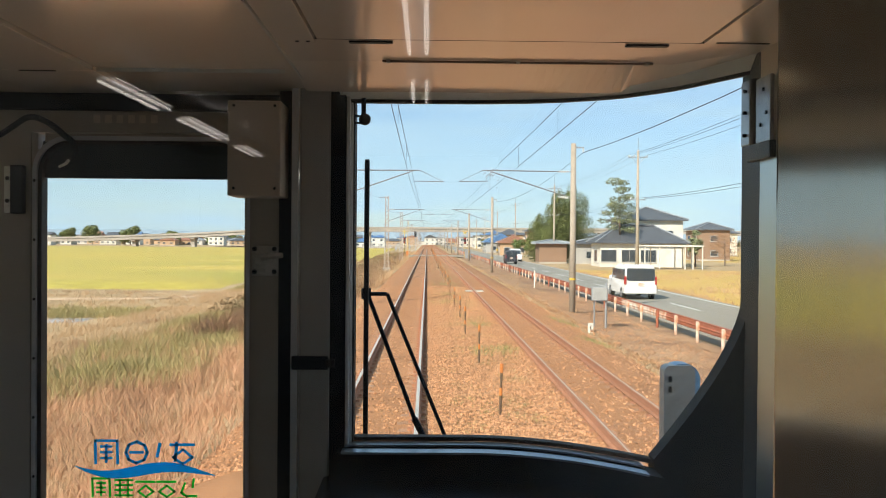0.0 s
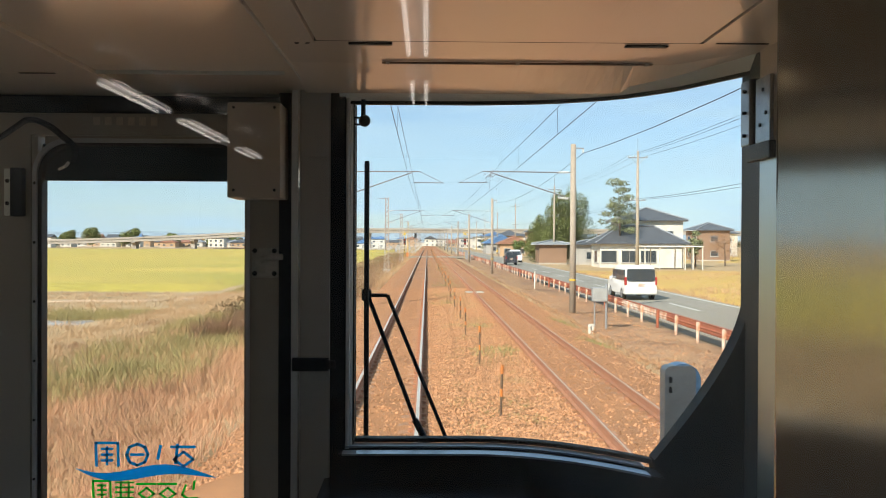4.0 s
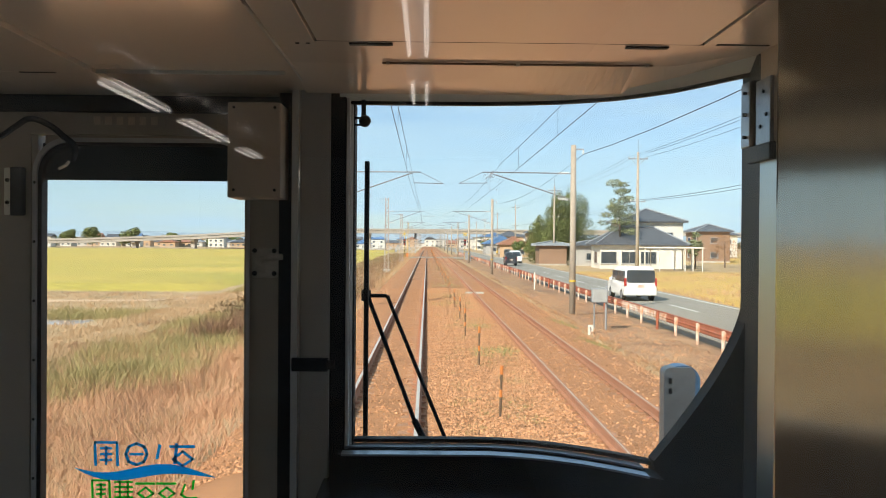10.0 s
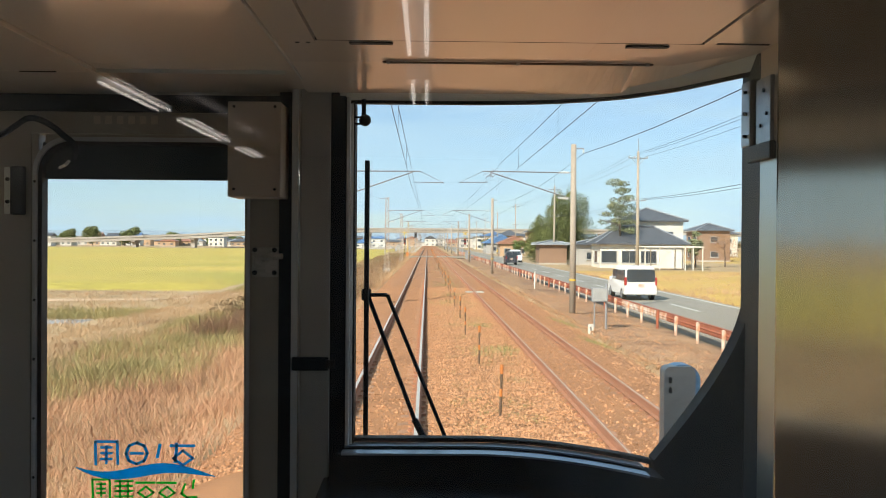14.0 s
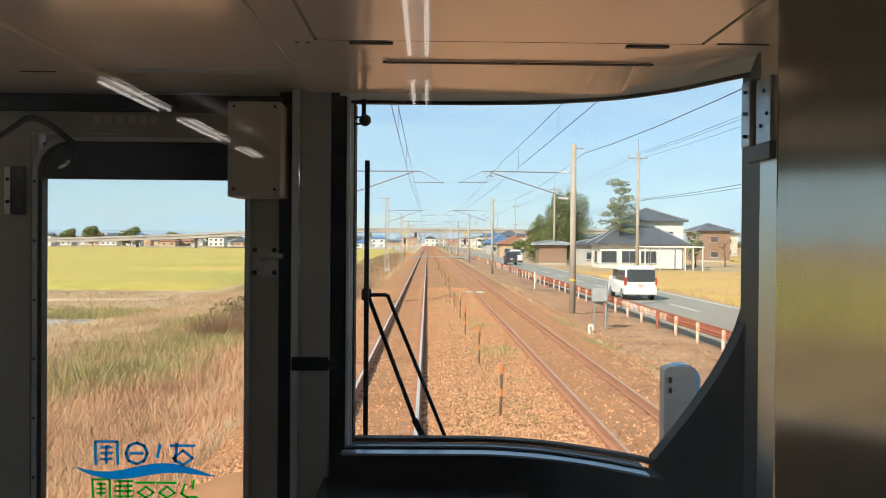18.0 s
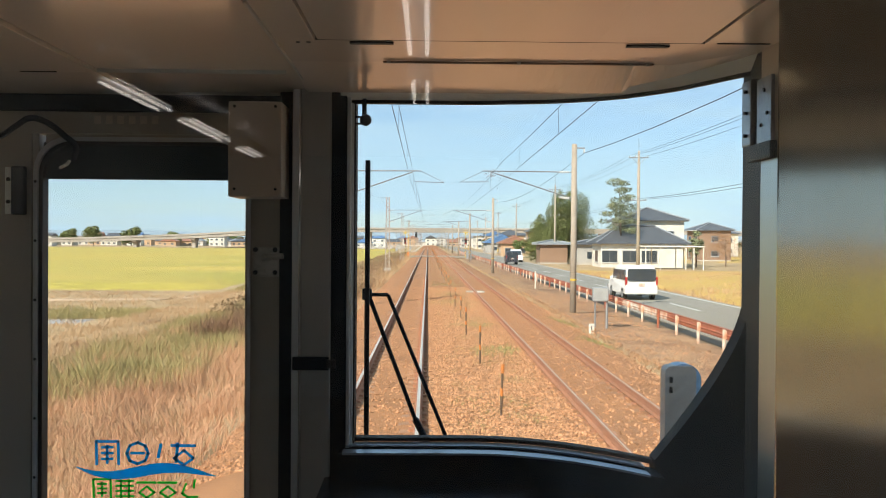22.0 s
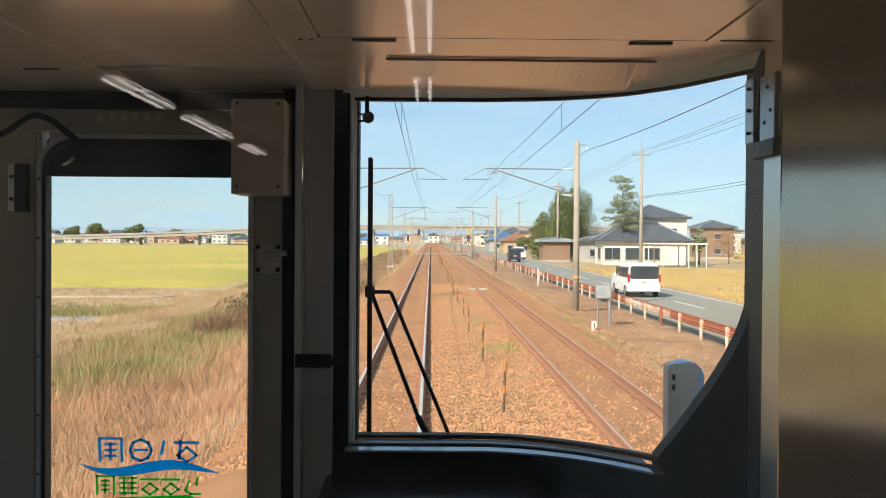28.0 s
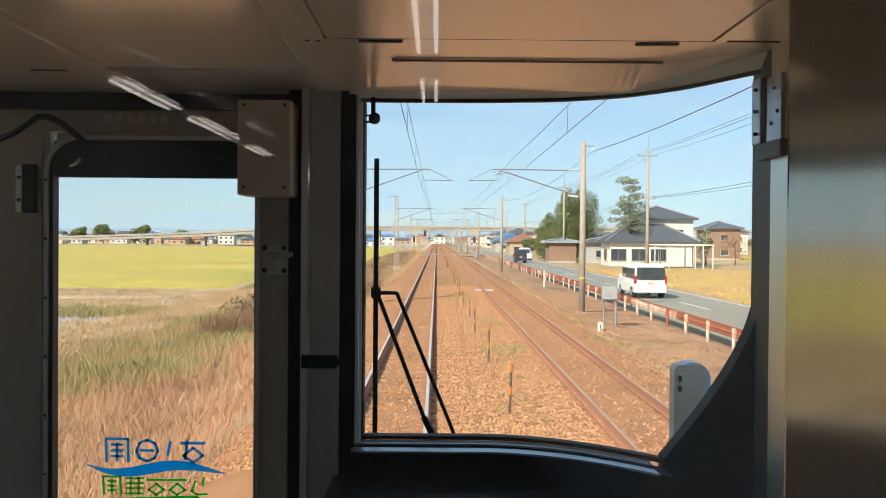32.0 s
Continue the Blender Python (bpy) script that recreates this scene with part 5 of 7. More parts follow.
xs = list(range(-420, 421, 30))
for x0, x1 in zip(xs, xs[1:]):
    z0, z1 = deck_z(x0), deck_z(x1)
    part("girder", prism(B(), [(x0 + 0.03, z0), (x1 - 0.03, z1), (x1 - 0.03, z1 + 1.5), (x0 + 0.03, z0 + 1.5)], -5.0, 5.0), OVERPASS, over)
    part("parapet", prism(B(), [(x0, z0 + 1.5), (x1, z1 + 1.5), (x1, z1 + 2.4), (x0, z0 + 2.4)], -5.4, -5.1), OVERPASS, over)
    if z0 > 3.4 and not (-12 < x0 < 22):
        pier = part("pier", box(B(), x0 - 0.9, x0 + 0.9, -2.5, 2.5, 0.0, z0 - 1.2, 0.08), OVERPASS, over)
        part("pier_cap", prism(B(), [(-2.5, z0 - 1.6), (2.5, z0 - 1.6), (4.6, z0 - 0.6), (4.6, z0 - 0.002), (-4.6, z0 - 0.002), (-4.6, z0 - 0.6)], x0 - 1.0, x0 + 1.0, "x"), OVERPASS, pier)
for x in range(-58, 120, 6):
    part("screen_post", box(B(), x - 0.05, x + 0.05, -5.3, -5.2, deck_z(x) + 2.4, deck_z(x) + 4.6), GALV, over)
for x in (-60, 20, 90):
    lamp = thing("street_lamp", "tall grey street lamp on the overpass", "street lamp", (x, OY, deck_z(x) - 0.02), group="overpass street lamps")
    part("pole", rod(B(), (0, 0, 0), (0, 0, 9), 0.09, 0.06), GALV, lamp)
    part("arm", rod(B(), (0, 0, 9), (1.6, 0, 9.4), 0.05), GALV, lamp)
    part("head", box(B(), 1.4, 2.2, -0.15, 0.15, 9.35, 9.5, 0.03), GALV, lamp)

# ---- fields ----


def field(name, x0, x1, y0, y1, z, material, label, n=40):
    tagged(sheet(name, np.linspace(x0, x1, n), np.linspace(y0, y1, n), lambda X, Y: z + 0.05 * ripple(X, Y, 21, 5) - 0.7 * ((X == X.min()) | (X == X.max()) | (Y == Y.min()) | (Y == Y.max())), material), label, "field", kind="structure")


field("field_left", -190, -16.2, 72, 262, -1.00, RICE, "yellow green field of ripe rice", 60)
field("field_corner", -190, -29.5, 58, 72.4, -1.01, RICE, "near edge of the rice field", 30)
field("field_beside", -190, -40, -90, 40, -1.00, RICE, "yellow green field of ripe rice beside the line", 50)
field("field_nearer", -16.4, -9.0, 120, 262, -1.02, RICE, "yellow green corner of the rice field")
field("field_far", -330, -8.5, 268, 430, -1.12, RICE, "yellow green field of ripe rice farther off")
field("field_strip", -190, -9.0, 262.5, 267.5, -1.05, GOLD, "straw brown strip between the fields", 12)
field("field_right", 15.8, 60, 46, 104, -0.55, GOLD, "golden stubble field beyond the road")
field("field_right_far", 38, 150, 150, 340, -0.75, GOLD, "golden stubble field behind the houses")
PALE_DIRT = mat("pale_dirt", (0.58, 0.42, 0.29), 0.95, col2=(0.46, 0.33, 0.22), scale=0.5, bump=0.4, fine=10)


def track_x(y):
    """Middle of the farm track, which bends away from the line."""
    return np.interp(y, [58.5, 61.3, 64.5, 68.9, 80.0, 122.0], [-36.0, -17.6, -15.2, -13.8, -12.9, -12.4])


yy = np.concatenate([np.linspace(58.5, 61.3, 24), np.linspace(61.5, 122.0, 60)])
uu = np.linspace(-1, 1, 5)
V = np.stack([(track_x(yy)[:, None] + 0.55 * uu[None]).ravel(), (yy[:, None] + 0.75 * uu[None] * (yy[:, None] < 62)).ravel()], 1)
V = np.column_stack([V, ground_z(V[:, 0], V[:, 1]) + 0.06 - 0.3 * (np.abs(np.tile(uu, len(yy))) == 1)])
track_faces = [(5 * i + j, 5 * i + j + 1, 5 * i + j + 6, 5 * i + j + 5) for i in range(len(yy) - 1) for j in range(4)]
tagged(raw("farm_track", V, track_faces, PALE_DIRT, True), "pale dirt farm track bending round the field", "path", kind="structure")
tagged(sheet("ditch_water", np.linspace(-21.5, -16.0, 8), np.linspace(43.0, 46.4, 6), lambda X, Y: ground_z(X, Y) + 0.05 - 0.25 * ((X == X.min()) | (X == X.max()) | (Y == Y.min()) | (Y == Y.max())), mat("muddy_water", (0.40, 0.37, 0.33), 0.22, spec=0.3, scale=0.6)), "small puddle of pale water at the field ditch", "water", kind="structure")
tagged(sheet("far_canal_water", [-420, -60], [432, 447], lambda X, Y: -1.2 + 0 * X, WATER), "pale strip of water before the overpass", "water", kind="structure")
for x0, x1, y0, y1 in ((-120, -12, 500, 545), (-120, -12, 552, 640)):
    tagged(sheet("pond_water", [x0, x1], [y0, y1], lambda X, Y: -1.3 + 0 * X, WATER), "calm blue grey pond beside the line", "water", kind="structure")

# ---- grass ----


def blades(name, x, y, z, h, width, lean, material, label, tip=0.15):
    """Many curved blades of two pieces in one mesh."""
    n = len(x)
    a, la = rng.uniform(0, 6.283, n), rng.uniform(0, 6.283, n)
    dx, dy = np.cos(a) * width, np.sin(a) * width
    lx, ly = np.cos(la) * lean * h, np.sin(la) * lean * h
    base = np.stack([x, y, z], 1)
    side, off = np.stack([dx, dy, 0 * dx], 1), np.stack([lx, ly, 0 * lx], 1)
    up = np.stack([0 * h, 0 * h, h], 1)
    v = np.stack([base - side, base + side, base + up * 0.6 + off * 0.35 + side * 0.8, base + up * 0.6 + off * 0.35 - side * 0.8, base + up + off + side * tip, base + up + off - side * tip], 1)
    f = np.array([(0, 1, 2, 3), (3, 2, 4, 5)])[None] + 6 * np.arange(n)[:, None, None]
    return tagged(raw(name, v.reshape(-1, 3), f.reshape(-1, 4), material), label, "grass", kind="stuff")


def clumps(n, x0, x1, y0, y1, per, spread, power=1.0):
    m = n // per
    cy = y0 + (y1 - y0) * rng.random(m) ** power
    cx = rng.uniform(x0, x1, m)
    return np.repeat(cx, per) + rng.normal(0, spread, m * per), np.repeat(cy, per) + rng.normal(0, spread, m * per)


def grow(name, n, x0, x1, y0, y1, per, spread, hmin, hmax, width, lean, material, label, power=1.0):
    x, y = clumps(n, x0, x1, y0, y1, per, spread, power)
    ok = (x > x0 - 0.5) & (x < x1 + 0.3)
    x, y = x[ok], y[ok]
    h = rng.uniform(hmin, hmax, len(x)) * (0.75 + 0.35 * ripple(x, y, 31, 6))
    blades(name, x, y, ground_z(x, y) - 0.04, h, width, lean, material, label)


grow("dry_grass_stuff", 115000, -15.4, -3.3, 10, 75, 12, 0.24, 0.12, 0.38, 0.0055, 0.75, STRAW, "dry straw coloured grass on the railway bank", 1.3)
grow("side_straw_stuff", 16000, -38, -16, -4, 34, 14, 0.4, 0.15, 0.5, 0.02, 0.6, STRAW, "dry grass between bank and field beside the line")
grow("bank_side_stuff", 15000, -16.5, -3.3, -9, 9, 12, 0.3, 0.15, 0.45, 0.012, 0.7, PINKGRASS, "pinkish brown grass on the bank beside the line")
grow("reed_stuff", 56000, -10.5, -3.3, 10, 70, 20, 0.22, 0.20, 0.62, 0.005, 0.6, PINKGRASS, "pinkish brown reed grass on the railway bank", 1.2)
grow("weed_stuff", 14000, -11.0, -6.0, 20, 44, 240, 0.6, 0.25, 0.80, 0.009, 0.5, WEED, "green weeds among the dry grass")
grow("withered_weed_stuff", 14000, -13, -4.5, 13, 46, 130, 0.5, 0.15, 0.42, 0.007, 0.6, BROWNWEED, "brown withered weeds in patches on the bank", 1.2)
grow("field_edge_stuff", 9000, -30, -15.5, 46, 52, 30, 0.5, 0.2, 0.5, 0.015, 0.5, WEED, "green weeds along the field edge")
grow("headland_stuff", 22000, -34, -14.0, 18, 70, 12, 0.3, 0.15, 0.40, 0.012, 0.6, STRAW, "dry grass before the field")
grow("path_edge_stuff", 5000, -15.6, -14.6, 70, 122, 10, 0.2, 0.2, 0.5, 0.012, 0.5, WEED, "green weeds beside the farm track")
grow("verge_weed_stuff", 30000, 5.6, 8.4, 14, 90, 30, 0.28, 0.04, 0.16, 0.010, 0.9, BROWNWEED, "low brown withered weeds on the verge", 1.5)
grow("verge_straw_stuff", 15000, 5.2, 7.1, 13, 110, 16, 0.16, 0.05, 0.22, 0.010, 0.8, STRAW, "short straw grass by the ballast shoulder", 1.5)
grow("bank_far_stuff", 44000, -9, -3.4, 60, 240, 24, 0.5, 0.4, 0.9, 0.016, 0.5, STRAW, "tall dry grass along the line", 1.3)
grow("bank_brush_stuff", 34000, -8.5, -3.8, 34, 200, 40, 0.5, 0.4, 1.05, 0.012, 0.6, BROWNWEED, "brown withered brush along the line", 1.4)
grow("bank_green_stuff", 14000, -8.0, -3.8, 46, 200, 30, 0.5, 0.3, 0.8, 0.014, 0.6, WEED, "olive weeds along the line", 1.4)
grow("verge_tuft_stuff", 3600, 5.7, 8.4, 14, 100, 30, 0.16, 0.08, 0.24, 0.006, 0.9, STRAW, "dry straw tufts scattered on the verge", 1.6)
grow("road_edge_stuff", 6000, 15.2, 16.2, 24, 120, 10, 0.3, 0.15, 0.35, 0.02, 0.6, STRAW, "dry grass at the road edge", 1.3)
grow("field_stubble_stuff", 24000, 15.8, 34, 28, 100, 8, 0.25, 0.3, 0.55, 0.02, 0.4, STRAW, "golden stubble in the field beyond the road")

spots = [(1.55, 22.5, 0.35), (2.0, 23.2, 0.25), (1.7, 30.0, 0.3), (0.7, 41.0, 0.5), (0.9, 47.0, 0.6), (1.0, 58.0, 0.6), (4.9, 26.0, 0.3), (5.0, 33.0, 0.35)]
sx = np.concatenate([rng.normal(a_, r_, 260) for a_, b_, r_ in spots])
sy = np.concatenate([rng.normal(b_, r_ * 1.6, 260) for a_, b_, r_ in spots])
blades("ballast_weed_stuff", sx, sy, bed_z(sx, sy) - 0.01, rng.uniform(0.03, 0.12, len(sx)), 0.006, 0.7, mat("young_weed", (0.26, 0.30, 0.10), 0.8, col2=(0.18, 0.22, 0.07), scale=2, island=0.3), "low green weeds in the ballast")

for name, n, material, label in (("track_weed_stuff", 6500, WEED, "low green weeds between the tracks"), ("track_straw_stuff", 4000, STRAW, "flat withered grass between the tracks")):
    sx, sy = clumps(n, 0.4, 2.1, 9, 120, 45, 0.17, 1.7)
    blades(name, sx, sy, bed_z(sx, sy) - 0.008, rng.uniform(0.015, 0.075, len(sx)), 0.007, 0.9, material, label)
n = 7000
sx, sy = rng.uniform(4.9, 8.3, n), 9 + 45 * rng.random(n) ** 1.6
scatter_stones("verge_stones", sx, sy, np.maximum(ground_z(sx, sy) + 0.05, bed_z(np.minimum(sx, 5.7), sy)), rng.uniform(0.012, 0.045, n), STONE, "loose stones and clods on the verge")

n = 9000
sx, sy = rng.uniform(-4.3, -2.75, n), 8.5 + 30 * rng.random(n) ** 1.4
keep = rng.random(n) < np.clip((-2.75 - sx) / 1.2, 0.05, 1.0)
sx, sy = sx[keep], sy[keep]
blades("shoulder_stuff", sx, sy, np.maximum(bed_z(sx, sy), ground_z(sx, sy)) - 0.02, rng.uniform(0.06, 0.32, len(sx)), 0.007, 0.8, PINKGRASS, "sparse dry grass on the ballast shoulder")

# ---- trees ----


def leaf_cloud(centres, radii, n, size, flat=1.0):
    """Small leaf faces in clumps, most near each clump's surface."""
    c = np.array(centres, float)
    r = np.array(radii, float)
    w = r ** 2
    k = rng.choice(len(c), n, p=w / w.sum())
    d = rng.normal(size=(n, 3))
    d /= np.linalg.norm(d, axis=1)[:, None]
    rad = r[k] * (0.62 + 0.45 * rng.random(n))
    p = c[k] + d * rad[:, None] * np.array([1, 1, flat])
    u = rng.normal(size=(n, 3))
    u /= np.linalg.norm(u, axis=1)[:, None]
    v = np.cross(u, d + 0.01)
    v /= np.linalg.norm(v, axis=1)[:, None] + 1e-6
    s = size * rng.uniform(0.6, 1.4, n)[:, None]
    q = np.stack([p - u * s, p - v * s * 0.6, p + u * s, p + v * s * 0.6], 1)
    return q.reshape(-1, 3), np.arange(4 * n).reshape(-1, 4)


def tree(name, x, y, h, label, material, crown, trunk=0.2, n=3500, size=0.16, flat=1.0, base=-0.9, bare=0.25, limbs=6):
    """crown: a function that returns clump centres and radii for the height h."""
    t = thing(name, label, "tree" if "shrub" not in name else "shrub", (x, y, base))
    r = random.Random(int(x * 7 + y))
    c, rad = crown(h, r)
    bm = B()
    p = Vector((0, 0, -0.3))
    for i in range(5):
        q = Vector((r.uniform(-0.12, 0.12) * h / 8, r.uniform(-0.12, 0.12) * h / 8, h * 0.9 * (i + 1) / 5))
        rod(bm, p, q, trunk * (1 - i / 5.6), trunk * (1 - (i + 1) / 5.6), 8)
        p = q
    part("trunk", bm, BARK, t, "", True)
    for i in range(min(limbs, len(c))):
        cc = c[i * len(c) // limbs]
        part("limb", rod(B(), (0, 0, max(h * bare, cc[2] - 0.12 * h)), cc, trunk * 0.35, trunk * 0.1, 6), BARK, t)
    v, f = leaf_cloud(c, rad, n, size, flat)
    o = raw("crown", v, f, material)
    o.parent = t
    return t


def column(h, r):
    out = [((r.uniform(-0.1, 0.1) * h, r.uniform(-0.1, 0.1) * h, h * (0.18 + 0.76 * i / 15)), h * (0.17 + 0.04 * math.sin(i * 1.7)) * math.sin(math.pi * (0.30 + 0.60 * i / 15)) + 0.25) for i in range(16)]
    return [o[0] for o in out], [o[1] for o in out]


def layered(h, r):
    c, rad = [], []
    for i in range(7):
        z = h * (0.45 + 0.52 * i / 6)
        for k in range(4 if i < 5 else 2):
            a = r.uniform(0, 6.28)
            d = h * (0.26 - 0.026 * i) * r.uniform(0.3, 1.0)
            c.append((d * math.cos(a), d * math.sin(a), z + r.uniform(-0.3, 0.3)))
            rad.append(h * 0.085 * r.uniform(0.7, 1.3))
    return c, rad


def bushy(h, r):
    c = [(r.uniform(-0.35, 0.35) * h, r.uniform(-0.35, 0.35) * h, h * r.uniform(0.3, 0.85)) for _ in range(12)]
    return c, [h * r.uniform(0.14, 0.24) for _ in c]


tree("conifer", 20.4, 143.0, 11.6, "tall dense green conifer by the sheds", LEAF, column, 0.25, 15000, 0.11)
tree("conifer", 23.4, 146.0, 12.4, "tall dense green conifer by the sheds", LEAF, column, 0.28, 17000, 0.11)
tree("conifer", 18.4, 150.0, 8.0, "tall dense green conifer by the sheds", LEAF, column, 0.22, 9000, 0.11)
tree("pine", 26.3, 124.0, 12.0, "old garden pine with layered crown before the house", PINE, layered, 0.22, 4200, 0.12, 0.45)
tree("pine", 37.4, 126.0, 5.2, "small garden pine beside the carport", PINE, layered, 0.14, 1600, 0.13, 0.55)
tree("autumn_tree", 43.5, 132.0, 5.4, "thin orange autumn tree in the garden", AUTUMN, bushy, 0.12, 1500, 0.075)
tree("shrub", 46.5, 128.0, 3.0, "yellow green garden shrub", HEDGE, bushy, 0.08, 1500, 0.12)
tree("shrub", 20.5, 196.0, 4.2, "round green shrub beside the house", HEDGE, bushy, 0.08, 1800, 0.16)
tree("shrub", 22.0, 330.0, 5.0, "round green shrub beside the road", HEDGE, bushy, 0.1, 1500, 0.2)
tree("autumn_tree", 23.0, 338.0, 6.0, "red autumn tree beside the road", AUTUMN, bushy, 0.12, 1500, 0.2)
for k, (x, y, h) in enumerate(((-205, 560, 13), (-222, 565, 11), (-185, 570, 12), (-160, 575, 9), (-238, 540, 9))):
    tree("far_tree", x, y, h, "broad dark green tree across the fields", LEAF, bushy, 0.35, 2200, 0.5, base=-1.5)
for k in range(26):
    y = pr.uniform(515, 690)
    tree("far_tree", -y * (0.05 + 0.42 * (k + pr.random()) / 26), y, pr.uniform(4, 8), "dark green garden tree across the fields", HEDGE if k % 3 else AUTUMN, bushy, 0.2, 420, 0.5, base=-1.5)
TANBRUSH = mat("tan_brush", (0.40, 0.27, 0.145), 0.9, col2=(0.27, 0.175, 0.09), scale=0.3, island=0.3)
OLIVEBRUSH = mat("olive_brush", (0.27, 0.22, 0.095), 0.9, col2=(0.18, 0.15, 0.065), scale=0.3, island=0.3)
for name, count, leaves, x0, x1, material, label in (("tan_brush_stuff", 520, 60000, -10.5, -4.3, TANBRUSH, "dense tan withered brush along the railway bank"), ("olive_brush_stuff", 150, 17000, -10.0, -4.8, OLIVEBRUSH, "olive green brush among the withered growth")):
    cy = 44 + 200 * rng.random(count) ** 1.4
    cx = rng.uniform(x0, x1, count)
    cr = rng.uniform(0.35, 0.75, count) * (0.7 + 0.4 * np.clip((-4.0 - cx) / 4, 0, 1))
    q, f = leaf_cloud(np.stack([cx, cy, ground_z(cx, cy) + cr * 0.45], 1), cr, leaves, 0.085, 0.8)
    tagged(raw(name, q, f, material), label, "brush", kind="stuff")
# distant hills; the air's haze is put into their blue grey colour
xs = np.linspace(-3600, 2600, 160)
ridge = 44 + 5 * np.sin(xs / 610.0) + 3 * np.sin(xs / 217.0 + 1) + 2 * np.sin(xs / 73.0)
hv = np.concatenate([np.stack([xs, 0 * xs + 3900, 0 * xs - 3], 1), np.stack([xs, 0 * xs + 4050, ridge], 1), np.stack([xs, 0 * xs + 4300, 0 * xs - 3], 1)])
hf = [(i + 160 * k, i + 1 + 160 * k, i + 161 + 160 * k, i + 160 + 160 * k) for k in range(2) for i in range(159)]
tagged(raw("backdrop_hills", hv, hf, mat("haze_tinted_hill", (0.31, 0.39, 0.45), 1.0, col2=(0.27, 0.345, 0.40), scale=0.004, fine=0.05), True), "low hills on the horizon, distance haze painted in as blue", "hills", kind="structure")
n = 9000
x, y = rng.uniform(-900, 700, n), rng.uniform(760, 840, n)
q, f = leaf_cloud(np.stack([x, y, rng.uniform(-1, 5.0, n) * (0.6 + 0.4 * np.sin(x / 37.0))], 1), np.full(n, 2.0), 26000, 1.3)
tagged(raw("far_wood_stuff", q, f, FARTREE), "dark line of woods along the horizon", "woods", kind="stuff")

# ---- vehicles ----


def minivan(name, x, y, turn, paint, label, length=4.5, width=1.70, height=1.78):
    """A tall van: nose towards its +y."""
    t = thing(name, label, "car", (x, y, ROAD_Z), turn)
    L, W, H = length, width / 2, height
    side = [(-L / 2 + 0.04, 0.30), (L / 2 - 0.05, 0.30), (L / 2, 0.62), (L / 2 - 0.12, 0.92), (L / 2 - 0.75, 1.05), (L / 2 - 1.45, H - 0.16), (L / 2 - 1.9, H - 0.03), (-L / 2 + 0.55, H), (-L / 2 + 0.18, H - 0.10), (-L / 2 + 0.02, 1.0), (-L / 2, 0.55)]
    bm = B()
    n = len(side)
    rows = [[bm.verts.new((sx * W * (k if z < 1.0 else k * (1 - 0.14 * (z - 1.0) / (H - 1.0))), yy, z)) for yy, z in side] for sx, k in ((-1, 1.0), (-1, 0.90), (1, 0.90), (1, 1.0))]
    for yy in range(n):
        for z, k in ((1, 0.05), (2, 0.05)):
            rows[z][yy].co.z += 0.035 if side[yy][1] > 1.2 else 0.0
    for i in range(n):
        j = (i + 1) % n
        for a, b in zip(rows, rows[1:]):
            bm.faces.new((a[i], a[j], b[j], b[i]))
    bm.faces.new(rows[0])
    bm.faces.new(rows[3][::-1])
    bmesh.ops.recalc_face_normals(bm, faces=bm.faces)
    bmesh.ops.bevel(bm, geom=[e_ for e_ in bm.edges if e_.calc_face_angle(0) > 0.5], offset=0.035, segments=2, affect="EDGES")
    part("body", bm, paint, t)
    part("rear_window", prism(B(), rounded(-W * 0.86, W * 0.86, 0.99, H - 0.14, 0.10), -L / 2 - 0.012, -L / 2 + 0.06), PANE, t, "dark tinted glass")
    for sx in (-1, 1):
        for y0, y1 in ((-L / 2 + 0.30, -L / 2 + 1.20), (-L / 2 + 1.28, -L / 2 + 2.15), (-L / 2 + 2.22, L / 2 - 1.28)):
            part("side_window", prism(B(), [(y0, 1.04), (y1, 1.04), (y1 - 0.06, H - 0.22), (y0 + 0.05, H - 0.20)], sx * (W - 0.085), sx * (W - 0.012), "x"), PANE, t, "dark tinted glass")
        part("tail_lamp", box(B(), sx * W * 0.88, sx * W * 1.005, -L / 2 - 0.02, -L / 2 + 0.16, 0.80, 1.22, 0.02), TAIL, t, "red tail lamp")
        part("head_lamp", box(B(), sx * W * 0.60, sx * W * 0.94, L / 2 - 0.16, L / 2 - 0.02, 0.68, 0.86, 0.015), HEADLAMP, t, "clear head lamp")
        part("mirror", box(B(), sx * W, sx * (W + 0.16), L / 2 - 1.35, L / 2 - 1.22, 1.0, 1.16, 0.02), paint, t)
        for wy in (-L / 2 + 0.80, L / 2 - 0.82):
            wheel = part("wheel", rod(B(), (sx * (W - 0.20), wy, 0.31), (sx * (W + 0.005), wy, 0.31), 0.31, sides=20), TYRE, t, "black tyre")
            part("rim", rod(B(), (sx * (W - 0.02), wy, 0.31), (sx * (W + 0.012), wy, 0.31), 0.20, sides=14), GALV, wheel, "grey rim")
    part("windscreen", prism(B(), [(L / 2 - 0.72, 1.07), (L / 2 - 1.42, H - 0.19), (L / 2 - 1.40, H - 0.17), (L / 2 - 0.70, 1.09)], -W * 0.82, W * 0.82, "x"), PANE, t, "dark glass")
    part("bumper", box(B(), -W * 0.98, W * 0.98, -L / 2 - 0.03, -L / 2 + 0.15, 0.32, 0.52, 0.04), paint, t)
    part("plate_bar", box(B(), -0.165, 0.165, -L / 2 - 0.022, -L / 2 - 0.006, 0.72, 0.88, 0.004), GUARDWHITE, t, "pale blank plate")
    return t


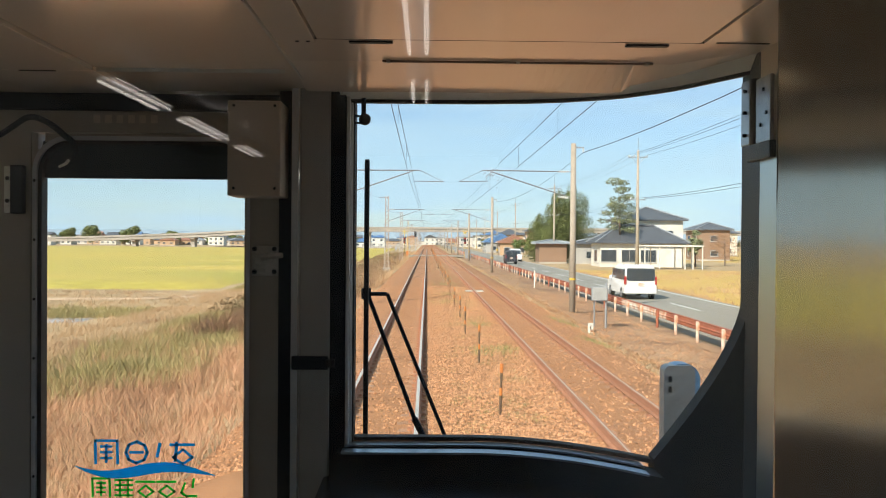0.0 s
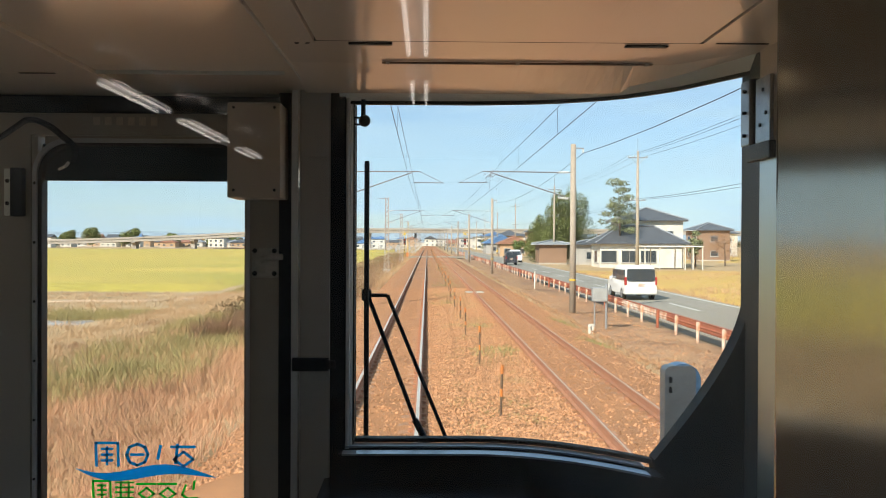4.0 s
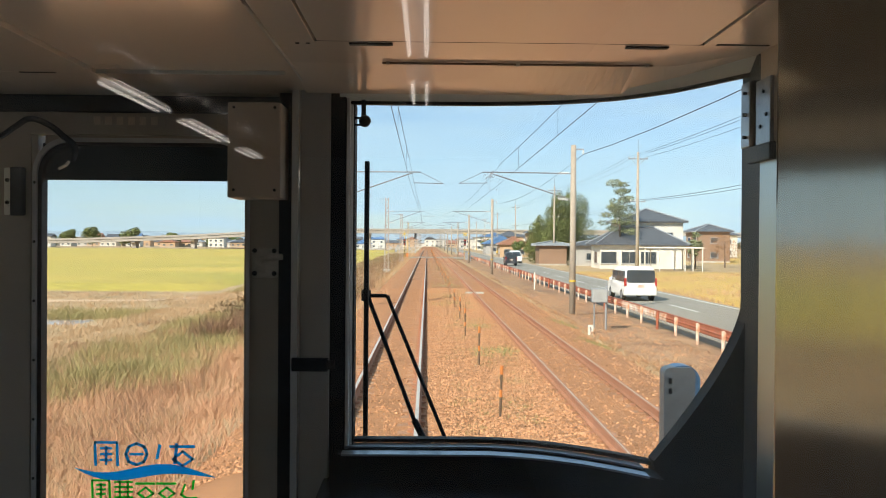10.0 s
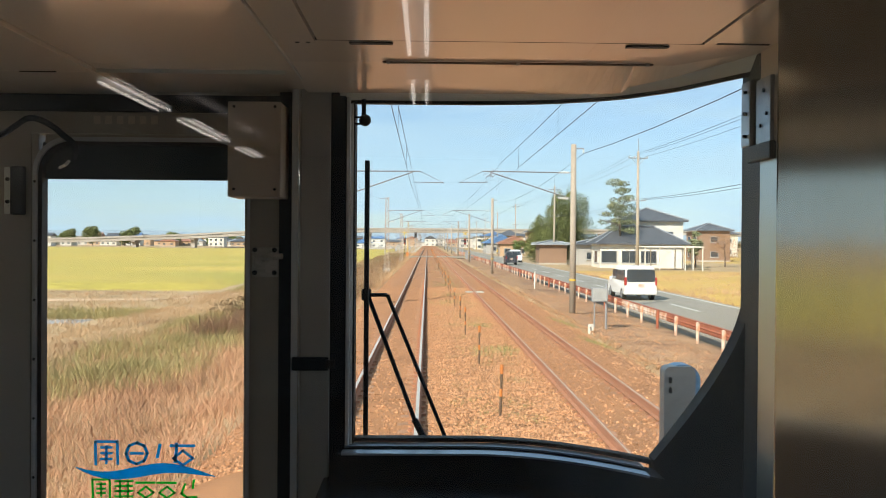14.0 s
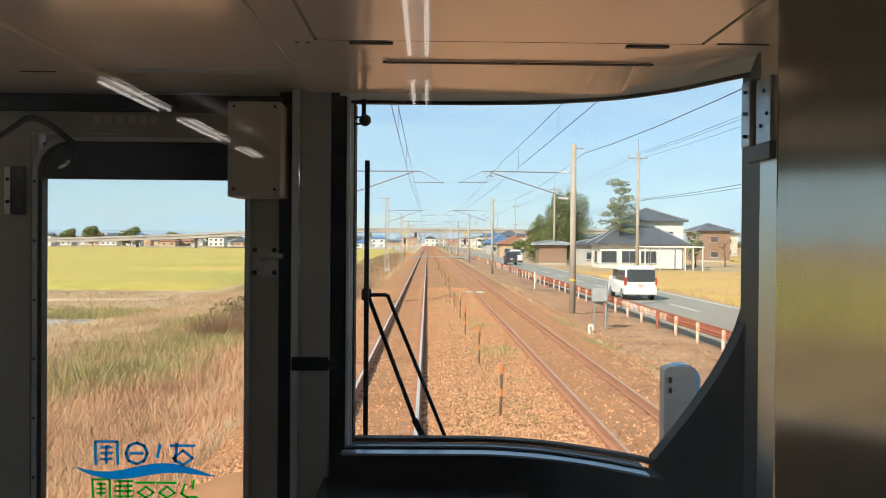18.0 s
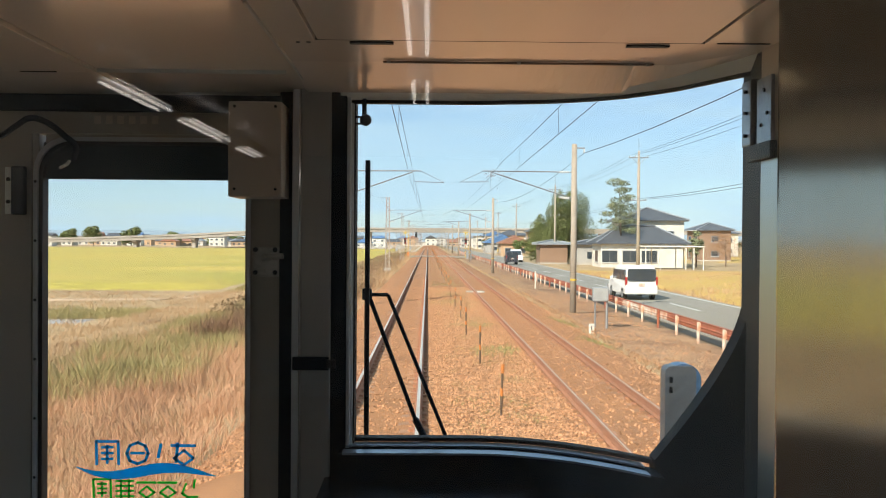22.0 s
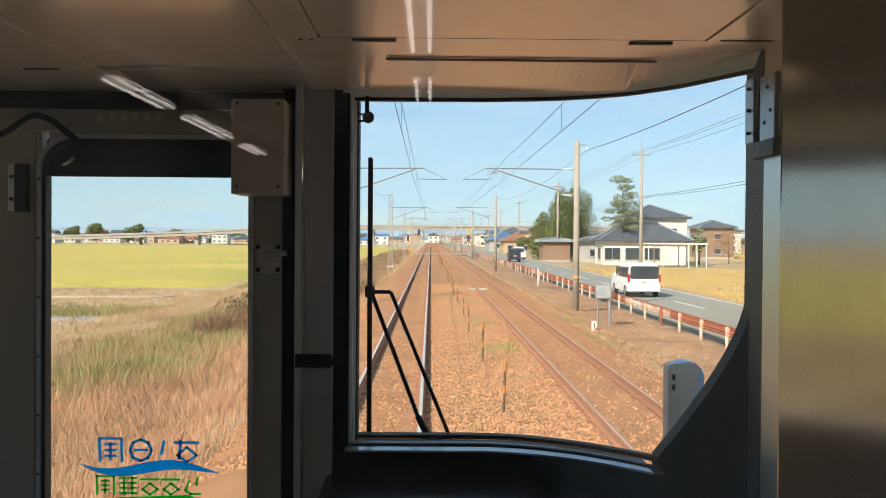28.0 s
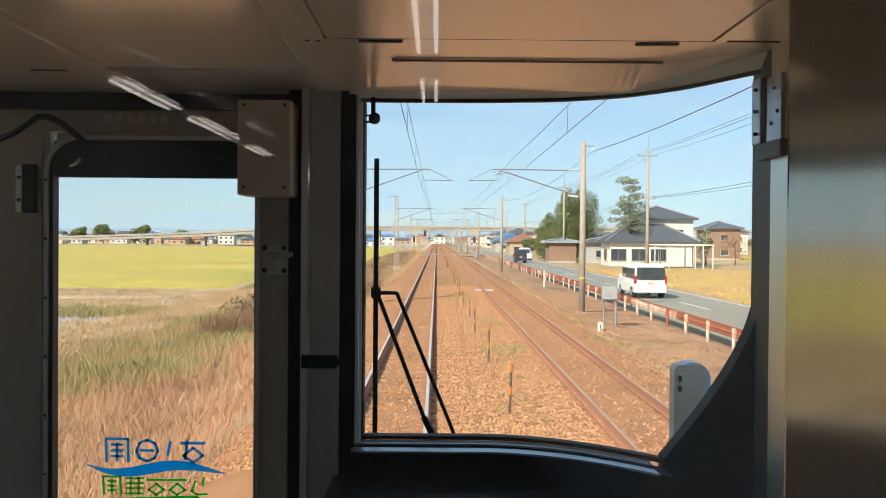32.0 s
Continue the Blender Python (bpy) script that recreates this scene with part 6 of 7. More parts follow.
minivan("van", 11.2, 49.6, 0, CARWHITE, "white minivan on the road, seen with red tail lamps")
minivan("van", 11.2, 122.0, 0, CARDARK, "dark grey van on the road", 3.6, 1.55, 1.75)
minivan("van", 13.4, 138.0, 180, CARWHITE, "white van on the road coming on", 4.4, 1.70, 1.85)

# ---- line-side things ----
cab = thing("signal_box", "grey steel equipment box on two posts beside the line", "equipment box", (6.42, 32.4, -0.52))
part("box", box(B(), -0.52, 0.04, -0.12, 0.12, 1.02, 1.52, 0.02), GALV, cab)
part("door", box(B(), -0.49, 0.01, -0.135, -0.121, 1.05, 1.49, 0.01), HOUSING, cab, "pale grey door")
for x in (-0.42, 0.0):
    part("post", rod(B(), (x, 0, -0.2), (x, 0, 1.02 if x else 1.65), 0.03 if x else 0.045), GALV, cab)
tag = thing("distance_marker", "small white marker plate with dark bar", "marker", (5.55, 30.6, -0.44))
part("plate", box(B(), -0.09, 0.09, -0.03, 0.03, -0.1, 0.30, 0.008), WHITE_WALL, tag)
part("bar", box(B(), -0.02, 0.02, -0.034, -0.0305, 0.08, 0.22), RUBBER, tag)
for x, y in ((7.25, 61.0), (7.3, 172.0), (7.25, 226.0)):
    post = thing("white_post", "slim white marker post on the verge", "post", (x, y, -0.6), group="white verge posts")
    part("post", rod(B(), (0, 0, -0.1), (0, 0, 1.25), 0.05, sides=10), WHITE_WALL, post)
sign = thing("road_sign", "round white road sign with red rim on a grey post", "road sign", (9.25, 262.0, -0.6))
part("post", rod(B(), (0, 0, 0), (0, 0, 2.9), 0.035), GALV, sign)
part("disc", rod(B(), (0, -0.05, 2.6), (0, -0.03, 2.6), 0.24, sides=24), WHITE_WALL, sign)
part("rim", rod(B(), (0, -0.035, 2.6), (0, -0.025, 2.6), 0.30, sides=24), TAIL, sign, "red rim")
part("bar", box(B(), -0.12, 0.12, -0.056, -0.051, 2.52, 2.68), BLUEROOF, sign, "dark blue bar")
pad = thing("concrete_slab", "small pale concrete slab in the ballast", "slab", (2.62, 50.0, -0.19))
part("slab", box(B(), -0.5, 0.5, -0.4, 0.4, 0, 0.08, 0.02), CONCRETE, pad)


def level_crossing(y, width, label):
    """A paved crossing with two signal posts; width along the line."""
    t = thing("level_crossing", label, "level crossing", (1.2, y, -0.30))
    h = width / 2
    part("deck", box(B(), -4.6, 8.0, -h, h, 0.0, 0.275), ASPHALT, t)
    for x in (TC - 1.2, TC - 0.565 + 0.10, TC + 0.565 + 0.10, T2 - 0.565 - 0.8, T2 - 0.565 + 0.10, T2 + 0.565 + 0.10):
        part("panel", box(B(), x - 1.2, x - 1.2 + (0.62 if abs(x - TC) > 1 else 0.9), -h, h, 0.2755, 0.29, 0.004), CONCRETE, t, "worn concrete deck panel")
    for x, yy in ((5.6, -h - 0.8), (-5.4, h + 0.8)):
        sig = part("signal_post", rod(B(), (x, yy, -0.5), (x, yy, 5.0), 0.05), YELLOW, t, "yellow and black post")
        for z in (0.6, 1.2, 1.8):
            part("black_band", rod(B(), (x, yy, z), (x, yy, z + 0.3), 0.052, sides=10), BLACK, sig, "black painted band")
        for z in (2.6, 3.3):
            part("lamp", rod(B(), (x, yy - 0.16, z), (x, yy - 0.08, z), 0.13, sides=14), TAIL, sig, "red signal lamp")
        part("hood", box(B(), x - 0.22, x + 0.22, yy - 0.08, yy + 0.02, 2.4, 3.5, 0.03), RUBBER, sig)
        for a_ in (35, -35):
            o = part("cross_board", box(B(), -0.5, 0.5, -0.02, 0.02, -0.06, 0.06), YELLOW, sig, "striped cross board")
            o.location, o.rotation_euler = (x, yy - 0.12, 4.4), (0, radians(a_), 0)
        gate = part("gate_box", box(B(), x + 0.3, x + 0.75, yy - 0.25, yy + 0.25, -0.3, 0.95, 0.03), ORANGE, t, "orange barrier machine")
        part("barrier", rod(B(), (x + 0.5, yy, 0.8), (x + 0.7, yy, 6.5), 0.04, 0.02), YELLOW, gate, "yellow and black raised barrier")
    return t


level_crossing(166.0, 3.6, "narrow paved level crossing with signal posts and barriers")
level_crossing(-107.0, 9.0, "wide paved level crossing with signal posts and barriers")
hut = thing("relay_cabinet", "grey relay cabinet beside the level crossing", "cabinet", (7.2, 160.0, -0.6))
part("body", box(B(), -0.5, 0.5, -0.35, 0.35, 0, 1.7, 0.03), GALV, hut)
part("roof", box(B(), -0.56, 0.56, -0.42, 0.42, 1.70, 1.78, 0.02), GALV, hut)
for k in range(16):
    x, y = (-5.6 - 2.2 * (k % 5), 210 + 17 * k) if k % 2 else (7.4 + 0.4 * (k % 3), 190 + 15 * k)
    far_pole = thing("lineside_pole", "thin pale steel pole beside the line", "pole", (x, y, -0.8), group="thin lineside poles")
    hh = 4.5 + 1.3 * (k % 4)
    part("pole", rod(B(), (0, 0, -0.4), (0, 0, hh), 0.07, 0.05), GALV, far_pole)
    part("crossarm", box(B(), -0.6, 0.6, -0.04, 0.04, hh - 0.5, hh - 0.42), GALV, far_pole)
    if k % 4 == 1:
        part("box", box(B(), -0.3, 0.3, -0.2, 0.2, 1.0, 1.7, 0.03), GALV, far_pole)
signal = thing("railway_signal", "black railway colour light signal on a lattice post", "signal", (-3.4, 262.0, -0.5))
part("post", rod(B(), (0, 0, 0), (0, 0, 4.6), 0.08), GALV, signal)
part("hood", box(B(), -0.35, 0.35, -0.1, 0.1, 4.2, 5.8, 0.05), RUBBER, signal)
for z in (4.6, 5.05, 5.5):
    part("lens", rod(B(), (0, -0.16, z), (0, -0.1, z), 0.14, sides=14), PANE, signal)
# graveyard before the overpass
for k in range(34):
    x, y = -14 - 4.4 * (k % 8) - pr.uniform(0, 1.2), 448 + 3.6 * (k // 8) + pr.uniform(0, 0.8)
    g = thing("gravestone", "grey granite gravestone on stepped base", "gravestone", (x, y, -1.05), group="graveyard by the overpass")
    hgt = pr.uniform(0.8, 1.4)
    part("base", box(B(), -0.8, 0.8, -0.7, 0.7, -0.6, 0.35, 0.03), CONCRETE, g)
    part("step", box(B(), -0.5, 0.5, -0.45, 0.45, 0.35, 0.75, 0.02), CONCRETE, g)
    part("stone", box(B(), -0.22, 0.22, -0.2, 0.2, 0.75, 0.75 + hgt, 0.03), GREY_WALL, g)


# ---- the stretch already passed, behind the railcar ----
TAN = mat("tan_panel", (0.60, 0.47, 0.36), 0.8, col2=(0.52, 0.40, 0.30), scale=0.7, bump=0.1)
GREY_BROWN = mat("grey_brown_siding", (0.17, 0.15, 0.15), 0.8, col2=(0.135, 0.12, 0.12), scale=0.7, bump=0.1)
RED_SIDING = mat("red_siding", (0.50, 0.13, 0.08), 0.8, col2=(0.42, 0.105, 0.065), scale=0.7, bump=0.1)
PALE_ROOF = mat("pale_metal_roof", (0.58, 0.55, 0.50), 0.5, col2=(0.50, 0.47, 0.42), scale=1.0)
TEAL_ROOF = mat("teal_metal_roof", (0.06, 0.26, 0.30), 0.4, col2=(0.045, 0.20, 0.235), scale=1.0)
SIGN_BLUE = mat("sign_blue", (0.03, 0.14, 0.48), 0.5, scale=3)
SIGN_RED = mat("sign_red", (0.60, 0.04, 0.03), 0.5, scale=3)
STEEL_BLUE = mat("container_blue", (0.08, 0.22, 0.34), 0.6, col2=(0.06, 0.17, 0.26), scale=1.5, bump=0.1)


def air_unit(parent, x, y, z):
    unit = part("air_conditioner", box(B(), x, x + 0.32, y - 0.42, y + 0.42, z, z + 0.58, 0.03), WHITE_WALL, parent, "white air conditioner outdoor unit")
    part("fan_grille", rod(B(), (x + 0.32, y - 0.1, z + 0.29), (x + 0.34, y - 0.1, z + 0.29), 0.23, sides=16), HOUSING, unit)


def right_window(t, x, y, z, w, h):
    """A sliding window on the wall that looks to the line from its far side."""
    win = new("window")
    win.parent = t
    win.location, win.rotation_euler = (x, y, z), (0, 0, radians(90))
    part("frame", ring(B(), [(-w / 2, 0), (w / 2, 0), (w / 2, h), (-w / 2, h)], [(-w / 2 + 0.06, 0.06), (w / 2 - 0.06, 0.06), (w / 2 - 0.06, h - 0.06), (-w / 2 + 0.06, h - 0.06)], -0.05, 0.02), FRAME, win)
    for k in (0, 1):
        part("pane", box(B(), -w / 2 + 0.08 + k * (w / 2 - 0.06), -0.02 + k * (w / 2 - 0.06), -0.03, -0.01, 0.07, h - 0.07), PANE, win, "dark glass")


def apartment(x, y, d, units, wall, patch, roof, label):
    """A two-storey row of flats along the line, its windows towards it; x: the face towards the line."""
    t = thing("apartment_house", label, "apartment house", (x, y, -1.2))
    w = 9.0
    part("wall", box(B(), -w, 0, 0, d, -0.3, 5.9), wall, t)
    part("plinth", box(B(), -w - 0.03, 0.03, -0.03, d + 0.03, -0.3, 0.3), CONCRETE, t, "grey concrete plinth")
    part("roof", hip_roof(B(), -w, 0, 0, d, 6.08, 2.4, gable=True), roof, t)
    for e in (0.0, d - 0.1):
        part("gable", prism(B(), [(-w, 5.9), (0, 5.9), (-w / 2, 8.0)], e, e + 0.1), wall, t)
    for k in range(units):
        yc = d * (k + 0.5) / units
        if k % 3 == 0:
            part("pale_panel", box(B(), 0.004, 0.05, yc - 1.6, yc + 1.6, 0.3, 3.0), patch, t, "pale grey wall panel")
        right_window(t, 0.05, yc - 0.2, 3.6, 1.7, 1.7)
        right_window(t, 0.06, yc - 0.2, 0.8, 1.7, 1.7)
        air_unit(t, 0.06, yc - 0.2, 2.75)
        part("drain_pipe", rod(B(), (0.1, yc - 1.3, 0.0), (0.1, yc - 1.3, 5.7), 0.04), WHITE_WALL, t, "white drain pipe")
    return t


def rail_fence(x, y0, y1, label):
    t = thing("railing", label, "railing", (x, y0, -1.2))
    for k in range(int((y1 - y0) / 3) + 1):
        part("post", rod(B(), (0, 3 * k, 0), (0, 3 * k, 1.15), 0.03), GALV, t)
    for z in (0.6, 1.1):
        part("rail", rod(B(), (0, 0, z), (0, y1 - y0, z), 0.025), GALV, t)


def pole_sign(name, x, y, h, w, tall, faces, label, z0=None):
    """A sign board of stacked coloured fields on one post, its writing as plain bars."""
    t = thing(name, label, "sign", (x, y, -0.6))
    top = h
    part("post", rod(B(), (0, 0.12, -0.2), (0, 0.12, h), 0.07), GALV, t)
    part("board", box(B(), -w / 2, w / 2, -0.06, 0.05, h - tall, h, 0.02), WHITE_WALL, t, "white sign board")
    n = len(faces)
    for k, m in enumerate(faces):
        z = h - tall * (k + 0.5) / n
        part("field", box(B(), -w / 2 + 0.06, w / 2 - 0.06, -0.075, -0.061, z - tall / n * 0.4, z + tall / n * 0.4), m, t, "coloured sign field")
        part("bar", box(B(), -w / 3, w / 3, -0.085, -0.076, z - tall / n * 0.12, z + tall / n * 0.12), WHITE_WALL, t, "plain white bar")
    return t


def container(x, y, d, paint, label):
    t = thing("container", label, "container", (x, y, -1.1))
    part("shell", box(B(), -2.4, 0, 0, d, 0.1, 2.6, 0.02), paint, t)
    for k in range(int(d / 0.3)):
        part("rib", box(B(), 0.001, 0.04, 0.1 + 0.3 * k, 0.22 + 0.3 * k, 0.2, 2.5), paint, t)
    part("roof", box(B(), -2.46, 0.06, -0.06, d + 0.06, 2.602, 2.68, 0.01), GREYROOF, t)


# left of the line
field("field_ochre", -60, -9.5, -425, -352, -1.0, GOLD, "golden yellow field of ripe rice", 30)
field("field_brown", -45, -9.5, -350, -262, -1.0, mat("brown_stubble", (0.42, 0.25, 0.13), 0.9, col2=(0.33, 0.19, 0.095), scale=0.2, bump=1.0, fine=5), "brown overgrown field beside the line", 30)
h2 = house(-62, -330, 12, 14, 2, TAN, DARKROOF, "tan two-storey house with dark hipped roof", rise=2.0, base=-1.2)
for y in (3.0, 8.0):
    for z in (0.95, 3.7):
        right_window(h2, 12.03, y, z, 1.6, 1.2)
red = apartment(-66, -306, 44, 9, BROWN_WALL, RED_SIDING, REDROOF, "long red brown two-storey apartment house with a red gable")
part("gable_face", box(B(), -9.0, 0, -0.09, -0.01, 3.0, 5.9), RED_SIDING, red, "bright red gable wall")
block = thing("hospital_block", "tall white concrete block with dark slit windows", "building", (-150, -300, -1.2))
part("wall", box(B(), -24, 0, 0, 40, 0, 17), WHITE_WALL, block)
for k in range(8):
    part("slit_window", box(B(), 0.002, 0.08, 2.5 + 4.8 * k, 4.0 + 4.8 * k, 9.0, 16.0), PANE, block, "dark tall window")
    part("pilaster", box(B(), 0.002, 0.5, 4.6 + 4.8 * k, 5.2 + 4.8 * k, 0.0, 17.2), WHITE_WALL, block)
apartment(-23.5, -262, 46, 9, GREY_BROWN, GREY_WALL, GREYROOF, "dark grey brown two-storey apartment row with grey roof")
rail_fence(-20.5, -266, -212, "white steel railing before the apartment row")
h3 = house(-58, -150, 9, 10, 2, TAN, DARKROOF, "tan two-storey house with a chimney", rise=1.6, base=-1.2)
part("chimney", box(B(), 4.0, 4.9, 4.0, 4.9, 6.0, 8.8, 0.03), CONCRETE, h3, "square grey chimney")
for y in (2.5, 7.0):
    for z in (0.95, 3.7):
        right_window(h3, 9.03, y, z, 1.4, 1.2)
house(-76, -168, 14, 12, 2, GREY_WALL, DARKROOF, "grey two-storey house with broad dark roof", rise=2.2, base=-1.2)
barn = house(-40, -127, 14, 12, 2, TAN, PALE_ROOF, "tan windowless storehouse with pale metal roof", rise=1.6, gable=True, base=-1.2, name="storehouse", windows=False)
right_window(barn, 14.03, 6.0, 3.4, 1.3, 1.4)
container(-22.0, -121, 11.0, TAN, "tan ribbed steel container with rust stains")
container(-20.0, -131.5, 5.0, TAN, "tan ribbed steel container with rust stains")
container(-23.5, -108.0, 6.0, STEEL_BLUE, "blue grey steel container")
tree("shrub", -17.5, -152, 4.6, "broad dark green evergreen shrub in dry grass", HEDGE, bushy, 0.12, 5200, 0.13, base=-1.2)
tree("bare_tree", -21.5, -156, 6.5, "bare old tree with a few red leaves", AUTUMN, layered, 0.26, 260, 0.09, base=-1.2, limbs=16)
for x, y, turn in ((-13.5, -104.5, -90), (-19.5, -104.5, -90)):
    car = minivan("van", x, y, turn, CARDARK, "black van waiting before the level crossing", 3.5, 1.50, 1.70)
    car.location.z = -0.62
tagged(sheet("side_road", np.linspace(-90, -3.4, 30), [-110.6, -110.4, -103.6, -103.4], lambda X, Y: np.interp(X, [-90, -14, -3.4], [-0.9, -0.66, -0.04]) - 0.4 * ((Y < -110.5) | (Y > -103.5)), ASPHALT, False), "grey side road running to the level crossing", "road", kind="structure")
tagged(sheet("side_road_lower", np.linspace(9.0, 60, 10), [-110.6, -110.4, -103.6, -103.4], lambda X, Y: ROAD_Z + 0.006 - 0.4 * ((Y < -110.5) | (Y > -103.5)), ASPHALT, False), "grey side road beyond the main road", "road", kind="structure")
for x, y, h in ((-6.5, -100.5, 9.0), (-5.6, -97.5, 10.0)):
    post = thing("concrete_pole", "tan concrete pole beside the level crossing", "pole", (x, y, -0.9), group="poles by the level crossing")
    part("pole", rod(B(), (0, 0, -0.4), (0, 0, h), 0.17, 0.13, 14), POLE, post, "", True)
    for z in (3.2, 4.1):
        part("band", rod(B(), (0, 0, z), (0, 0, z + 0.06), 0.18, sides=14), GALV, post, "steel band")
    part("switch_box", box(B(), 0.16, 0.5, -0.2, 0.2, 3.1, 4.1, 0.02), WHITE_WALL, post, "white switch box")
    part("number_bar", box(B(), -0.09, 0.09, -0.175, -0.15, 5.6, 6.0), WHITE_WALL, post, "plain white bar")
rail_fence(-15.0, -92, -62, "pale steel fence round a field basin")
board = thing("marker_pole", "grey concrete pole with a yellow plate and ribbed sleeve", "pole", (-4.6, -17.0, -0.6))
part("pole", rod(B(), (0, 0, -0.4), (0, 0, 8.5), 0.16, 0.12, 14), POLE, board, "", True)
part("sleeve", rod(B(), (0, 0, 3.8), (0, 0, 5.4), 0.19, sides=16), FRAME, board, "pale ribbed sleeve")
part("plate", box(B(), 0.2, 0.55, -0.02, 0.0, 2.5, 3.0, 0.004), YELLOW, board, "yellow plate")
part("stripe", box(B(), 0.2, 0.55, -0.024, -0.021, 2.86, 2.96), SIGN_RED, board, "red stripe")
for x, y in ((-5.2, -44.0), (-4.9, -58.0)):
    cabinet = thing("switch_cabinet", "white steel cabinet on a post in the grass", "cabinet", (x, y, -0.8), group="white lineside cabinets")
    part("post", rod(B(), (0, 0, -0.3), (0, 0, 1.1), 0.05), GALV, cabinet)
    part("box", box(B(), -0.4, 0.4, -0.25, 0.25, 1.1, 1.8, 0.02), WHITE_WALL, cabinet)
    part("door", box(B(), -0.36, 0.36, -0.265, -0.251, 1.14, 1.76, 0.005), HOUSING, cabinet, "grey door")

# right of the line and road
wh = house(24, -215, 14, 46, 1, WHITE_WALL, TEAL_ROOF, "long low hall with teal metal roof", rise=2.2, gable=True, name="warehouse", floor_h=3.4)
house(24, -290, 10, 9, 2, TAN, DARKROOF, "tan two-storey house with dark roof", rise=1.8, gable=True)
for k in range(7):
    tree("pine", 24 + 1.5 * (k % 2), -276 + 4.5 * k, 4.6 + 0.5 * (k % 3), "small pruned garden pine in a row", PINE if k != 2 else AUTUMN, layered, 0.12, 1100, 0.14, 0.6)
office = thing("office_building", "white and grey flat-roofed office with slanted grey front", "building", (23, -160, -0.7))
part("wall", box(B(), 0, 16, 4, 18, -0.3, 6.4), WHITE_WALL, office)
part("front", prism(B(), [(0.6, -0.3), (7.0, -0.3), (7.0, 7.2), (-0.4, 7.2)], 0, 3.998), GREY_WALL, office, "grey slanted front block")
part("roof", box(B(), -0.2, 16.2, 3.8, 18.2, 6.402, 6.6), GREYROOF, office)
for x in (2.5, 9.5, 13.0):
    house_window(office, "y", x, 3.8, 1.9, 1.6, 0, 16, 0 if x < 7 else 4, 18)
hedge = thing("hedge", "clipped bright green box hedge before the office", "hedge", (18.2, -168, -0.75))
hq, hf2 = leaf_cloud([(0.2 * (k % 3), 0.45 * k, 0.35 + 0.5 * (k % 4)) for k in range(40)], [0.75] * 40, 7000, 0.10)
o = raw("foliage", hq, hf2, HEDGE)
o.parent = hedge
house(22, -188, 10, 9, 1, TAN, DARKROOF, "tan single-storey house with steep dark roof", rise=3.2, gable=True, floor_h=3.0)
station = thing("filling_station", "filling station with flat white canopy on posts", "filling station", (24, -92, -0.6))
part("canopy", box(B(), 0, 14, 0, 12, 4.6, 5.5, 0.04), WHITE_WALL, station, "cream flat canopy")
for x in (2.5, 11.5):
    for y in (2.5, 9.5):
        part("post", box(B(), x - 0.2, x + 0.2, y - 0.2, y + 0.2, -0.2, 4.6, 0.02), WHITE_WALL, station)
for x in (4.5, 9.0):
    part("pump", box(B(), x - 0.4, x + 0.4, 5.6, 6.2, -0.05, 1.8, 0.04), SIGN_RED, station, "red fuel pump")
shop = house(28, -78, 22, 12, 1, BROWN_WALL, GREYROOF, "low brown shop with solar panels on its roof", rise=2.0, gable=True, name="shop", floor_h=4.0)
for k in range(6):
    solar = part("solar_panel", box(B(), -1.6, 1.6, -2.4, 2.4, 0.0, 0.05), PANE, shop, "dark solar panel")
    solar.location, solar.rotation_euler = (2.5 + 3.4 * k, 2.6, 5.75), (radians(16.5), 0, 0)
pole_sign("price_sign", 17.5, -70, 4.6, 1.5, 3.6, [WHITE_WALL, SIGN_BLUE, SIGN_BLUE, SIGN_BLUE], "white and blue pole sign beside the road")
pole_sign("station_sign", 20.0, -98, 9.5, 2.6, 2.6, [SIGN_RED], "large square red and white pole sign")
pole_sign("roadside_sign", 16.2, 24.0, 4.4, 0.55, 2.6, [SIGN_RED, SIGN_BLUE], "tall narrow red and blue pole sign")
pole_sign("roadside_sign", 18.6, 14.0, 4.4, 0.7, 2.4, [YELLOW], "tall narrow yellow pole sign")
pole_sign("roadside_sign", 17.0, -14.0, 5.0, 1.3, 1.6, [SIGN_BLUE, WHITE_WALL], "blue and white pole sign")
stop = thing("stop_sign", "red triangular stop sign on a bent white pole", "road sign", (15.6, -112, -0.6))
part("pole", rod(B(), (0, 0, 0), (0, 0, 5.2), 0.06), GALV, stop)
part("arm", rod(B(), (0, 0, 5.2), (-2.4, 0, 5.6), 0.05), GALV, stop)
part("board", box(B(), -2.95, -1.85, -0.04, -0.02, 4.9, 6.1, 0.01), WHITE_WALL, stop, "white board")
part("triangle", prism(B(), [(-2.9, 6.0), (-1.9, 6.0), (-2.4, 5.05)], -0.055, -0.042), SIGN_RED, stop, "red triangle")
part("bar", box(B(), -2.65, -2.15, -0.062, -0.056, 5.62, 5.74), WHITE_WALL, stop, "plain white bar")
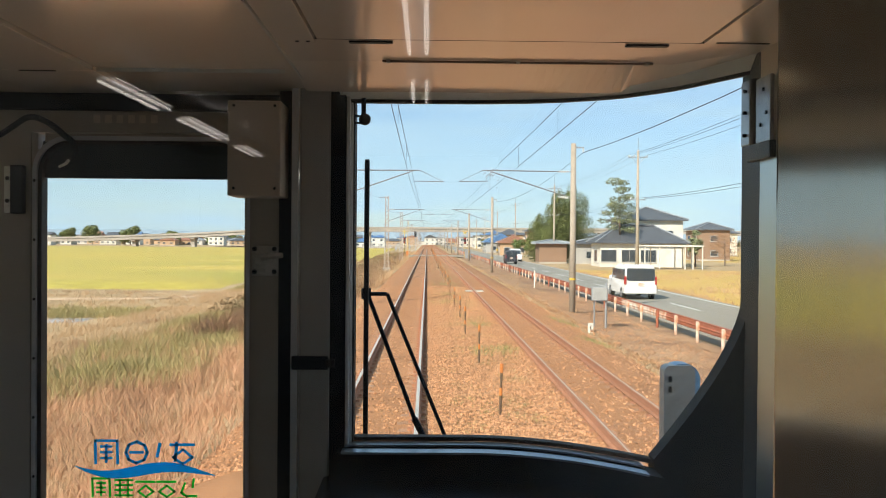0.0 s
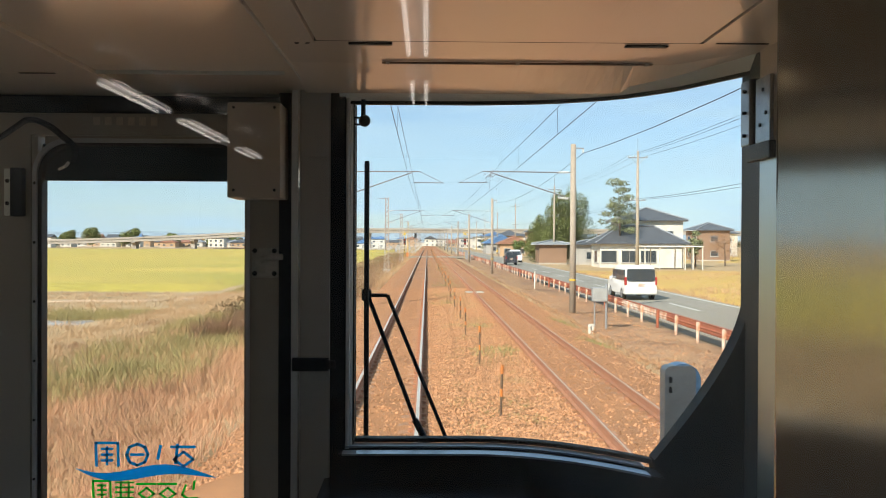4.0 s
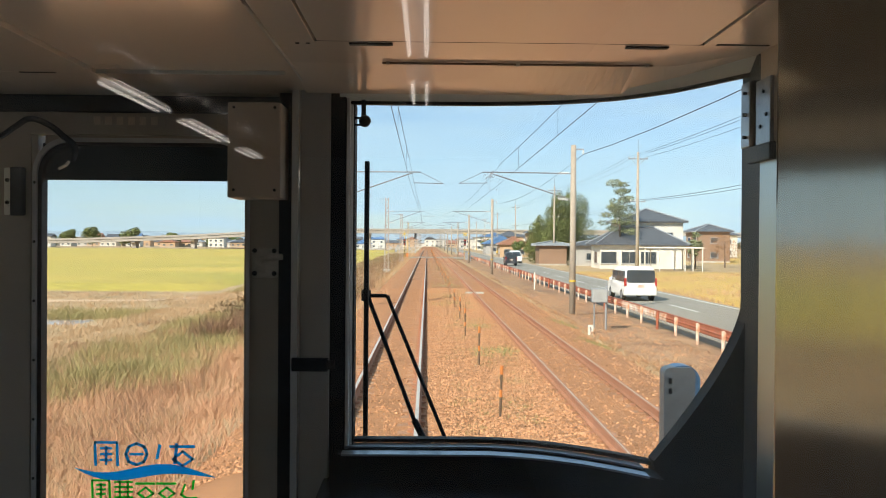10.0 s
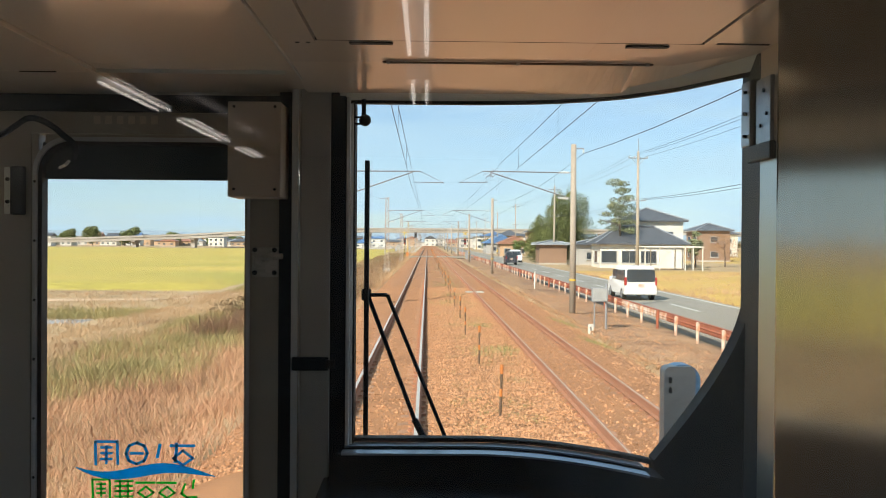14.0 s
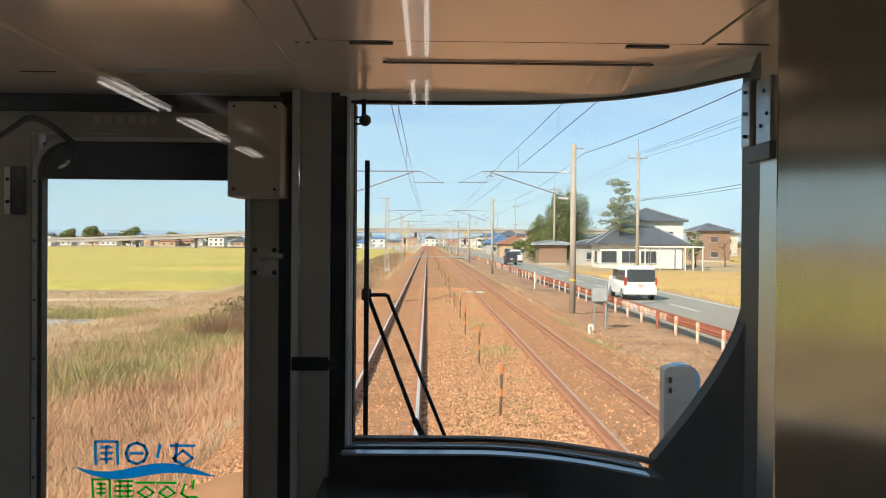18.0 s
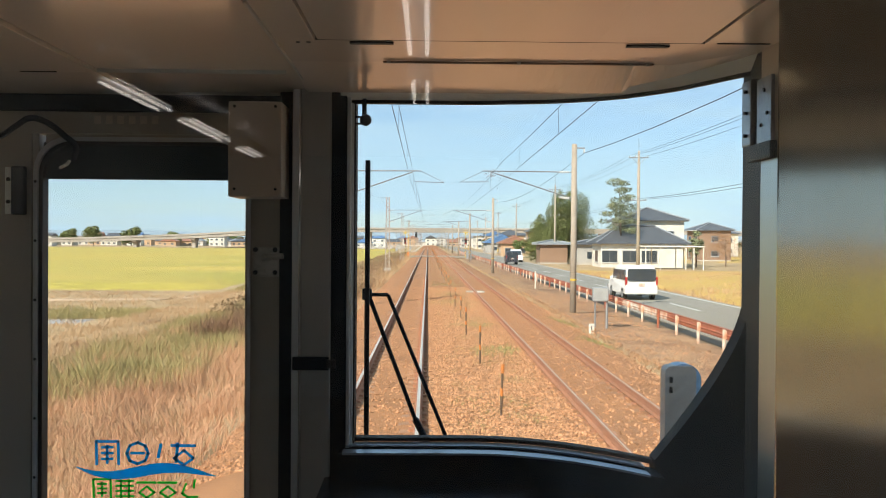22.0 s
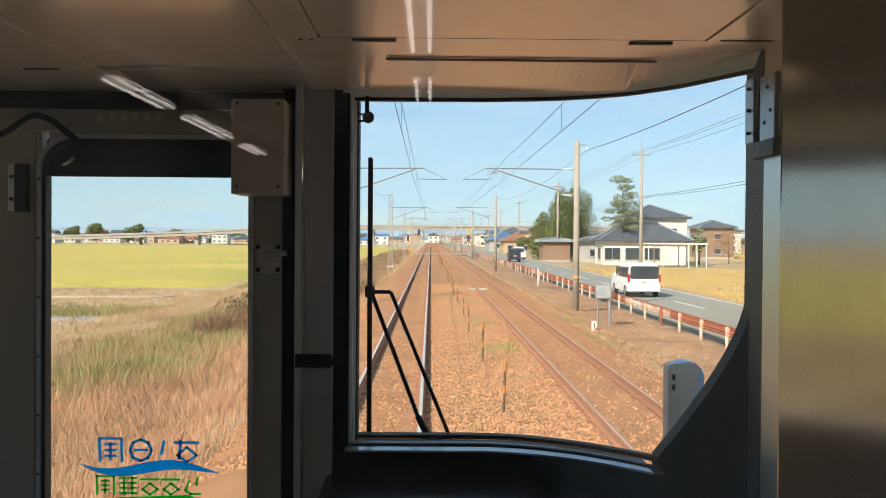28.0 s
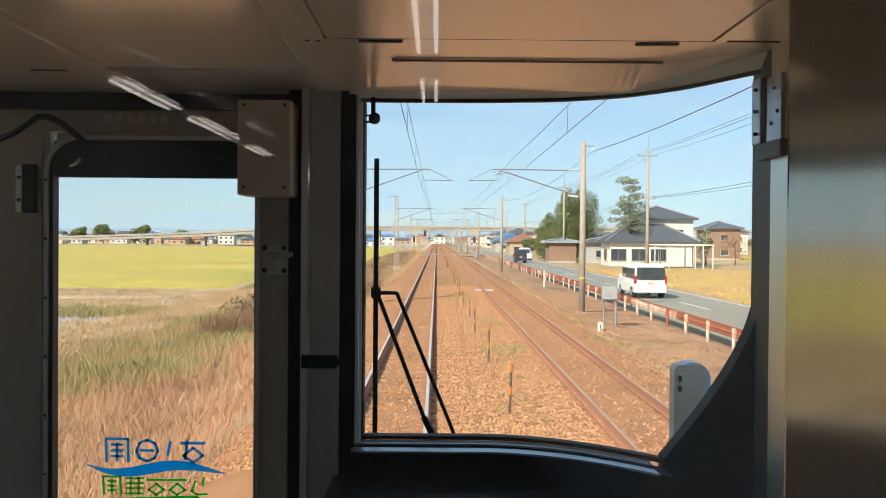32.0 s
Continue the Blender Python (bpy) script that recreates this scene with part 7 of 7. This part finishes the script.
for x, y, paint, label in ((21.0, -84, CARWHITE, "white van parked before the filling station"), (25.5, -98, CARDARK, "dark van parked before the filling station"), (29.0, -98, CARWHITE, "white van parked before the filling station")):
    minivan("van", x, y, 75, paint, label, 3.6, 1.55, 1.75).location.z = -0.75
stand = thing("transformer_stand", "concrete posts carrying a platform with grey transformers", "transformer", (7.5, -62, -0.6))
for x, y in ((-0.4, 0), (0.5, 0.2), (-0.4, 2.6), (0.5, 2.8)):
    part("post", rod(B(), (x, y, -0.3), (x, y, 9.5), 0.15, 0.13, 12), POLE, stand, "", True)
part("platform", box(B(), -1.0, 1.6, -0.3, 3.2, 4.6, 4.78, 0.02), GALV, stand, "steel platform")
for y in (0.8, 1.9):
    tank = part("transformer", rod(B(), (0.0, y, 4.78), (0.0, y, 6.2), 0.36, sides=18), GALV, stand, "grey transformer tank", True)
    for x in (-0.18, 0.18):
        part("bushing", rod(B(), (x, y, 6.2), (x, y, 6.7), 0.07, 0.04), PORCELAIN, tank, "white ribbed bushing")
for k in range(6):
    part("guard_post", rod(B(), (1.55, -0.2 + 0.65 * k, 4.78), (1.55, -0.2 + 0.65 * k, 5.8), 0.025), GALV, stand)
brown = house(15.9, 26.0, 22, 16.0, 2, BROWN_WALL, GREYROOF, "large brown metal warehouse with low gable", rise=1.5, gable=True, name="warehouse", windows=False, floor_h=3.0)
solid("wall_yard", box(B(), 15.7, 15.9, 42.3, 44.4, -0.8, 0.75), CONCRETE, "grey concrete block wall along the road", "wall")
mirror = thing("traffic_mirror", "round orange traffic mirror on a bent orange pole", "traffic mirror", (9.2, -178, -0.6))
part("pole", rod(rod(B(), (0, 0, 0), (0, 0, 2.3), 0.045), (0, 0, 2.3), (-0.4, 0, 2.9), 0.045), ORANGE, mirror)
part("back", rod(B(), (-0.4, -0.10, 3.1), (-0.4, 0.0, 3.1), 0.42, 0.34, 24), ORANGE, mirror, "orange round back")
part("face", rod(B(), (-0.4, 0.002, 3.1), (-0.4, 0.03, 3.1), 0.36, sides=24), CHROME, mirror, "polished mirror face")
